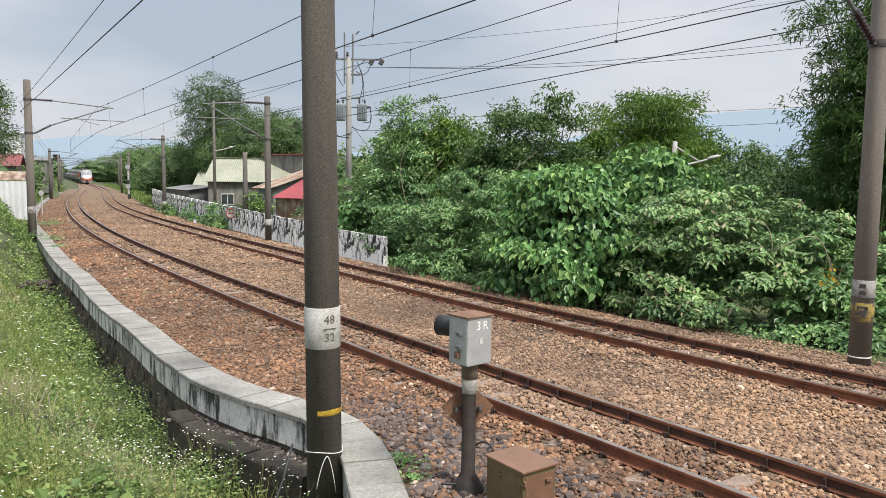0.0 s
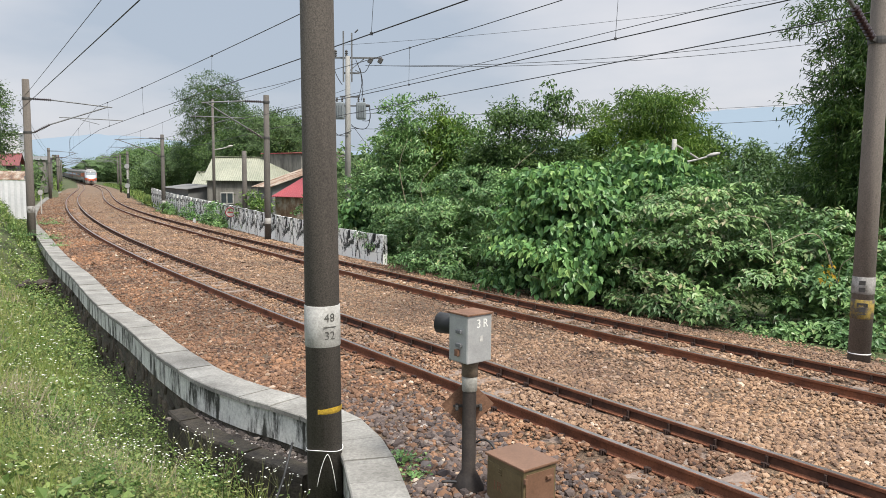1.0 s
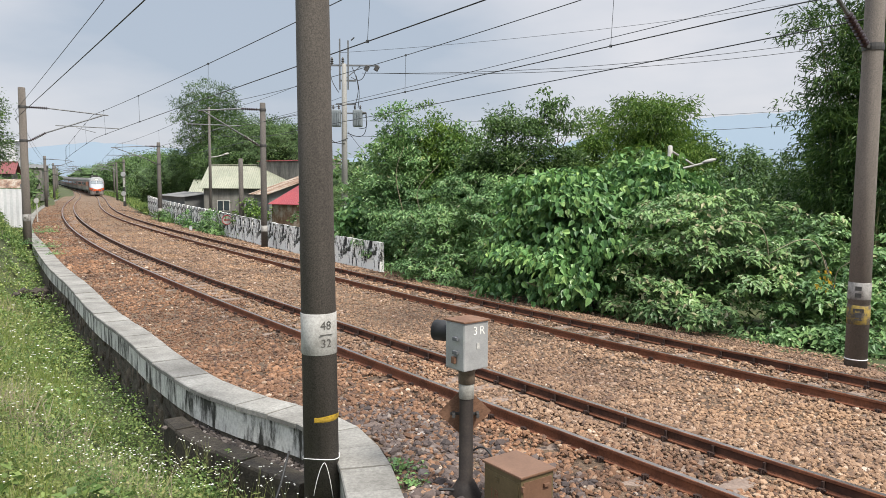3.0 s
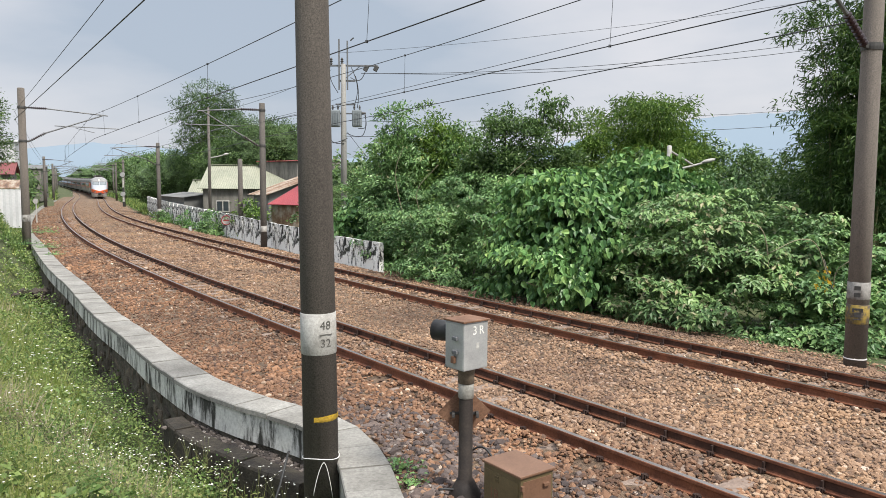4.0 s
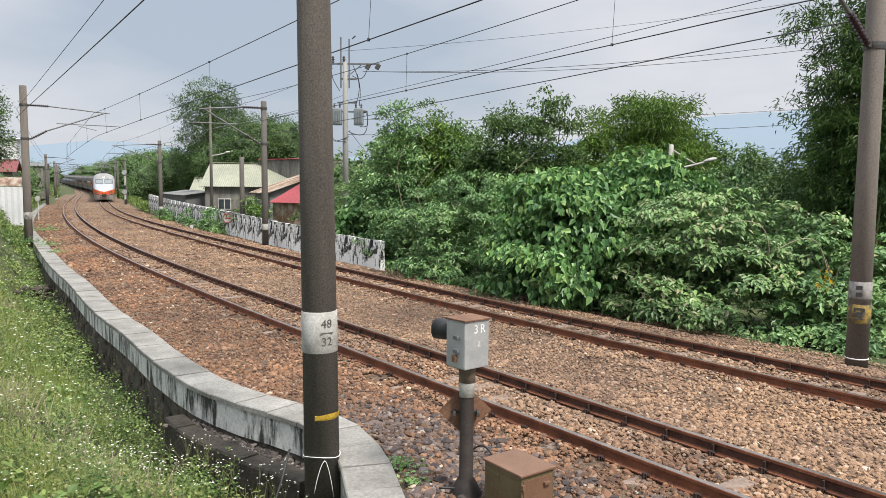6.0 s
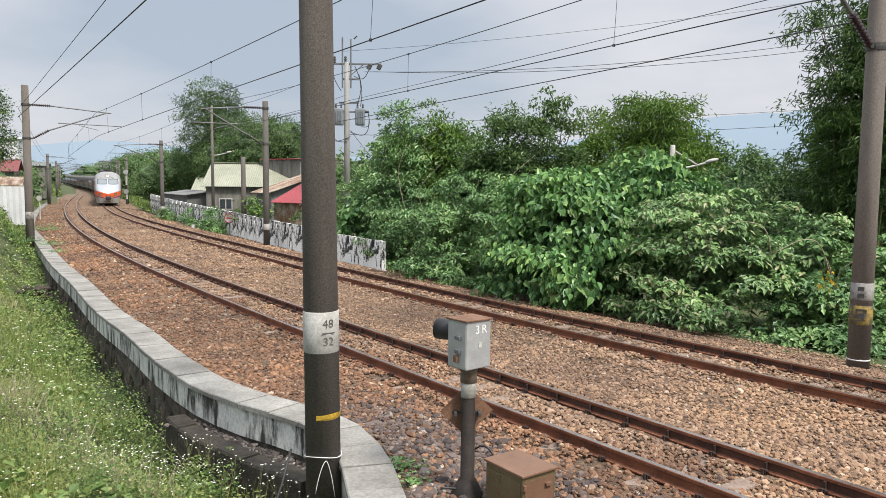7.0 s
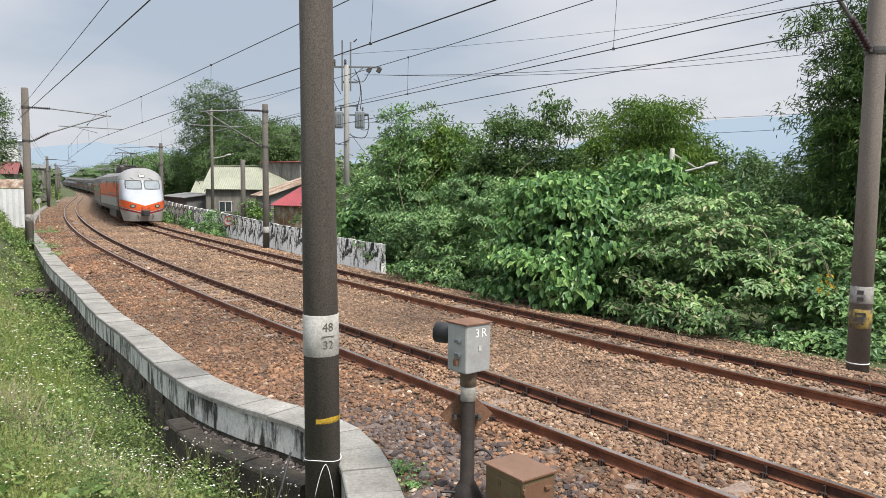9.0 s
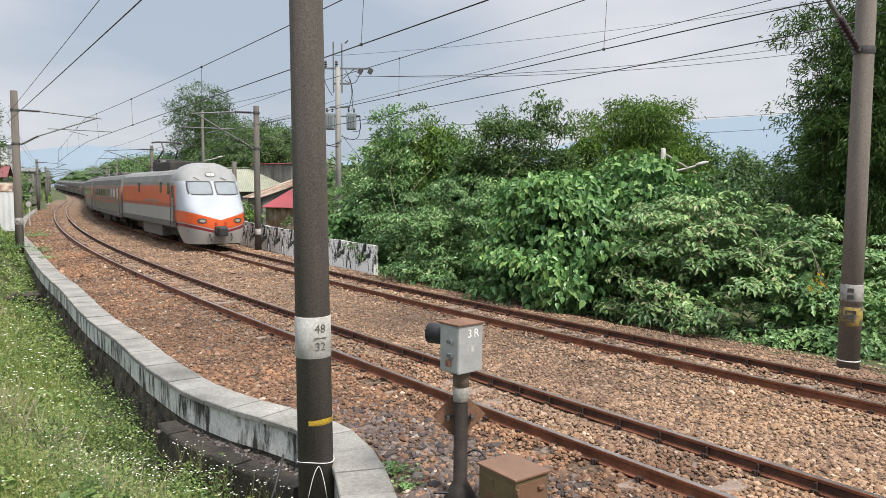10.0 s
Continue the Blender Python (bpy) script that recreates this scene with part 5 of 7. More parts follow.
def loft(name, secs, mats, pick, parent, closed_ends=(True, True), label=""):
    """secs: (y, outline) rows; pick(centre) gives each face's material number."""
    k = len(secs[0][1])
    V = [(x, y if not callable(y) else y(z), z) for y, out in secs for x, z in out]
    Fq = [(i * k + j, i * k + (j + 1) % k, (i + 1) * k + (j + 1) % k, (i + 1) * k + j) for i in range(len(secs) - 1) for j in range(k)]
    if closed_ends[0]:
        Fq.append(tuple(range(k))[::-1])
    if closed_ends[1]:
        Fq.append(tuple(range((len(secs) - 1) * k, len(secs) * k)))
    me = mesh_from(name, V, Fq, mats)
    bm = bmesh.new(); bm.from_mesh(me)
    bmesh.ops.recalc_face_normals(bm, faces=bm.faces)
    bm.to_mesh(me); bm.free()
    me.polygons.foreach_set("material_index", np.array([pick(Vector(p.center)) for p in me.polygons], dtype=np.int32))
    ob = put(name, me, parent, label)
    return ob


def side_panel(name, x, y0, y1, z0, z1, mat, parent, label="", th=0.02):
    return part(name, box_bm(th, y1 - y0, z1 - z0, x, (y0 + y1) / 2, (z0 + z1) / 2, 0.004), mat, parent, label)


def bogie(parent, y, gauge=GAUGE):
    bg = part("bogie", box_bm(2.1, 2.5, 0.28, 0, y, 0.62, 0.04), M["under"], parent)
    for sx in (-0.95, 0.95):
        part("side_frame", box_bm(0.14, 2.9, 0.30, sx, y, 0.58, 0.05), M["under"], bg)
        for dy in (-0.55, 0.55):
            part("spring", cyl_bm(0.12, 0.12, (sx, y + dy, 0.45), (sx, y + dy, 0.85), 10), M["under"], bg)
    sets = []
    for dy in (-1.05, 1.05):
        bm = bmesh.new()
        cyl_bm(0.08, 0.08, (-0.75, 0, 0), (0.75, 0, 0), 10, bm)
        for sx in (-gauge / 2 - 0.05, gauge / 2 + 0.05):
            cyl_bm(0.43, 0.43, (sx - 0.05, 0, 0), (sx + 0.05, 0, 0), 22, bm)
            box_bm(0.12, 0.5, 0.10, sx, 0, 0, 0.0, bm)
        ob = part("wheelset", bm, M["under"], parent, "dark steel wheels on an axle", Matrix.Translation((0, y + dy, 0.43)))
        sets.append((ob, y + dy))
    return sets


LOCO_L, COACH_L, GAP = 17.2, 20.0, 0.7


def build_loco():
    lo = thing("locomotive", Matrix.Identity(4), "silver electric locomotive with a sloped white nose and orange bands", "locomotive", "vehicles of the train")
    F0 = LOCO_L / 2
    secs = [(-F0, body_section(W2, ZB, ZW, ZT - 0.25))]
    for y in (-F0 + 0.15, -6, -4, -2, 0, 2, 4, F0 - 3.6):
        secs.append((y, body_section(W2, ZB, ZW, ZT - 0.25 + 0.0)))
    secs.append((F0 - 3.2, body_section(W2, ZB, ZW, ZT - 0.2)))

    def pick_side(c):
        if c.z > ZW - 0.02:
            return 3
        return 0

    # side walls are built in level bands, so that the livery follows true lines
    def body_bands(name, y0, y1, rows, parent):
        for z0, z1, mat, lab in rows:
            for sx in (-1, 1):
                side_panel(name, sx * (W2 - 0.004), y0, y1, z0, z1, mat, parent, lab, 0.05)

    loft("body", secs, [M["silver"], M["orange"], M["skirt"], M["locoroof"]], pick_side, lo)
    body_bands("orange_band", -F0 + 0.02, F0 - 2.35, [(2.02, 2.86, M["orange"], "broad orange band")], lo)
    body_bands("red_line", -F0 + 0.02, F0 - 2.35, [(1.86, 2.00, M["orange2"], "")], lo)
    body_bands("lower_panel", -F0 + 0.02, F0 - 3.1, [(1.23, 1.85, M["locolower"], "pale grey lower panel")], lo)
    body_bands("grey_band", -F0 + 0.02, F0 - 2.35, [(0.95, 1.22, M["skirt"], "")], lo)
    # nose: cross sections that lean back
    def nose_y(t, z):
        """How far forward the nose reaches: full at the buffer beam, leaning back above."""
        lean = 2.25 * max(0.0, (z - 1.35) / (ZT - 1.35)) ** 1.12 + 0.45 * max(0.0, (1.1 - z) / 1.1) ** 2
        return F0 - 3.2 + t * (3.2 - lean)

    def vee_lift(x, z):
        """The livery's lines rise from the middle of the nose to its corners."""
        return 0.40 * abs(x) / W2 * max(0.0, min(1.0, (z - 0.25) / 0.5)) * max(0.0, min(1.0, (2.35 - z) / 0.95))

    k_levels = [0.24, 0.40, 0.52] + [0.60 + 0.05 * q for q in range(24)] + [1.95, 2.25, 2.55, 2.85, 3.05]
    verts, faces, idx = [], [], []
    # outline over the nose: left wall, front, right wall, level by level, closed by a domed roof
    M_U = 48
    rows = []
    for z in k_levels + [3.30, 3.52, 3.70, 3.82, 3.88]:
        row = []
        top = max(0.0, (z - 3.05) / (3.92 - 3.05))
        shrink = math.sqrt(max(0.02, 1 - top ** 2.2))
        w = W2 * shrink * (1.0 if z > 0.9 else 0.80 + 0.2 * z / 0.9)
        for j in range(M_U + 1):
            t = j / M_U
            a = math.pi * t
            # superellipse plan: flat front with round corners
            cx = -math.copysign(abs(math.cos(a)) ** 0.50, math.cos(a)) * w
            cy = abs(math.sin(a)) ** 0.55
            back = F0 - 3.2 + 2.0 * max(0.0, 0.95 - z)
            reach = nose_y(1.0, z) - back
            row.append((cx, back + cy * reach * (0.98 if z > 3.05 else 1.0), z + vee_lift(cx, z)))
        rows.append(row)
    k = M_U + 1
    for row in rows:
        verts += row
    for r in range(len(rows) - 1):
        for j in range(M_U):
            faces.append((r * k + j, r * k + j + 1, (r + 1) * k + j + 1, (r + 1) * k + j))
            zc = (rows[r][M_U // 2][2] + rows[r + 1][M_U // 2][2]) / 2
            front = rows[r][j][1] > F0 - 2.5
            if zc > 3.05:
                idx.append(4)
            elif zc > 1.33:
                idx.append(0 if front or zc > 2.86 else 1)
            elif zc > 0.85:
                idx.append(1)
            elif zc > 0.80:
                idx.append(0)
            elif zc > 0.70:
                idx.append(3)
            else:
                idx.append(2)
    faces.append(tuple(range((len(rows) - 1) * k, len(rows) * k)))
    idx.append(4)
    me = mesh_from("nose", verts, faces, [M["nosewhite"], M["orange"], M["locolower"], M["maroon"], M["roofgrey2"]], idx, smooth=True)
    put("nose", me, lo, "sloped white nose with an orange front band")

    def on_nose(x, z):
        """A place on the nose's front at height z."""
        q = z
        for _ in range(12):
            q = z - vee_lift(x, q)
        z = q
        u = min(1.0, abs(x) / W2)
        a = math.acos(u ** 2)
        return F0 - 3.2 + (nose_y(1.0, z) - (F0 - 3.2)) * abs(math.sin(a)) ** 0.55

    def nose_patch(name, x0, x1, z0, z1, mat, proud, label="", rnd=0.0, n=8, parent=None):
        def spot(ix, iz):
            u, v = 2 * ix / n - 1, 2 * iz / n - 1
            return (x0 + x1) / 2 + (x1 - x0) / 2 * u * (1 - rnd * v * v), (z0 + z1) / 2 + (z1 - z0) / 2 * v * (1 - rnd * u * u)
        V, Fq = [], []
        for iz in range(n + 1):
            for ix in range(n + 1):
                x, z = spot(ix, iz)
                V.append((x, on_nose(x, z) + proud, z))
        m = (n + 1)
        for iz in range(n + 1):
            for ix in range(n + 1):
                x, z = spot(ix, iz)
                V.append((x, on_nose(x, z) - 0.03, z))
        Fq += [(i * m + j, i * m + j + 1, (i + 1) * m + j + 1, (i + 1) * m + j) for i in range(n) for j in range(n)]
        o = m * m
        edge = [j for j in range(m)] + [i * m + n for i in range(1, m)] + [n * m + j for j in range(n - 1, -1, -1)] + [i * m for i in range(n - 1, 0, -1)]
        for a, b in zip(edge, edge[1:] + edge[:1]):
            Fq.append((b, a, a + o, b + o))
        return put(name, mesh_from(name, V, Fq, mat), parent or lo, label)

    for x0, x1 in ((-1.20, -0.06), (0.06, 1.20)):
        fr = nose_patch("windscreen_frame", x0, x1, 2.42, 3.06, M["cable"], 0.012, "black rubber frame", 0.06)
        nose_patch("windscreen", x0 + 0.06, x1 - 0.06, 2.48, 3.00, M["windscreen"], 0.024, "reflecting glass", 0.06, parent=fr)
        xm = (x0 + x1) / 2
        p0, p1 = (xm, on_nose(xm, 3.10) + 0.05, 3.12), (xm - 0.25, on_nose(xm - 0.25, 2.7) + 0.06, 2.72)
        part("wiper", cyl_bm(0.015, 0.012, (xm + 0.2, on_nose(xm, 3.2) + 0.04, 3.22), (xm - 0.05, on_nose(xm, 3.1) + 0.05, 3.10), 6), M["cable"], lo)
    hf = nose_patch("headlight_housing", -0.25, 0.25, 3.24, 3.46, M["skirt"], 0.015, "grey oval headlamp housing", 0.27)
    for hx in (-0.165, 0.015):
        nose_patch("headlight", hx, hx + 0.15, 3.28, 3.42, M["headlight"], 0.03, "lit headlamp", 0.27, parent=hf)
    for sx in (-1, 1):
        x0, x1 = sorted((sx * 0.62, sx * 1.02))
        fr = nose_patch("lamp_frame", x0, x1, 1.21, 1.44, M["darksteel"], 0.015, "dark oval lamp housing", 0.27)
        nose_patch("lamp_lens", x0 + 0.08, x1 - 0.08, 1.26, 1.39, M["lens"], 0.025, "", 0.27, parent=fr)
        for q in range(3):
            xc = sx * 0.22 + (q - 1) * 0.05
            nose_patch("vent_slot", xc - 0.012, xc + 0.012, 1.11 - 0.03 * (q == 1), 1.24 + 0.03 * (q == 1), M["maroon"], 0.01, n=1)
    bm = box_bm(0.56, 0.5, 0.44, 0, F0 - 0.12, 0.86, 0.06)
    cyl_bm(0.10, 0.10, (0, F0, 0.84), (0, F0 + 0.36, 0.84), 10, bm)
    box_bm(0.42, 0.30, 0.40, 0, F0 + 0.36, 0.84, 0.06, bm)
    part("coupler", bm, M["cable"], lo, "black coupler")
    for sx in (-0.5, 0.5):
        pts = [(sx, F0 - 0.10, 0.72), (sx, F0 + 0.10, 0.55), (sx * 0.9, F0 + 0.05, 0.40)]
        put("hose", tube_mesh("hose", pts, 0.03, M["cable"], 6), lo)
    part("pilot", box_bm(2.1, 0.12, 0.22, 0, F0 - 0.75, 0.28, 0.02), M["under"], lo)
    # cab doors, windows and rails
    for sx in (-1, 1):
        X = sx * (W2 + 0.025)
        side_panel("cab_door", X, F0 - 3.05, F0 - 2.5, 1.25, 3.0, M["silver"], lo)
        side_panel("door_window", X + sx * 0.008, F0 - 2.95, F0 - 2.6, 2.3, 2.85, M["glass"], lo)
        for yy in (F0 - 3.12, F0 - 2.43):
            part("handrail", cyl_bm(0.02, 0.02, (X + sx * 0.05, yy, 1.0), (X + sx * 0.05, yy, 2.8), 6), M["darksteel"], lo)
        side_panel("cab_window", X, F0 - 3.95, F0 - 3.5, 2.45, 2.95, M["glass"], lo)
        side_panel("vent", X, -3.0, -2.6, 2.5, 3.0, M["glass"], lo)
        side_panel("vent", X, 2.9, 3.3, 2.5, 3.0, M["glass"], lo)
        for q in range(7):
            side_panel("mark_bar", X + sx * 0.006, -1.2 + q * 0.55, -0.85 + q * 0.55, 2.06, 2.16 + 0.03 * (q % 2), M["silver"], lo, "", 0.012)
    # underside
    part("skirt_box", box_bm(2.7, 5.2, 0.62, 0, -0.2, 0.62, 0.05), M["skirt"], lo, "grey equipment box")
    part("underframe", box_bm(2.6, LOCO_L - 1.6, 0.2, 0, 0, 0.88, 0.03), M["under"], lo)
    # roof equipment and pantograph
    part("roof_housing", box_bm(1.9, 3.6, 0.5, 0, -F0 + 9.4, 3.80, 0.08), M["under"], lo, "black roof equipment housing")
    part("roof_housing", box_bm(1.5, 1.2, 0.62, 0, -F0 + 6.4, 3.86, 0.06), M["under"], lo)
    part("roof_pipe", cyl_bm(0.16, 0.16, (0.5, -F0 + 7.5, 3.85), (0.5, -F0 + 7.5, 4.2), 14), M["silver"], lo)
    pan = part("pantograph", box_bm(1.3, 1.4, 0.08, 0, -F0 + 6.4, 4.22, 0.02), M["darksteel"], lo)
    for sx in (-0.5, 0.5):
        part("lower_arm", cyl_bm(0.05, 0.05, (sx, -F0 + 5.9, 4.25), (sx * 0.8, -F0 + 7.2, 4.75), 6), M["darksteel"], pan)
        part("upper_arm", cyl_bm(0.045, 0.04, (sx * 0.8, -F0 + 7.2, 4.75), (sx * 0.6, -F0 + 6.2, 5.18), 6), M["darksteel"], pan)
    pts = [(x, -F0 + 6.2, 5.22 - 0.10 * max(0, abs(x) - 0.55) ** 1.0 * 2) for x in np.linspace(-0.85, 0.85, 13)]
    put("contact_strip", tube_mesh("contact_strip", pts, 0.05, M["darksteel"], 6), pan)
    # the body stands a little taller over its floor than the coaches
    for ob in lo.children_recursive:
        for v in ob.data.vertices:
            if v.co.z > 1.3:
                v.co.z = 1.3 + (v.co.z - 1.3) * 1.07
    sets = bogie(lo, F0 - 4.3) + bogie(lo, -F0 + 3.6)
    return lo, sets


M["locolower"] = surface("train_lower_panel", [(0.3, (0.27, 0.265, 0.25)), (0.7, (0.35, 0.345, 0.33))], 0.8, 12, 0.08, 0.4, 0.15, bump=0.03, dist=0.004)
M["orange2"] = plain("train_red_line", (0.370, 0.063, 0.030), 0.4)
M["roofgrey2"] = surface("train_cab_roof", [(0.3, (0.185, 0.185, 0.181)), (0.7, (0.244, 0.244, 0.240))], 0.8, 10, 0.1, 0.5, 0.1, bump=0.03, dist=0.004)


def build_coach(first):
    co = thing("passenger_coach", Matrix.Identity(4), "silver grey passenger coach with an orange band and dark windows" if first else "grey and brown passenger coach with dark windows",
               "railway coach", "vehicles of the train")
    H = COACH_L / 2
    wmat = M["coachsilver"] if first else M["coachgrey"]
    secs = [(y, body_section(W2 - 0.02, 0.92, 3.0, 3.80)) for y in (-H, -H + 0.2, 0, H - 0.2, H)]
    loft("body", secs, [wmat, M["roofgrey"]], lambda c: 1 if c.z > 3.0 else 0, co)
    for sx in (-1, 1):
        X = sx * (W2 - 0.02)
        side_panel("orange_band" if first else "brown_band", X, -H + 0.05, H - 0.05, 2.02, 2.86, M["bandcoach"] if first else M["brownband"], co, "", 0.04)
        side_panel("lower_line", X, -H + 0.05, H - 0.05, 1.78, 1.90, M["orange2"], co, "", 0.03)
        side_panel("sill", X, -H + 0.05, H - 0.05, 0.86, 1.14, M["skirt"], co, "", 0.03)
        for q in range(9):
            y = -H + 2.9 + q * 1.62
            win = side_panel("window", X + sx * 0.014, y, y + 1.28, 2.12, 2.78, M["windowframe"], co, "", 0.04)
            side_panel("pane", X + sx * 0.025, y + 0.06, y + 1.22, 2.18, 2.72, M["glass"], win, "", 0.03)
        for y in (-H + 1.0, H - 2.1):
            dr = side_panel("door", X + sx * 0.012, y, y + 1.05, 1.0, 2.95, wmat, co, "", 0.05)
            side_panel("pane", X + sx * 0.03, y + 0.2, y + 0.85, 2.05, 2.80, M["glass"], dr, "", 0.03)
    part("gangway", box_bm(1.3, GAP * 0.8, 2.2, 0, H + GAP * 0.4, 2.1, 0.03), M["cable"], co)
    for y in (-6.0, -1.5, 3.2):
        part("roof_unit", box_bm(1.5, 2.6, 0.20, 0, y, 3.83, 0.06), M["roofgrey"], co)
    part("equipment_box", box_bm(2.5, 4.5, 0.6, 0, -1.0, 0.6, 0.05), M["under"], co)
    part("equipment_box", box_bm(2.4, 2.2, 0.5, 0, 3.2, 0.64, 0.05), M["under"], co)
    sets = bogie(co, H - 3.2) + bogie(co, -H + 3.2)
    return co, sets


M["bandcoach"] = plain("coach_band", (0.40, 0.125, 0.06), 0.45)
M["coachsilver"] = surface("coach_silver", [(0.3, (0.145, 0.137, 0.124)), (0.7, (0.201, 0.188, 0.173))], 0.8, 12, 0.1, 0.42, 0.2, bump=0.03, dist=0.004)
M["coachgrey"] = surface("coach_grey", [(0.3, (0.076, 0.059, 0.054)), (0.7, (0.113, 0.092, 0.083))], 0.8, 12, 0.1, 0.5, 0.15, bump=0.03, dist=0.004)
M["windowframe"] = plain("window_frame", (0.222, 0.222, 0.222), 0.4, 0.4)

loco, loco_sets = build_loco()
coach_a, coach_a_sets = build_coach(True)
coach_b = copy_thing(coach_a, Matrix.Identity(4))
coach_c, _ = build_coach(False)
COACHES = [coach_a, coach_b, coach_c] + [copy_thing(coach_c, Matrix.Identity(4)) for _ in range(10)]


# ---------------------------------------------------------------- plants
def leaf_mesh(name, P, D, Nn, L, wid, mat, fold=1.0, broad=False):
    """Folded two-sided leaves: places, directions, normals, lengths."""
    n = len(P)
    D = D / (np.linalg.norm(D, axis=1)[:, None] + 1e-9)
    S = np.cross(D, Nn)
    S /= np.linalg.norm(S, axis=1)[:, None] + 1e-9
    U = np.cross(S, D)
    L = L[:, None]
    w = wid * L
    base = P
    right = P + D * L * 0.42 + S * w + U * L * 0.08 * fold
    tip = P + D * L - U * L * 0.12 * fold
    left = P + D * L * 0.42 - S * w + U * L * 0.08 * fold
    if broad:
        # heart-shaped blade with a drooping tip
        rows = [P]
        for sgn in (1, -1):
            pts = [P + D * L * 0.16 + sgn * S * w * 0.95 + U * L * 0.10, P + D * L * 0.55 + sgn * S * w * 0.86 + U * L * 0.04]
            rows += pts if sgn > 0 else [P + D * L - U * L * 0.20] + pts[::-1]
        V = np.stack(rows, 1).reshape(-1, 3)
        o = (np.arange(n) * 6)[:, None]
        Fq = np.stack([np.concatenate([o, o + i, o + i + 1], 1) for i in (1, 2, 3, 4)], 1).reshape(-1, 3)
        return fast_mesh(name, V, Fq, mat)
    V = np.stack([base, right, tip, left], 1).reshape(-1, 3)
    o = (np.arange(n) * 4)[:, None]
    Fq = np.stack([np.concatenate([o, o + 1, o + 2], 1), np.concatenate([o, o + 2, o + 3], 1)], 1).reshape(-1, 3)
    return fast_mesh(name, V, Fq, mat)


def crown_points(blobs, clusters, per, spread, gr, lump=0.42):
    """Leaf places in tiers: sprays on top of small lumps spread over a set of ellipsoids (x, y, z, rx, ry, rz)."""
    B = np.array(blobs, float)
    area = (B[:, 3] * B[:, 4] + B[:, 3] * B[:, 5] + B[:, 4] * B[:, 5])
    k = int(area.sum() * 4.2 / (lump * lump * 2.4)) + 4
    pick = gr.choice(len(B), k, p=area / area.sum())
    d = gr.normal(size=(k, 3))
    d /= np.linalg.norm(d, axis=1)[:, None]
    rad = 0.60 + 0.45 * gr.random(k) ** 0.6
    C = B[pick, :3] + d * B[pick, 3:6] * rad[:, None]
    keep = np.ones(k, bool)
    for b in range(len(B)):
        q = np.linalg.norm((C - B[b, :3]) / B[b, 3:6], axis=1)
        keep &= (q > 0.55) | (pick == b)
    C, d = C[keep], d[keep]
    size = lump * gr.uniform(0.6, 1.35, len(C))
    j = gr.integers(0, len(C), clusters)
    e = gr.normal(size=(clusters, 3))
    e[:, 2] = abs(e[:, 2]) * 0.9 - 0.15
    e += d[j] * 0.6
    e /= np.linalg.norm(e, axis=1)[:, None]
    Q = C[j] + e * size[j][:, None] * np.array([1, 1, 0.50]) * gr.uniform(0.75, 1.05, clusters)[:, None]
    # some leaves in the depth, which close the crown
    inner = gr.random(clusters) < 0.14
    Q[inner] = (B[gr.choice(len(B), clusters, p=area / area.sum()), :3])[inner] + (gr.normal(size=(clusters, 3)) * 0.3 * B[0, 3:6].mean())[inner]
    n = clusters * per
    P = np.repeat(Q, per, 0) + gr.normal(size=(n, 3)) * spread * np.array([1, 1, 0.7])
    out = e * 0.7 + d[j] * 0.5
    out /= np.linalg.norm(out, axis=1)[:, None]
    return P, np.repeat(out, per, 0), C


def branches_bm(base, tops, r):
    bm = bmesh.new()
    base = Vector(base)
    for t in tops:
        t = Vector(t)
        mid = base.lerp(t, 0.5) + Vector((random.uniform(-0.2, 0.2), random.uniform(-0.2, 0.2), random.uniform(0, 0.3)))
        cyl_bm(r, r * 0.65, base, mid, 7, bm)
        cyl_bm(r * 0.65, r * 0.2, mid, t, 6, bm)
    return bm


def heart_mesh(blobs, scale, floor):
    """Added crown cores: a rough, lumpy body under the leaves, dark to suggest shade."""
    bm = bmesh.new()
    for x, y, z, rx, ry, rz in blobs:
        r = bmesh.ops.create_icosphere(bm, subdivisions=4, radius=1.0)
        for v in r["verts"]:
            c = v.co.copy()
            q = Vector((c.x * rx + x, c.y * ry + y, c.z * rz + z))
            k = scale + 0.16 * noise.noise(q * 0.6) + 0.16 * noise.noise(q * 1.7)
            v.co = Vector((c.x * rx * k + x, c.y * ry * k + y, max(floor, c.z * rz * k + z)))
    me = bpy.data.meshes.new("crown_core")
    bm.to_mesh(me)
    bm.free()
    me.materials.append(M["heart"])
    return me


M["heart"] = surface("dark_core_green", [(0.3, (0.042, 0.078, 0.030)), (0.7, (0.112, 0.178, 0.063))], 0.8, 5, 0.6, 0.9, bump=1.0, dist=0.25)


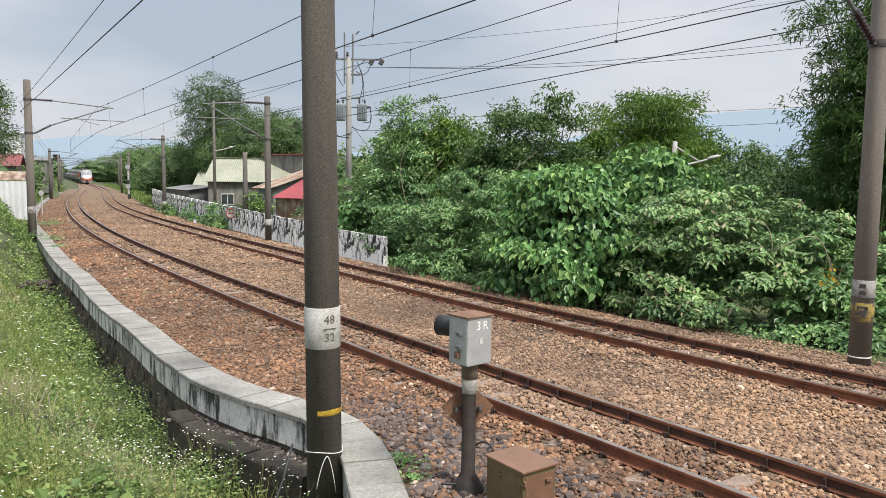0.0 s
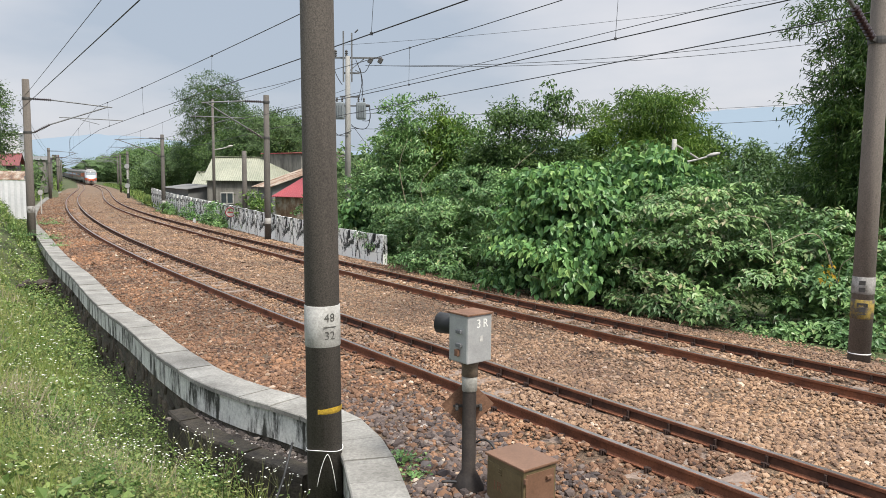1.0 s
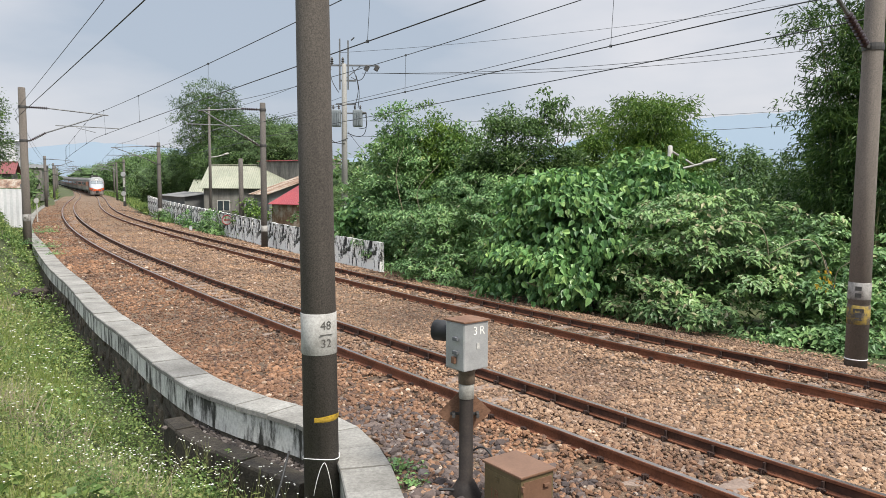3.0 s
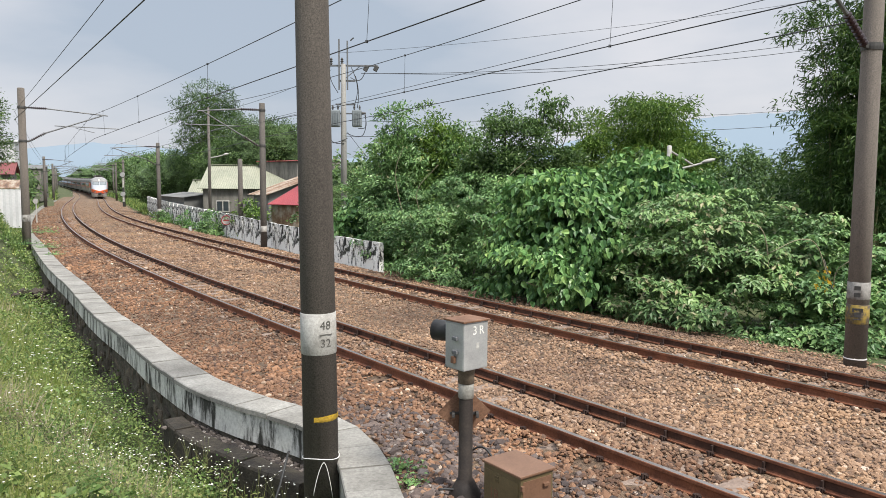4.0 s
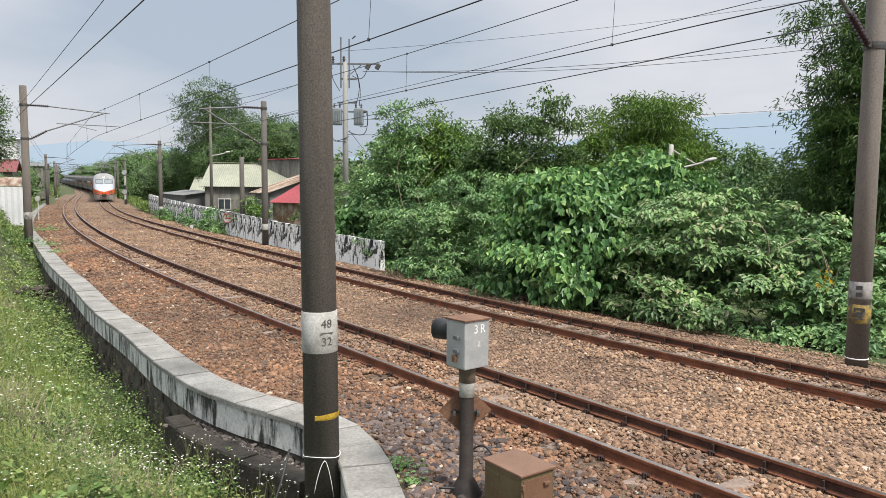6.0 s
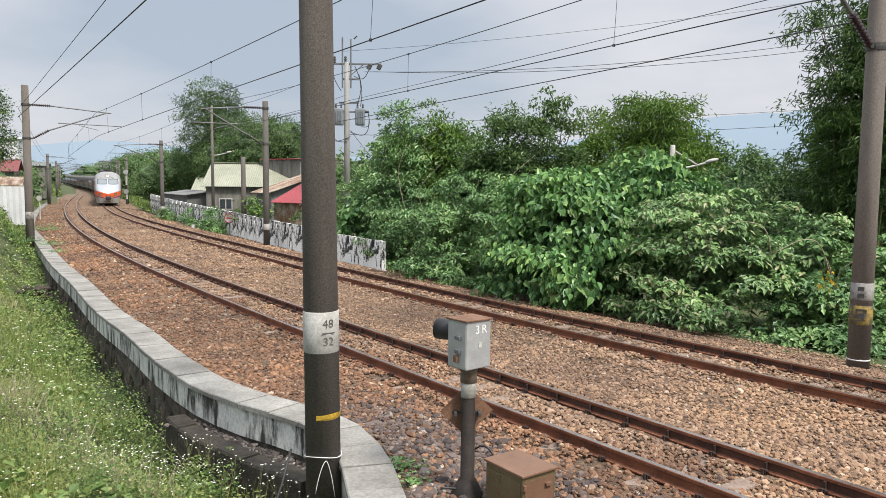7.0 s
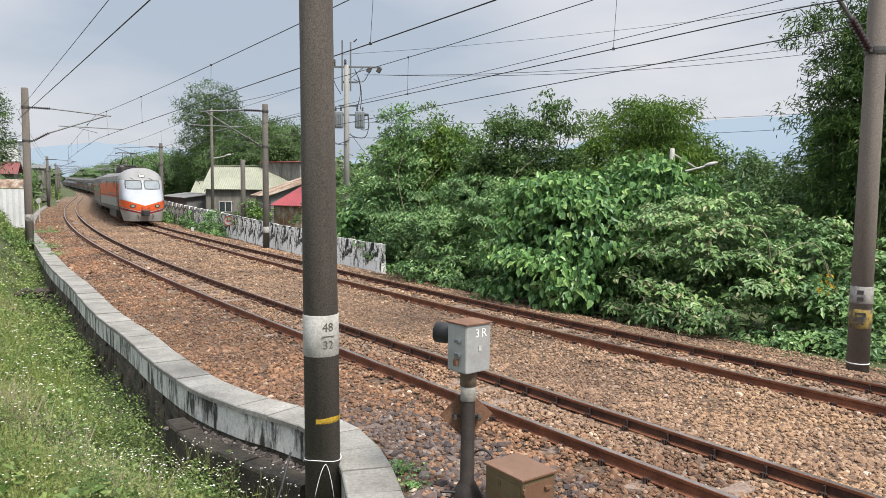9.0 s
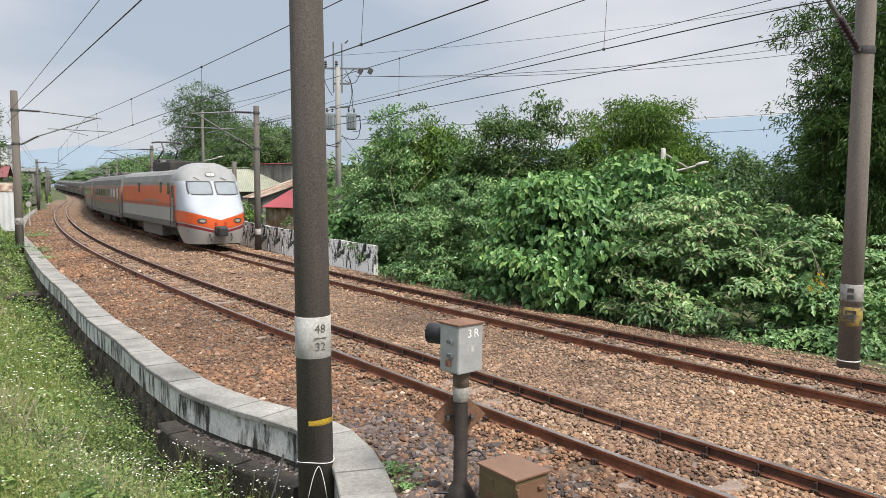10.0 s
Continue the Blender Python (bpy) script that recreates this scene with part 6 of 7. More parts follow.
def build_tree(name, base, blobs, clusters, per, spread, leaf, wid, mat, label, category, droop=0.35, trunk_r=0.09, group="", seed=1, stems=None, style="", lump=0.42, dense=False):
    """A trunk with limbs and a crown of single leaves. blobs in world space."""
    gr = np.random.default_rng(seed)
    tr = thing(name, Matrix.Translation(base), label, category, group)
    bx = Vector(base)
    tops = [Vector(b[:3]) - bx + Vector((0, 0, b[5] * 0.3)) for b in blobs]
    part("trunk", branches_bm((0, 0, -0.3), tops if stems is None else stems, trunk_r), M["bark"], tr)
    P, d, C = crown_points(blobs, clusters, per, spread, gr, lump)
    z0 = base[2] - 0.1
    ok = P[:, 2] > z0
    P, d = P[ok], d[ok]
    n = len(P)
    if style == "palmate":
        # leaflets spread like fingers from one stalk
        up_ = d * 0.55 + np.array([0, 0, 0.8])
        up_ /= np.linalg.norm(up_, axis=1)[:, None]
        e1 = np.cross(up_, np.array([0.3, 0.9, 0.1]))
        e1 /= np.linalg.norm(e1, axis=1)[:, None]
        e2 = np.cross(up_, e1)
        a = gr.uniform(0, 2 * np.pi, n)[:, None]
        D = e1 * np.cos(a) + e2 * np.sin(a) - np.array([0, 0, 1.0]) * droop + gr.normal(size=(n, 3)) * 0.15
        Nn = up_ + gr.normal(size=(n, 3)) * 0.2
    elif style == "hang":
        # leaves hang like shingles and show their faces
        D = d * 0.35 + gr.normal(size=(n, 3)) * 0.35
        D[:, 2] -= 0.62
        Nn = d * np.array([1, 1, 0.5]) + gr.normal(size=(n, 3)) * 0.35
        Nn[:, 2] += 0.75
    else:
        D = d * 0.8 + gr.normal(size=(n, 3)) * 0.6
        D[:, 2] -= droop
        Nn = d * 0.5 + gr.normal(size=(n, 3)) * 0.35
        Nn[:, 2] += 0.9
    L = leaf * gr.uniform(0.55, 1.25, n)
    ob = put("crown", leaf_mesh("crown", P - np.array(base), D, Nn, L, wid, mat, broad=style == "hang"), tr)
    if dense:
        me = heart_mesh([(q[0] - base[0], q[1] - base[1], q[2] - base[2], *q[3:]) for q in blobs], 0.80, 0.2)
        put("crown_core", me, tr, "added dark core that fills the crown")
    return tr


def shrub(base, blobs, clusters, per, spread, leaf, mat, label, seed, name="shrub", wid=0.3, droop=0.35, category="shrub", group="shrubs beyond the tracks", style="", lump=0.5):
    return build_tree(name, base, blobs, clusters, per, spread, leaf, wid, mat, label, category, droop, 0.035, group, seed, None, style, lump)


# broad-leaved thicket right behind the far track
shrub((4.3, 20.6, -0.5), [(3.4, 20.4, 1.6, 1.5, 1.3, 1.3), (4.7, 20.5, 2.25, 1.6, 1.4, 1.25), (5.8, 20.6, 2.35, 1.2, 1.2, 1.15), (2.9, 20.0, 0.5, 1.2, 1.0, 1.0), (4.2, 19.3, 0.5, 1.6, 1.0, 1.1)],
      2100, 10, 0.15, 0.21, M["leaf_big"], "tall broad-leaved bush with bright drooping leaves", 11, wid=0.31, style="hang", lump=0.78)
shrub((6.9, 18.2, -0.5), [(6.2, 18.4, 1.5, 1.6, 1.3, 1.2), (7.6, 18.2, 1.55, 1.6, 1.3, 1.1), (6.6, 17.2, 0.3, 1.7, 1.1, 1.0), (5.4, 17.9, 0.5, 1.3, 1.0, 1.1)],
      3100, 7, 0.05, 0.165, M["leaf_creeper"], "dense tangled green bush covered by creepers", 12, wid=0.24, style="palmate")
shrub((8.9, 17.2, -0.5), [(8.9, 17.3, 0.75, 1.7, 1.2, 1.1), (10.2, 17.5, 0.6, 1.6, 1.2, 1.0), (8.4, 16.2, -0.1, 1.5, 0.9, 0.7), (9.4, 15.4, -0.1, 1.2, 0.9, 0.6)],
      2800, 7, 0.05, 0.17, M["leaf_mid"], "low leafy bush beside the mast", 13, wid=0.25, style="palmate")
shrub((0.8, 24.4, -0.5), [(-0.4, 25.6, 0.8, 1.6, 1.2, 1.2), (1.2, 24.6, 1.0, 1.6, 1.2, 1.4), (2.4, 22.9, 0.5, 1.2, 1.0, 1.0), (0.4, 23.7, 0.1, 1.4, 0.8, 0.7)],
      2700, 7, 0.05, 0.16, M["leaf_mid"], "dense dark green bush at the edge of the ballast", 14, wid=0.22, style="palmate")
shrub((-3.4, 31.3, -0.5), [(-3.4, 31.4, 0.9, 0.9, 0.7, 1.0), (-2.5, 31.0, 0.7, 1.0, 0.7, 0.9), (-3.6, 31.5, 1.6, 0.7, 0.6, 0.6)],
      420, 8, 0.16, 0.24, M["leaf_big"], "bush with large pale green leaves behind the fence end", 15, wid=0.42, style="hang")
shrub((-1.6, 28.6, -0.5), [(-1.6, 28.8, 1.2, 1.5, 1.2, 1.5), (-0.4, 27.6, 1.3, 1.4, 1.1, 1.4), (1.0, 27.4, 1.9, 1.5, 1.2, 1.4), (2.8, 25.6, 1.8, 1.3, 1.2, 1.5)],
      2800, 7, 0.06, 0.165, M["leaf_mid"], "dense green thicket of shrubs", 16, wid=0.20, style="palmate")

# pale bare stems and vines that stand out of the thicket
M["palestem"] = surface("pale_dry_stem", [(0.3, (0.20, 0.17, 0.11)), (0.7, (0.34, 0.30, 0.21))], 3, 20, 0.3, 0.9)
for k, row in enumerate((((8.9, 16.6, 0.1), (8.2, 16.0, 1.5), (7.6, 15.6, 1.78), (6.9, 15.5, 1.5)), ((8.7, 16.2, -0.1), (8.4, 15.7, 1.0), (8.55, 15.4, 1.35)),
                         ((7.6, 17.0, 0.6), (7.2, 16.6, 1.9), (6.4, 16.4, 2.15)), ((-1.4, 27.4, 1.4), (-1.75, 27.0, 3.2), (-1.45, 26.8, 4.3)),
                         ((-0.6, 27.0, 1.2), (-0.95, 26.3, 2.6), (-0.2, 26.1, 3.6)), ((1.6, 26.0, 1.4), (2.1, 25.4, 3.0), (3.0, 25.2, 3.9)),
                         ((3.0, 18.9, -0.5), (2.6, 18.6, 0.2), (2.1, 18.5, 0.45)), ((2.5, 19.0, -0.5), (2.7, 18.5, 0.15), (3.2, 18.3, 0.35)))):
    P_ = smooth_path(row, 0.15)
    st = thing("bare_stem", Matrix.Identity(4), "pale leafless stem arching out of the thicket", "stem", "bare stems in the thicket")
    put("stalk", tube_mesh("stalk", [tuple(q) for q in P_], [0.02 - 0.014 * i / len(P_) for i in range(len(P_))], M["palestem"], 5), st)

# creepers and small bushes along the fence
for k, (sx, sy, sz, sr, sm_) in enumerate(((-15.0, 48.6, 0.2, 0.7, "leaf_mid"), (-16.3, 51.2, 0.0, 0.6, "leaf_mid"), (-19.2, 56.0, 0.0, 0.7, "leaf_big"), (-6.3, 36.4, 1.2, 1.1, "leaf_dark"), (-11.9, 45.4, 1.1, 0.8, "leaf_bamboo"), (-24.0, 64.0, 0.0, 0.8, "leaf_mid"))):
    shrub((sx, sy, -0.5), [(sx, sy, sz, sr, sr * 0.8, sr), (sx + sr * 0.7, sy - sr, sz - 0.3, sr * 0.8, sr * 0.7, sr * 0.7)], 170, 8, 0.12, 0.2, M[sm_], "small bush growing against the old fence", 200 + k, wid=0.28, group="bushes along the fence")

# row of taller trees behind the thicket
trow = "trees behind the thicket"
for k, (tx, ty, zt, rx, mt) in enumerate(((-2.0, 32.5, 5.0, 1.5, "leaf_mid"), (-1.9, 30.6, 6.0, 1.1, "leaf_mid"), (-0.4, 31.4, 6.1, 1.25, "leaf_bamboo"), (0.9, 30.4, 5.4, 1.2, "leaf_mid"), (2.4, 28.6, 6.4, 1.15, "leaf_dark"),
                                  (4.0, 29.6, 5.4, 1.3, "leaf_dark"), (6.3, 32.4, 5.9, 1.1, "leaf_bamboo"), (10.9, 34.6, 5.5, 1.4, "leaf_bamboo"),
                                  (6.6, 26.5, 4.0, 1.8, "leaf_dark"), (9.3, 25.2, 3.3, 1.8, "leaf_mid"))):
    bl = [(tx, ty, zt - 0.9, rx * 0.55, rx * 0.55, 0.9), (tx + 0.4 * rx, ty - 0.2, zt - 2.0, rx * 0.8, rx * 0.8, 1.0), (tx - 0.5 * rx, ty, zt - 2.4, rx * 0.8, rx * 0.8, 1.0), (tx, ty - 0.3, zt - 3.5, rx * 1.15, rx, 1.3)]
    if zt > 5:
        bl.append((tx + 0.2, ty - 0.2, zt - 4.9, rx * 1.1, rx, 1.2))
    build_tree("tree", (tx, ty, -0.6), bl, 1650, 9, 0.15, 0.18 if mt != "leaf_bamboo" else 0.22, 0.22 if mt != "leaf_bamboo" else 0.15, M[mt], "young leafy tree with an uneven crown in the thicket", "tree",
               0.35, 0.07, trow, 30 + k)
# a bare-stemmed branch with drooping leaf tufts
build_tree("tree", (3.4, 29.2, -0.6), [(4.0, 29.0, 6.2, 0.45, 0.4, 0.25), (4.6, 29.0, 5.9, 0.5, 0.4, 0.3), (5.0, 29.0, 5.4, 0.35, 0.35, 0.35), (3.6, 29.0, 5.6, 0.35, 0.35, 0.25)], 90, 9, 0.13, 0.22, 0.2, M["leaf_dark"],
           "slender tree with loose drooping leaf tufts", "tree", 0.8, 0.05, trow, 51)

# darker round trees and the tall bamboo
for k, (tx, ty, zt, r) in enumerate(((13.2, 39.0, 5.1, 2.0), (16.0, 40.0, 4.8, 2.2), (18.6, 41.0, 4.4, 2.0), (20.5, 38.0, 4.9, 2.0), (14.6, 36.5, 3.6, 2.0), (11.8, 30.5, 3.0, 1.8), (12.6, 26.5, 2.6, 1.8))):
    build_tree("tree", (tx, ty, -0.6), [(tx, ty, zt - r * 0.8, r, r, r * 0.8), (tx - r * 0.6, ty - 0.4, zt - r * 1.6, r * 0.9, r * 0.8, r * 0.8), (tx + r * 0.6, ty - 0.3, zt - r * 1.7, r * 0.9, r * 0.8, r * 0.8)],
               1300, 9, 0.2, 0.25, 0.25, M["leaf_dark"], "round dark green mango-like tree in the distance", "tree", 0.4, 0.08, trow, 60 + k)


def build_bamboo(x, y, z0, culms, height, spread, leaf, seed, label, mat="leaf_bamboo", clusters=46, lean=1.0, group="bamboo clumps"):
    gr = np.random.default_rng(seed)
    th = thing("bamboo", Matrix.Translation((x, y, z0)), label, "bamboo", group)
    B = []
    for c in range(culms):
        a = gr.uniform(0, 2 * math.pi)
        out = gr.uniform(0.2, 1.0) * spread * lean
        h = height * gr.uniform(0.7, 1.0)
        b = Vector((gr.normal() * spread * 0.3, gr.normal() * spread * 0.3, 0))
        pts = []
        for i in range(1, 9):
            t = i / 8
            p = b + Vector((math.cos(a) * out * t ** 2.2, math.sin(a) * out * t ** 2.2, h * (t - 0.12 * t ** 3)))
            pts.append(p)
        put("culm", tube_mesh("culm", [b] + pts, [0.046 - 0.0048 * i for i in range(9)], M["culm"], 6), th)
        for i in range(2, 8, 2 if height < 12 else 1):
            q = pts[i]
            w_ = spread * (0.34 + 0.22 * math.sin(math.pi * i / 8)) * gr.uniform(0.8, 1.2)
            B.append((q.x, q.y, q.z, w_, w_, height * 0.075))
    P, d, _ = crown_points(B, clusters * culms, 9, leaf * 0.75, gr, leaf * 2.6)
    ok = P[:, 2] > 0
    P, d = P[ok], d[ok]
    n = len(P)
    D = d * 0.7 + gr.normal(size=(n, 3)) * 0.5
    D[:, 2] -= 0.55
    Nn = d * 0.5 + gr.normal(size=(n, 3)) * 0.4
    Nn[:, 2] += 0.8
    put("crown", leaf_mesh("crown", P, D, Nn, leaf * gr.uniform(0.6, 1.25, n), 0.105, M[mat]), th)


M["culm"] = surface("bamboo_culm", [(0.3, (0.074, 0.089, 0.030)), (0.7, (0.148, 0.148, 0.059))], 3, 12, 0.3, 0.6)
blab = "tall feathery bamboo clump with drooping fine leaves"
build_bamboo(12.45, 21.8, -0.6, 17, 10.4, 1.25, 0.20, 71, blab, "leaf_dark2", 200)
build_bamboo(13.5, 22.2, -0.6, 16, 12.4, 1.3, 0.21, 76, blab, "leaf_dark2", 130)
build_bamboo(14.4, 22.8, -0.6, 20, 11.0, 1.9, 0.24, 72, blab, "leaf_dark2", 70)
build_bamboo(15.9, 21.5, -0.6, 14, 10.5, 1.9, 0.24, 73, blab, "leaf_dark2", 60)
build_bamboo(14.6, 26.5, -0.6, 12, 8.0, 1.7, 0.24, 74, blab, "leaf_dark2", 100)
build_bamboo(-25.3, 82.0, -0.3, 20, 15.0, 2.9, 0.31, 75, blab, "leaf_dark", 170)
build_bamboo(8.9, 33.5, -0.6, 18, 8.6, 2.0, 0.25, 77, blab, "leaf_bamboo", 160)

# far woods


def woods(name, blobs, clusters, per, spread, leaf, label, seed, mat="leaf_far"):
    gr = np.random.default_rng(seed)
    P, d, C = crown_points(blobs, clusters, per, spread, gr, 1.2)
    n = len(P)
    D = d * 0.6 + gr.normal(size=(n, 3)) * 0.7
    D[:, 2] -= 0.25
    Nn = d * 0.5 + gr.normal(size=(n, 3)) * 0.4
    Nn[:, 2] += 0.8
    tagged(put(name, leaf_mesh(name, P, D, Nn, leaf * gr.uniform(0.6, 1.2, n), 0.32, M[mat])), label, "woods", kind="stuff")
    # the same added dark core under the wood's leaves
    tagged(put("crown_core", heart_mesh(blobs, 0.93, -1.0)), label, "woods", kind="stuff")


build_tree("tree", (-16.5, 66.0, -0.4), [(-17.0, 66, 6.0, 3.0, 2.5, 2.6), (-15.0, 67, 6.5, 2.6, 2.4, 2.4), (-19.5, 66, 4.6, 2.4, 2.2, 2.2), (-13.0, 67, 5.2, 2.2, 2.2, 2.4)], 3000, 9, 0.30, 0.20, 0.24, M["leaf_dark"],
           "broad dark green tree behind the houses", "tree", 0.3, 0.2, "trees behind the houses", 81, dense=True)
build_tree("tree", (-29.0, 84.0, -0.4), [(-30, 84, 3.8, 3.0, 2.5, 2.8), (-27, 85, 5.2, 2.8, 2.4, 2.8), (-33, 84, 3.0, 2.4, 2.2, 2.2), (-23, 83, 5.0, 3.0, 2.2, 3.0)], 3200, 9, 0.35, 0.22, 0.24, M["leaf_dark"],
           "broad dark green tree behind the houses", "tree", 0.3, 0.2, "trees behind the houses", 82, dense=True)
woods("far_woods", [(-56, 150, 4.0, 8, 6, 4.2), (-63, 165, 5.0, 8, 6, 4.5), (-52, 140, 3.2, 7, 6, 4.0), (-45, 125, 2.5, 5, 5, 3.5), (-40, 112, 1.8, 4, 4, 3.0), (-73, 190, 5.0, 9, 6, 5.0), (-112, 262, 6, 10, 6, 6), (-96, 235, 6, 9, 6, 6), (-52, 138, 1.0, 8, 4, 2.4), (-36, 100, 1.2, 3.0, 3.0, 2.2)],
      7600, 9, 0.6, 0.42, "hazy green trees beside the distant track", 83)
woods("far_woods", [(-56.0, 97, 2.6, 2.4, 3, 2.4), (-66, 112, 2.6, 3, 4, 2.4), (-78, 128, 3.2, 4, 4, 3.4), (-95, 152, 3.6, 6, 5, 4), (-114, 185, 4, 7, 6, 5), (-150, 260, 5, 16, 6, 5), (-125, 290, 5, 22, 8, 6), (-47.5, 80, 2.2, 2.4, 2.4, 2.2), (-42.5, 70.5, 1.6, 2.0, 2.0, 1.8), (-34.0, 54.5, 1.6, 2.2, 1.6, 1.5), (-36.5, 58, 2.2, 2.4, 1.8, 1.6), (-39, 62, 2.0, 2.4, 2, 1.7)],
      4200, 9, 0.5, 0.32, "mixed green trees among the far houses", 84)
build_tree("tree", (-25.5, 41.0, 0.3), [(-26.0, 41, 6.0, 1.7, 1.7, 2.0), (-26.4, 41, 7.4, 1.2, 1.2, 1.3), (-25.7, 41, 4.6, 1.2, 1.2, 1.3)], 1500, 9, 0.22, 0.17, 0.22, M["leaf_dark"],
           "leafy tree standing by the white house", "tree", 0.5, 0.15, "trees by the houses", 85)
woods("back_woods", [(x, 58 + 4 * math.sin(x), 1.5, 5, 3, 2.6 + math.sin(x * 1.7)) for x in range(-6, 60, 7)], 2200, 9, 0.5, 0.5, "dark green growth behind the thicket", 86, "leaf_dark")


# weeds on the bank: grass, broad leaves, flowers
def bank_points(n, r0, r1, wmin, power, gr):
    """Random places on the camera's side of the wall, thinning out with distance."""
    r = r0 * (r1 / r0) ** (gr.random(n) ** power)
    a = gr.uniform(-0.66, 0.10, n)
    x, y = r * np.sin(a), r * np.cos(a)
    w = wall_side(x, y)
    ok = (w > wmin) & (w < 30)
    return x[ok], y[ok], w[ok], r[ok]


def mounds(name, x, y, z, rad, hgt, per, leaf, wid, mat, label, gr, droop=0.25):
    """Bushy little plants: leaves over a dome, bare gaps between the plants."""
    n = len(x) * per
    u = gr.normal(size=(n, 3))
    u[:, 2] = abs(u[:, 2]) * 0.9 - 0.1
    u /= np.linalg.norm(u, axis=1)[:, None]
    R, H = np.repeat(rad, per), np.repeat(hgt, per)
    depth = 1 - 0.45 * gr.random(n) ** 2
    C = np.repeat(np.stack([x, y, z], 1), per, 0)
    P = C + np.stack([u[:, 0] * R * depth, u[:, 1] * R * depth, np.clip(u[:, 2], 0, 1) * H * depth + 0.25 * H * gr.random(n)], 1)
    D = u * np.array([1, 1, 0.4]) + gr.normal(size=(n, 3)) * 0.5
    D[:, 2] -= droop
    Nn = u * 0.6 + gr.normal(size=(n, 3)) * 0.35
    Nn[:, 2] += 0.8
    L = np.repeat(leaf, per) * gr.uniform(0.6, 1.3, n)
    tagged(put(name, leaf_mesh(name, P, D, Nn, L, wid, M[mat])), label, "weeds", kind="stuff")


def field(x, y, f, k):
    return np.array([noise.noise(Vector((a * f, b * f, k))) for a, b in zip(x, y)])


def build_weeds():
    gr = np.random.default_rng(91)
    # leafy weeds, plant by plant: dark and lush along the wall, pale on the bank
    x, y, w, r = bank_points(7400, 4.4, 60, 0.30, 0.80, gr)
    ok = np.hypot(x + 1.95, y - 8.1) > 0.85
    x, y, w, r = x[ok], y[ok], w[ok], r[ok]
    z = ground_height(x, y)
    lush = w + 1.5 * field(x, y, 0.5, 9) + 0.45 * gr.normal(size=len(x)) < 1.75
    big = np.clip(r / 13, 1, 2.1)
    hgt = (0.22 + 0.22 * gr.random(len(x)) + 0.22 * field(x, y, 0.9, 4)).clip(0.1, 0.6) * (1 + 0.45 * np.exp(-((w - 0.55) / 0.5) ** 2))
    for pick, nm, mat, lab, hs, rad, leaf, wid in ((lush, "lush_weeds", "weed_lush", "fresh dark green leafy weeds along the wall foot", 1.15, 0.19, 0.047, 0.36),
                                                  (~lush, "weeds", "weed", "pale green leafy weeds covering the bank", 1.0, 0.17, 0.040, 0.33)):
        k = pick
        mounds(nm, x[k], y[k], z[k], rad * gr.uniform(0.6, 1.35, k.sum()) * np.sqrt(big[k]), hgt[k] * hs, 44, leaf * big[k], wid, mat, lab, gr)
    # coarse broad leaves here and there
    x, y, w, r = bank_points(300, 4.6, 16, 0.9, 0.9, gr)
    ok = field(x, y, 0.6, 33) > 0.12
    x, y, r = x[ok], y[ok], r[ok]
    mounds("broad_weeds", x, y, ground_height(x, y), gr.uniform(0.12, 0.25, len(x)), gr.uniform(0.3, 0.5, len(x)), 14, np.full(len(x), 0.12), 0.42, "weed_lush", "coarse broad-leaved weeds on the bank", gr, 0.4)
    # grass blades in tufts
    for nm, cnt, mat, lab, hmin, hmax, lo in (("grass", 110000, "grass", "long green grass growing on the bank", 0.25, 0.55, -0.12), ("dry_grass", 60000, "straw", "pale dry grass stalks on the bank", 0.3, 0.66, 0.16)):
        x, y, w, r = bank_points(cnt, 4.6, 62, 0.95 if nm == "grass" else 1.5, 0.9, gr)
        ok = field(x, y, 0.35, 2 if nm == "grass" else 12) + 0.5 * field(x, y, 2.2, 6) > lo
        x, y, w, r = x[ok], y[ok], w[ok], r[ok]
        z = ground_height(x, y)
        n = len(x)
        P = np.stack([x, y, z], 1)
        D = gr.normal(size=(n, 3)) * 0.5 + np.stack([field(x, y, 1.3, 40), field(x, y, 1.3, 41), np.zeros(n)], 1) * 1.2
        D[:, 2] = 1.0
        Nn = gr.normal(size=(n, 3)) * 0.5; Nn[:, 2] = 1.2
        L = gr.uniform(hmin, hmax, n) * np.clip(w / 1.2, 0.4, 1)
        tagged(put(nm, leaf_mesh(nm, P, D, Nn, L, 0.0062 * np.clip(r / 6, 1, 3.0)[:, None], M[mat], 0.0)), lab, "grass", kind="stuff")
    # white flowers
    x, y, w, r = bank_points(7600, 4.4, 40, 0.5, 0.8, gr)
    z = ground_height(x, y)
    ok = field(x, y, 0.8, 21) + 0.4 * field(x, y, 3.0, 22) > 0.0
    x, y, z, r = x[ok], y[ok], z[ok], r[ok]
    per = 6
    n = len(x) * per
    P = np.repeat(np.stack([x, y, z + gr.uniform(0.35, 0.66, len(x))], 1), per, 0)
    ang = np.tile(np.arange(per) * 2 * np.pi / per, len(x)) + np.repeat(gr.random(len(x)) * 6, per)
    D = np.stack([np.cos(ang), np.sin(ang), np.full(n, 0.25)], 1)
    Nn = np.tile(np.array([0, 0, 1.0]), (n, 1)) + gr.normal(size=(n, 3)) * 0.5
    L = np.repeat(gr.uniform(0.006, 0.016, len(x)) * np.clip(r / 9, 1, 2.2), per)
    tagged(put("flowers", leaf_mesh("flowers", P, D, Nn, L, 0.45, M["flower"])), "small white daisy-like flowers among the weeds", "flowers", kind="stuff")
    # rough grass of the far verges, on both sides of the line
    m = 15000
    s = 24 + 190 * gr.random(m) ** 1.5
    o = np.where(gr.random(m) < 0.5, -3.5 - 2.3 * gr.random(m), 7.7 + 7.0 * gr.random(m) ** 1.3)
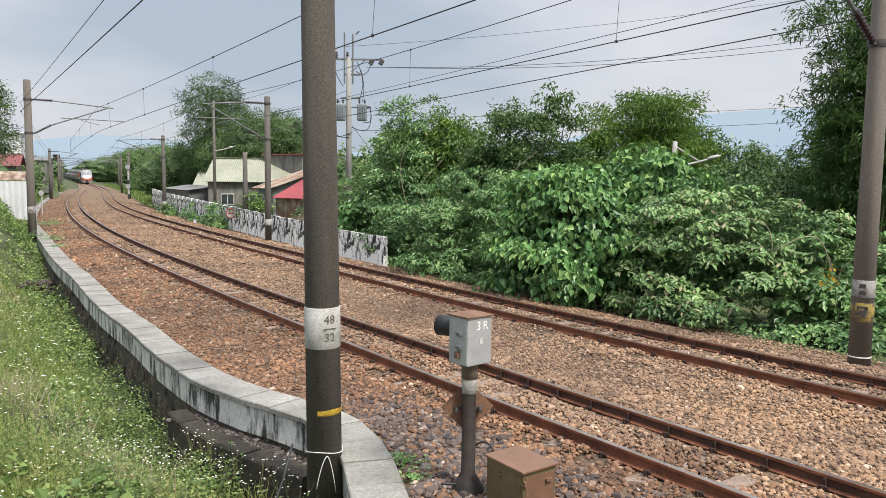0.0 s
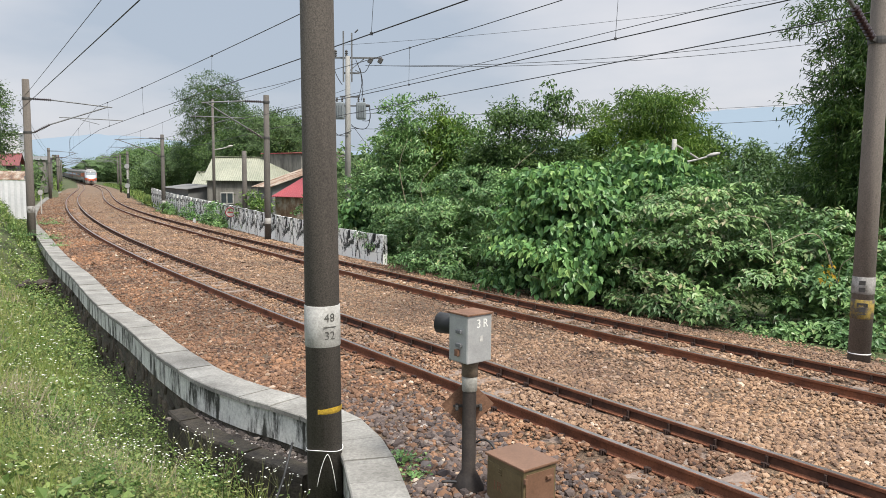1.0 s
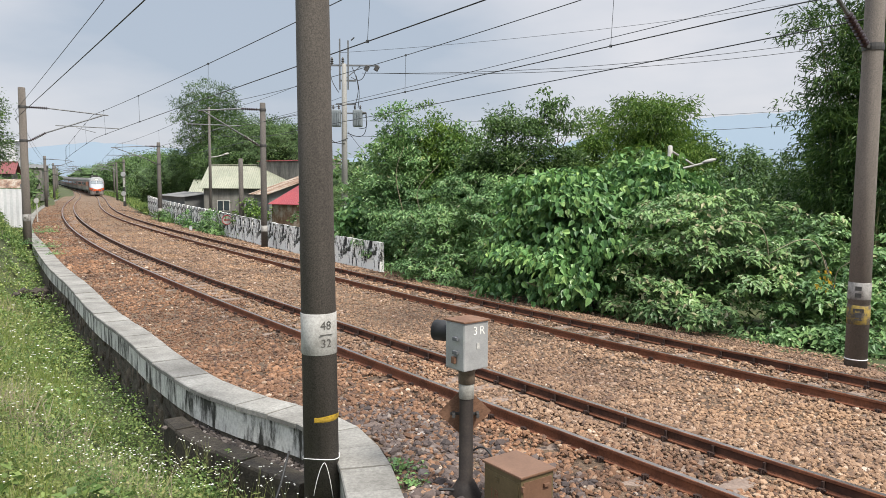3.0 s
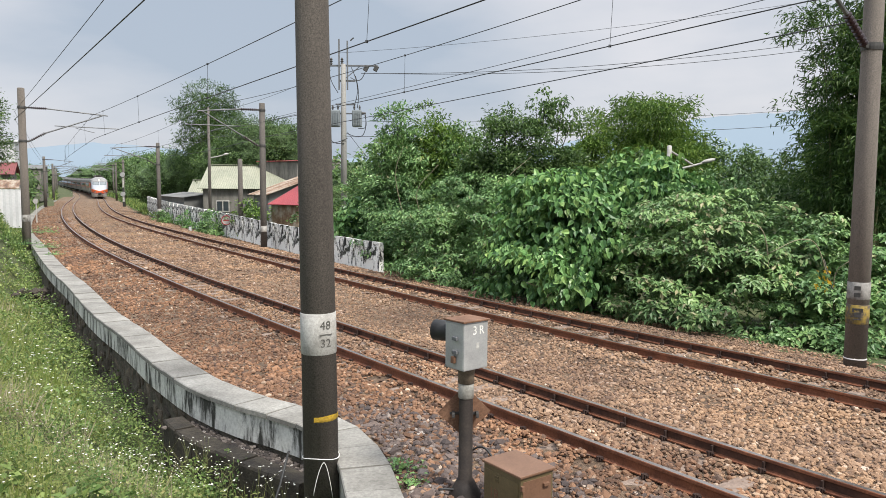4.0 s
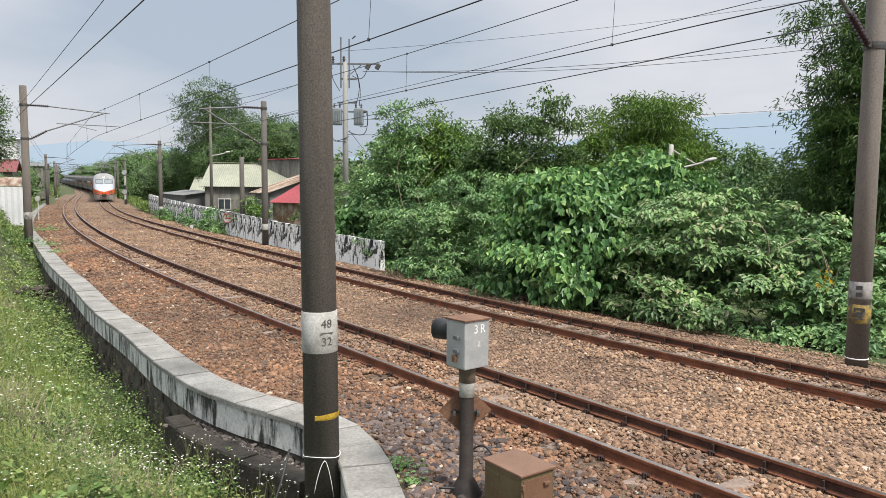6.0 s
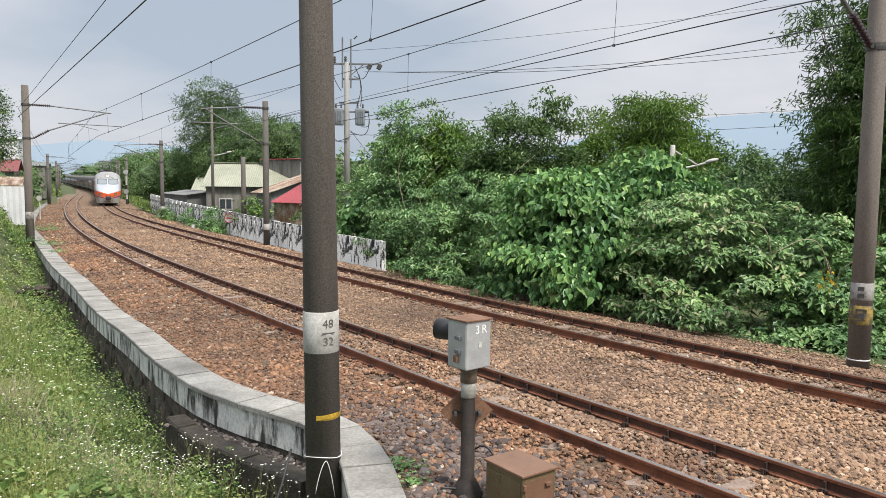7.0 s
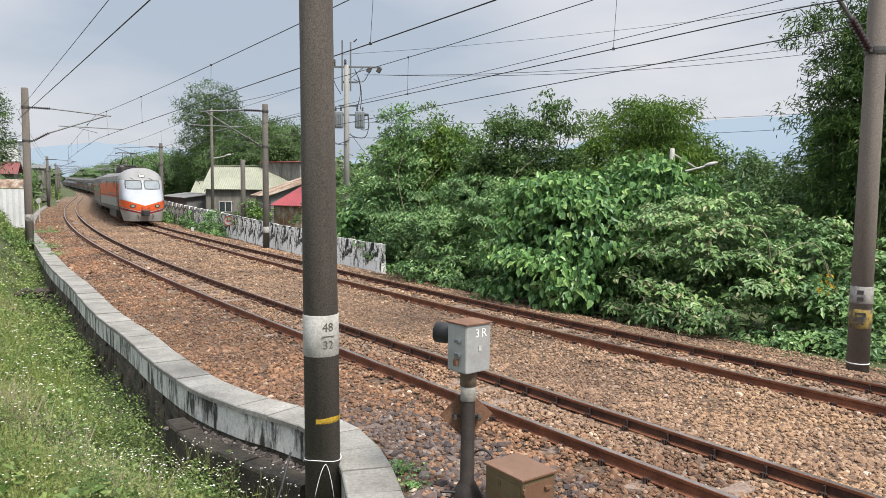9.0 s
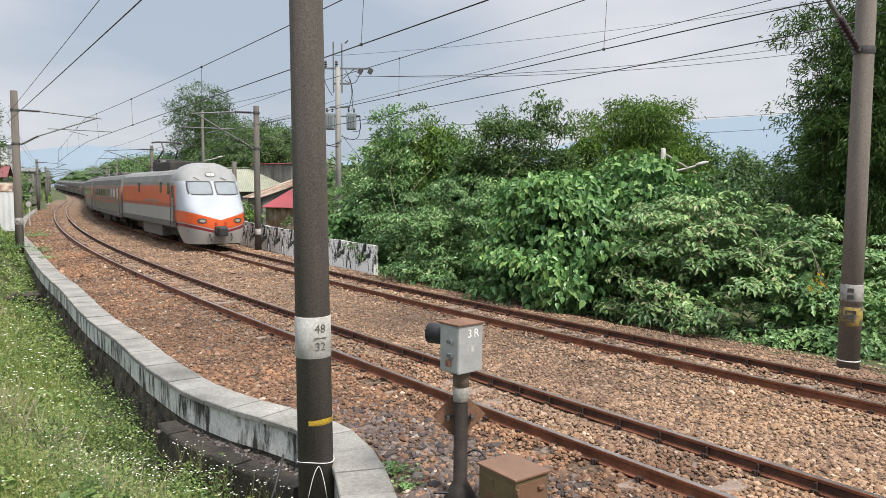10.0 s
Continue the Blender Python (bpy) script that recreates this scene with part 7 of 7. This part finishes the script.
    xy = np.array([FAR.at(a, b)[:2] for a, b in zip(s, o)])
    w = wall_side(xy[:, 0], xy[:, 1])
    xy, s, o = xy[(o < 0) | (w > 0.5)], s[(o < 0) | (w > 0.5)], o[(o < 0) | (w > 0.5)]
    m = len(xy)
    far_ = np.clip(s / 40, 1, 3)
    for pick, nm, mat, lab, hh, ww in ((gr.random(m) < 0.45, "verge_grass", "weed_lush", "tall grass along the fence and the far wall", 0.55, 0.05), (None, "verge_plants", "weed_lush", "leafy weeds along the far verges", 0.26, 0.33)):
        if pick is None:
            pick = ~last
        last = pick
        k = pick.sum()
        P = np.column_stack([xy[pick], ground_height(xy[pick, 0], xy[pick, 1]) + (0 if nm == "verge_grass" else 0.35 * gr.random(k))])
        D = gr.normal(size=(k, 3)) * (0.35 if nm == "verge_grass" else 1.0)
        D[:, 2] = 1.0 if nm == "verge_grass" else 0.2
        Nn = gr.normal(size=(k, 3)) * 0.5 + np.array([0, 0, 1.0])
        tagged(put(nm, leaf_mesh(nm, P, D, Nn, hh * gr.uniform(0.6, 1.3, k) * far_[pick] ** 0.5, ww, M[mat])), lab, "grass", kind="stuff")
    # growth at the foot of the thicket
    m = 4200
    s = gr.uniform(-12, 40, m); o = -3.45 - gr.random(m) ** 1.3 * 1.5
    xy = np.array([FAR.at(a, b)[:2] for a, b in zip(s, o)])
    z = ground_height(xy[:, 0], xy[:, 1])
    P = np.column_stack([xy, z + gr.random(m) * 0.36 * np.clip((-3.3 - o), 0.1, 1)])
    D = gr.normal(size=(m, 3)); D[:, 2] = abs(D[:, 2]) * 0.4
    Nn = gr.normal(size=(m, 3)) * 0.4 + np.array([0, 0, 1])
    tagged(put("verge_weeds", leaf_mesh("verge_weeds", P, D, Nn, gr.uniform(0.04, 0.11, m), 0.30, M["leaf_creeper"])), "low green weeds at the edge of the ballast", "weeds", kind="stuff")


build_weeds()


def weed_clump(x, y, z, n, spread, leaf, mat, seed):
    gr = np.random.default_rng(seed)
    P = np.array([x, y, z]) + gr.normal(size=(n, 3)) * np.array([spread, spread, spread * 0.4])
    P[:, 2] = np.maximum(P[:, 2], z)
    D = gr.normal(size=(n, 3)); D[:, 2] = abs(D[:, 2]) * 0.5
    Nn = gr.normal(size=(n, 3)) * 0.4 + np.array([0, 0, 1])
    tagged(put("weed_clump", leaf_mesh("weed_clump", P, D, Nn, leaf * gr.uniform(0.6, 1.2, n), 0.3, M[mat])), "small green weed growing beside the coping", "weed", kind="stuff")


weed_clump(-0.42, 7.75, -0.18, 90, 0.10, 0.07, "leaf_mid", 301)
weed_clump(-0.30, 7.35, -0.18, 60, 0.08, 0.06, "leaf_mid", 302)
weed_clump(-18.6, 34.6, -0.12, 260, 0.28, 0.08, "leaf_mid", 303)
weed_clump(-20.6, 36.2, -0.1, 300, 0.3, 0.09, "leaf_mid", 304)
weed_clump(-16.5, 31.2, -0.14, 140, 0.2, 0.08, "leaf_mid", 305)
weed_clump(-24.5, 45.0, -0.1, 260, 0.4, 0.12, "leaf_mid", 306)


def flower_stems():
    """Tall thin stalks with white flowers in front of the old kerb."""
    gr = np.random.default_rng(310)
    for k in range(34):
        t = gr.random()
        x, y = -4.3 + 2.6 * t + gr.normal() * 0.18, 9.7 - 2.1 * t + gr.normal() * 0.25
        z = -1.25
        h = gr.uniform(0.5, 0.85)
        st = thing("flowering_weed", Matrix.Translation((x, y, z)), "thin flowering weed with small white heads", "weed", "flowering weeds by the kerb")
        top = Vector((gr.normal() * 0.08, gr.normal() * 0.08, h))
        bm = cyl_bm(0.004, 0.0025, (0, 0, 0), top, 4)
        heads = []
        for q in range(3):
            a = Vector((gr.normal() * 0.10, gr.normal() * 0.10, gr.uniform(0.02, 0.12)))
            cyl_bm(0.0025, 0.002, top * 0.8, top + a, 4, bm)
            heads.append(top + a)
        part("stalk", bm, M["culm"], st)
        P = np.repeat(np.array([list(q) for q in heads]), 7, 0)
        ang = np.tile(np.arange(7) * 0.9, 3)
        D = np.stack([np.cos(ang), np.sin(ang), np.full(21, 0.3)], 1)
        put("flower_heads", leaf_mesh("flower_heads", P, D, np.tile([0, -0.3, 1.0], (21, 1)), np.full(21, 0.012), 0.45, M["flower"]), st)
        n = 22
        P = np.array(list(top)) * gr.uniform(0.1, 0.8, (n, 1))
        D = gr.normal(size=(n, 3)); D[:, 2] *= 0.3
        put("leaves", leaf_mesh("leaves", P, D, np.tile([0, 0, 1.0], (n, 1)) + gr.normal(size=(n, 3)) * 0.3, gr.uniform(0.04, 0.10, n), 0.26, M["weed"]), st)


flower_stems()


def marker_post():
    mp = thing("marker_post", Matrix.Translation((-32.0, 58.0, 0.0)), "white marker post with a round disc", "sign")
    part("post", cyl_bm(0.05, 0.05, (0, 0, -0.6), (0, 0, 1.4), 8), M["white"], mp)
    part("disc", cyl_bm(0.21, 0.21, (0, -0.08, 1.5), (0, -0.05, 1.5), 20), M["white"], mp)


marker_post()


def fence_marker():
    mk = thing("marker_stake", Matrix.Translation((-17.4, 50.6, -0.55)), "short white painted stake in the grass by the fence", "marker")
    part("stake", box_bm(0.16, 0.16, 0.55, 0, 0, 0.27, 0.02), M["whitewall"], mk)
    part("cap", box_bm(0.18, 0.18, 0.06, 0, 0, 0.57, 0.02), M["darksteel"], mk)


def rubble_heap():
    """Broken masonry tumbled from the wall into the ditch."""
    gr = np.random.default_rng(402)
    q = np.stack([gr.normal(-14.2, 0.14, 90), gr.normal(25.95, 0.42, 90)], 1)
    z = ground_height(q[:, 0], q[:, 1]) + 0.10 + 0.45 * gr.random(90)
    z = np.minimum(z, -0.72 - 0.2 * gr.random(90))
    stones("rubble_heap", np.column_stack([q, z]), gr.uniform(0.16, 0.36, 90), M["rubbledark"], "dark broken masonry tumbled beside the wall")


M["rubbledark"] = surface("wet_dark_rubble", [(0.3, (0.025, 0.021, 0.017)), (0.7, (0.085, 0.07, 0.055))], 2.5, 16, 0.6, 0.95, bump=0.8, dist=0.03)
fence_marker()
rubble_heap()


M["yellowleaf"] = island("yellow_leaf", [(0.0, (0.407, 0.244, 0.015)), (1.0, (0.555, 0.385, 0.044))], 0.6, 0.3)
gr_ = np.random.default_rng(5)
yp = np.array([8.15, 15.6, 1.0]) + gr_.normal(size=(26, 3)) * np.array([0.12, 0.1, 0.15])
yl = thing("withered_spray", Matrix.Identity(4), "yellow withered leaves hanging among the green", "leaves")
put("leaves", leaf_mesh("leaves", yp, gr_.normal(size=(26, 3)) * 0.4 + np.array([0.3, 0, -0.8]), gr_.normal(size=(26, 3)) * 0.3 + np.array([0, -1, 0.4]), gr_.uniform(0.07, 0.15, 26), 0.2, M["yellowleaf"]), yl)
put("stalk", tube_mesh("stalk", [(8.6, 15.9, -0.5), (8.45, 15.8, 0.6), (8.1, 15.6, 1.35)], 0.012, M["bark"], 5), yl)

# ---------------------------------------------------------------- houses
M["maroonroof"] = surface("dull_red_roof", [(0.3, (0.118, 0.033, 0.033)), (0.7, (0.192, 0.052, 0.048))], 0.8, 8, 0.2, 0.7, 0.0, bump=0.1, dist=0.01)
M["greenroof"] = surface("pale_green_sheet_roof", [(0.3, (0.196, 0.206, 0.150)), (0.7, (0.289, 0.289, 0.217))], 0.8, 8, 0.15, 0.6, 0.1, bump=0.1, dist=0.01)
M["redroof"] = surface("red_sheet_roof", [(0.3, (0.185, 0.024, 0.030)), (0.7, (0.259, 0.037, 0.041))], 0.8, 8, 0.15, 0.55, 0.0, bump=0.1, dist=0.01)
M["rustroof"] = surface("rusty_sheet_roof", [(0.3, (0.07, 0.04, 0.028)), (0.45, (0.20, 0.12, 0.075)), (0.55, (0.30, 0.24, 0.18)), (0.7, (0.36, 0.33, 0.29))], 1.3, 8, 0.3, 0.7, 0.1, bump=0.1, dist=0.01, stretch=(1.6, 0.5, 1))
M["plaster"] = streaked("grey_plaster", (0.200, 0.189, 0.167), (0.074, 0.070, 0.061), 0.35, 0.6, scale=0.7)
M["sheetwall"] = surface("grey_sheet_wall", [(0.3, (0.096, 0.096, 0.092)), (0.7, (0.178, 0.178, 0.170))], 0.8, 9, 0.15, 0.6, 0.1, stretch=(1, 1, 0.3))


def corrugated(name, L, D, z_low, z_high, mat, parent, m, ribs=None):
    """A sloping sheet roof with ribs along its fall: L wide, D deep, from z_low (front) to z_high (back)."""
    n = ribs or int(L / 0.17)
    V, Fq = [], []
    for i in range(2 * n + 1):
        x = -L / 2 + L * i / (2 * n)
        dz = 0.03 if i % 2 else 0.0
        V += [(x, -D / 2, z_low + dz), (x, D / 2, z_high + dz), (x, -D / 2, z_low + dz - 0.03), (x, D / 2, z_high + dz - 0.03)]
    for i in range(2 * n):
        a, b = 4 * i, 4 * i + 4
        Fq += [(a, b, b + 1, a + 1), (a + 2, a + 3, b + 3, b + 2), (a, a + 2, b + 2, b), (a + 1, b + 1, b + 3, a + 3)]
    return put(name, mesh_from(name, V, Fq, mat), parent, "", m)


def build_house(x, y, z0, turn, L, D, wall_h, ridge_h, wall_mat, roof_mat, label, gable=True, windows=2, eave=0.35, group="small houses beyond the fence"):
    ho = thing("house", Matrix.Translation((x, y, z0)) @ Matrix.Rotation(radians(turn), 4, "Z"), label, "house", group)
    bm = bmesh.new()
    if gable:
        prof = [(-D / 2, 0), (D / 2, 0), (D / 2, wall_h), (0, ridge_h - 0.06), (-D / 2, wall_h)]
    else:
        prof = [(-D / 2, 0), (D / 2, 0), (D / 2, ridge_h - 0.06), (-D / 2, wall_h - 0.04)]
    a = [bm.verts.new((-L / 2, p[0], p[1])) for p in prof]
    b = [bm.verts.new((L / 2, p[0], p[1])) for p in prof]
    bm.faces.new(a[::-1]); bm.faces.new(b)
    for i in range(len(prof)):
        j = (i + 1) % len(prof)
        bm.faces.new((a[i], a[j], b[j], b[i]))
    bmesh.ops.recalc_face_normals(bm, faces=bm.faces)
    part("wall", bm, wall_mat, ho)
    if gable:
        sl = (ridge_h - wall_h) / (D / 2)
        for sgn in (1, -1):
            m = Matrix.Translation((0, -sgn * (D / 4 + eave / 2), 0)) @ (Matrix.Rotation(math.pi, 4, "Z") if sgn < 0 else Matrix.Identity(4))
            corrugated("roof", L + 2 * eave, D / 2 + eave, wall_h - sl * eave, ridge_h, roof_mat, ho, m)
        part("ridge_cap", box_bm(L + 2 * eave, 0.3, 0.05, 0, 0, ridge_h + 0.06, 0.01), roof_mat, ho)
    else:
        sl = (ridge_h - wall_h) / D
        corrugated("roof", L + 2 * eave, D + 2 * eave, wall_h - sl * eave, ridge_h + sl * eave, roof_mat, ho, Matrix.Identity(4))
    for k in range(windows):
        wx = -L / 2 + L * (k + 0.7) / (windows + 0.4)
        zc = min(wall_h - 0.75, 1.6)
        wd = part("window", box_bm(1.0, 0.10, 0.9, wx, -D / 2 - 0.02, zc, 0.01), M["white"], ho)
        for q in (-0.24, 0.24):
            part("pane", box_bm(0.40, 0.04, 0.74, wx + q, -D / 2 - 0.065, zc), M["glass"], wd)
    return ho


build_house(-15.4, 61.5, -0.4, 4, 7.4, 6.5, 3.15, 4.85, M["plaster"], M["greenroof"], "single-storey plaster house with a pale green sheet roof", windows=3)
build_house(-21.3, 73.0, -0.4, 4, 6.0, 4.5, 2.4, 3.7, M["plaster"], M["greenroof"], "low house with a faded green sheet roof", windows=1)
build_house(-11.3, 52.5, -0.4, -60, 3.6, 3.4, 2.7, 3.9, M["sheetwall"], M["rustroof"], "shack with grey sheet walls and a patched rusty roof", False, 1)
build_house(-9.1, 46.5, -0.4, -35, 2.4, 2.4, 2.15, 3.2, M["rustroof"], M["redroof"], "small shed with a bright red sheet roof", False, 0, 0.2)
build_house(-12.0, 62.0, -0.4, -35, 4.5, 5.0, 5.2, 5.45, M["plaster"], M["redroof"], "taller grey house with a red roof edge", False, 1, 0.15)
build_house(-23.4, 66.2, -0.4, -60, 11.0, 1.8, 2.25, 2.5, M["sheetwall"], M["sheetwall"], "low lean-to with a grey sheet canopy", False, 0, 0.3)
build_house(-43.5, 68.0, 0.4, 25, 7.0, 6.0, 3.4, 4.4, M["plaster"], M["maroonroof"], "grey plaster house with a dull red roof", True, 2, group="houses behind the bank")
build_house(-54.6, 88.0, 0.4, 20, 8.0, 8.0, 7.3, 7.8, M["whitewall"], M["whitewall"], "white two-storey house with a flat roof", False, 3, 0.2, group="houses behind the bank")
build_house(-60.5, 106.0, 0.4, 20, 6.0, 6.0, 4.6, 5.2, M["plaster"], M["sheetwall"], "grey plaster house among trees by the line", False, 3, 0.2, group="houses behind the bank")


def build_tin_fence():
    tf = thing("sheet_fence", Matrix.Translation((-30.6, 45.5, 1.15)) @ Matrix.Rotation(radians(20), 4, "Z"), "whitish corrugated sheet fence with a small lean-to roof", "fence")
    V, Fq = [], []
    n = 60
    for i in range(n + 1):
        x, d = -6 + 10.2 * i / n, 0.04 if i % 2 else 0.0
        V += [(x, d, -1.1), (x, d, 1.35), (x, d + 0.02, -1.1), (x, d + 0.02, 1.35)]
    for i in range(n):
        a, b = 4 * i, 4 * i + 4
        Fq += [(a, b, b + 1, a + 1), (a + 2, a + 3, b + 3, b + 2), (a + 1, b + 1, b + 3, a + 3)]
    put("sheet", mesh_from("sheet", V, Fq, M["whitewall"]), tf)
    corrugated("roof", 8.4, 2.0, 1.40, 1.95, M["rustroof"], tf, Matrix.Translation((0, 1.0, 0)))
    for x in (-5.5, -2, 1, 4.0):
        part("post", box_bm(0.08, 0.08, 2.2, x, 0.10, 0.55), M["steel"], tf)


build_tin_fence()


# ---------------------------------------------------------------- lineside signal in the distance
def build_far_signal():
    p = thing("lineside_signal", Matrix.Translation((-44.6, 103.0, -0.2)), "black and white post of a distant track signal", "signal")
    for k in range(6):
        part("post_section", cyl_bm(0.13, 0.13, (0, 0, 0.65 * k), (0, 0, 0.65 * k + 0.65), 12), M["white"] if k % 3 else M["black"], p)
    for zz in (1.7, 4.4):
        part("lamp_disc", cyl_bm(0.33, 0.33, (0, -0.2, zz), (0, -0.1, zz), 16), M["casing"], p)
    part("bracket", box_bm(0.5, 0.1, 0.1, -0.2, 0, 4.0), M["steel"], p)


build_far_signal()


# ---------------------------------------------------------------- hills
RIDGE_A = (-3.1416, -1.2, -0.62, -0.52, -0.44, -0.36, -0.2, 0.1, 0.28, 0.36, 0.45, 0.62, 1.2, 3.1416)
RIDGE_H = (140, 150, 120, 165, 196, 180, 130, 180, 325, 352, 360, 330, 200, 140)


def build_hills():
    m, nt, b = _base("hill_haze_glow", 1.0, 0, 0)
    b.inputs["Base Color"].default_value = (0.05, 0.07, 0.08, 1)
    # distance haze is painted: an even blue glow over the hills
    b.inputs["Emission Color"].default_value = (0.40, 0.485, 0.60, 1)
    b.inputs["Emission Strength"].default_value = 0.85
    M["hill"] = m
    V, Fq = [], []
    n = 600
    for i in range(n):
        a = 2 * math.pi * i / n
        az = (a + math.pi) % (2 * math.pi) - math.pi
        h = float(np.interp(az, RIDGE_A, RIDGE_H)) + 22 * noise.noise(Vector((math.cos(a) * 16, math.sin(a) * 16, 2))) + 9 * noise.noise(Vector((math.cos(a) * 60, math.sin(a) * 60, 5)))
        x, y = 3900 * math.sin(a), 3900 * math.cos(a)
        V += [(x * 1.02, y * 1.02, -40), (x, y, h), (x * 1.06, y * 1.06, -40)]
    for i in range(n):
        j = (i + 1) % n
        Fq += [(3 * i, 3 * j, 3 * j + 1, 3 * i + 1), (3 * i + 1, 3 * j + 1, 3 * j + 2, 3 * i + 2)]
    tagged(put("backdrop", mesh_from("backdrop", V, Fq, m, smooth=True)), "mountains on the horizon with blue haze painted as a glow", "mountains", kind="structure")


build_hills()


# ---------------------------------------------------------------- movement
TRAIN_S0, TRAIN_V = 224.2, 20.07      # the nose's place along the far track, metres and metres per second


def vehicle_pose(s_front, length):
    a, b = FAR.at(s_front + length * 0.2), FAR.at(s_front + length * 0.8)
    d = a - b
    c = (a + b) / 2
    return Matrix.Translation(c) @ Matrix.Rotation(math.atan2(-d.x, d.y), 4, "Z") @ Matrix.Rotation(math.atan2(d.z, math.hypot(d.x, d.y)), 4, "X")


def nose_at(t):
    """Steady speed, then gathering way slightly."""
    return TRAIN_S0 - TRAIN_V * t - 0.31 * max(0.0, t - 7.0) ** 2


def motions():
    times = [i * 0.25 for i in range(41)]
    walk(loco, [(t, vehicle_pose(nose_at(t), LOCO_L)) for t in times])
    s = LOCO_L + GAP
    for co in COACHES:
        walk(co, [(t, vehicle_pose(nose_at(t) + s, COACH_L)) for t in times])
        s += COACH_L + GAP
    spin = -TRAIN_V / 0.43
    for ws, y in loco_sets + coach_a_sets:
        walk(ws, [(i / 30, Matrix.Translation((0, y, 0.43)) @ Matrix.Rotation(spin * i / 30, 4, "X")) for i in range(301)])


motions()
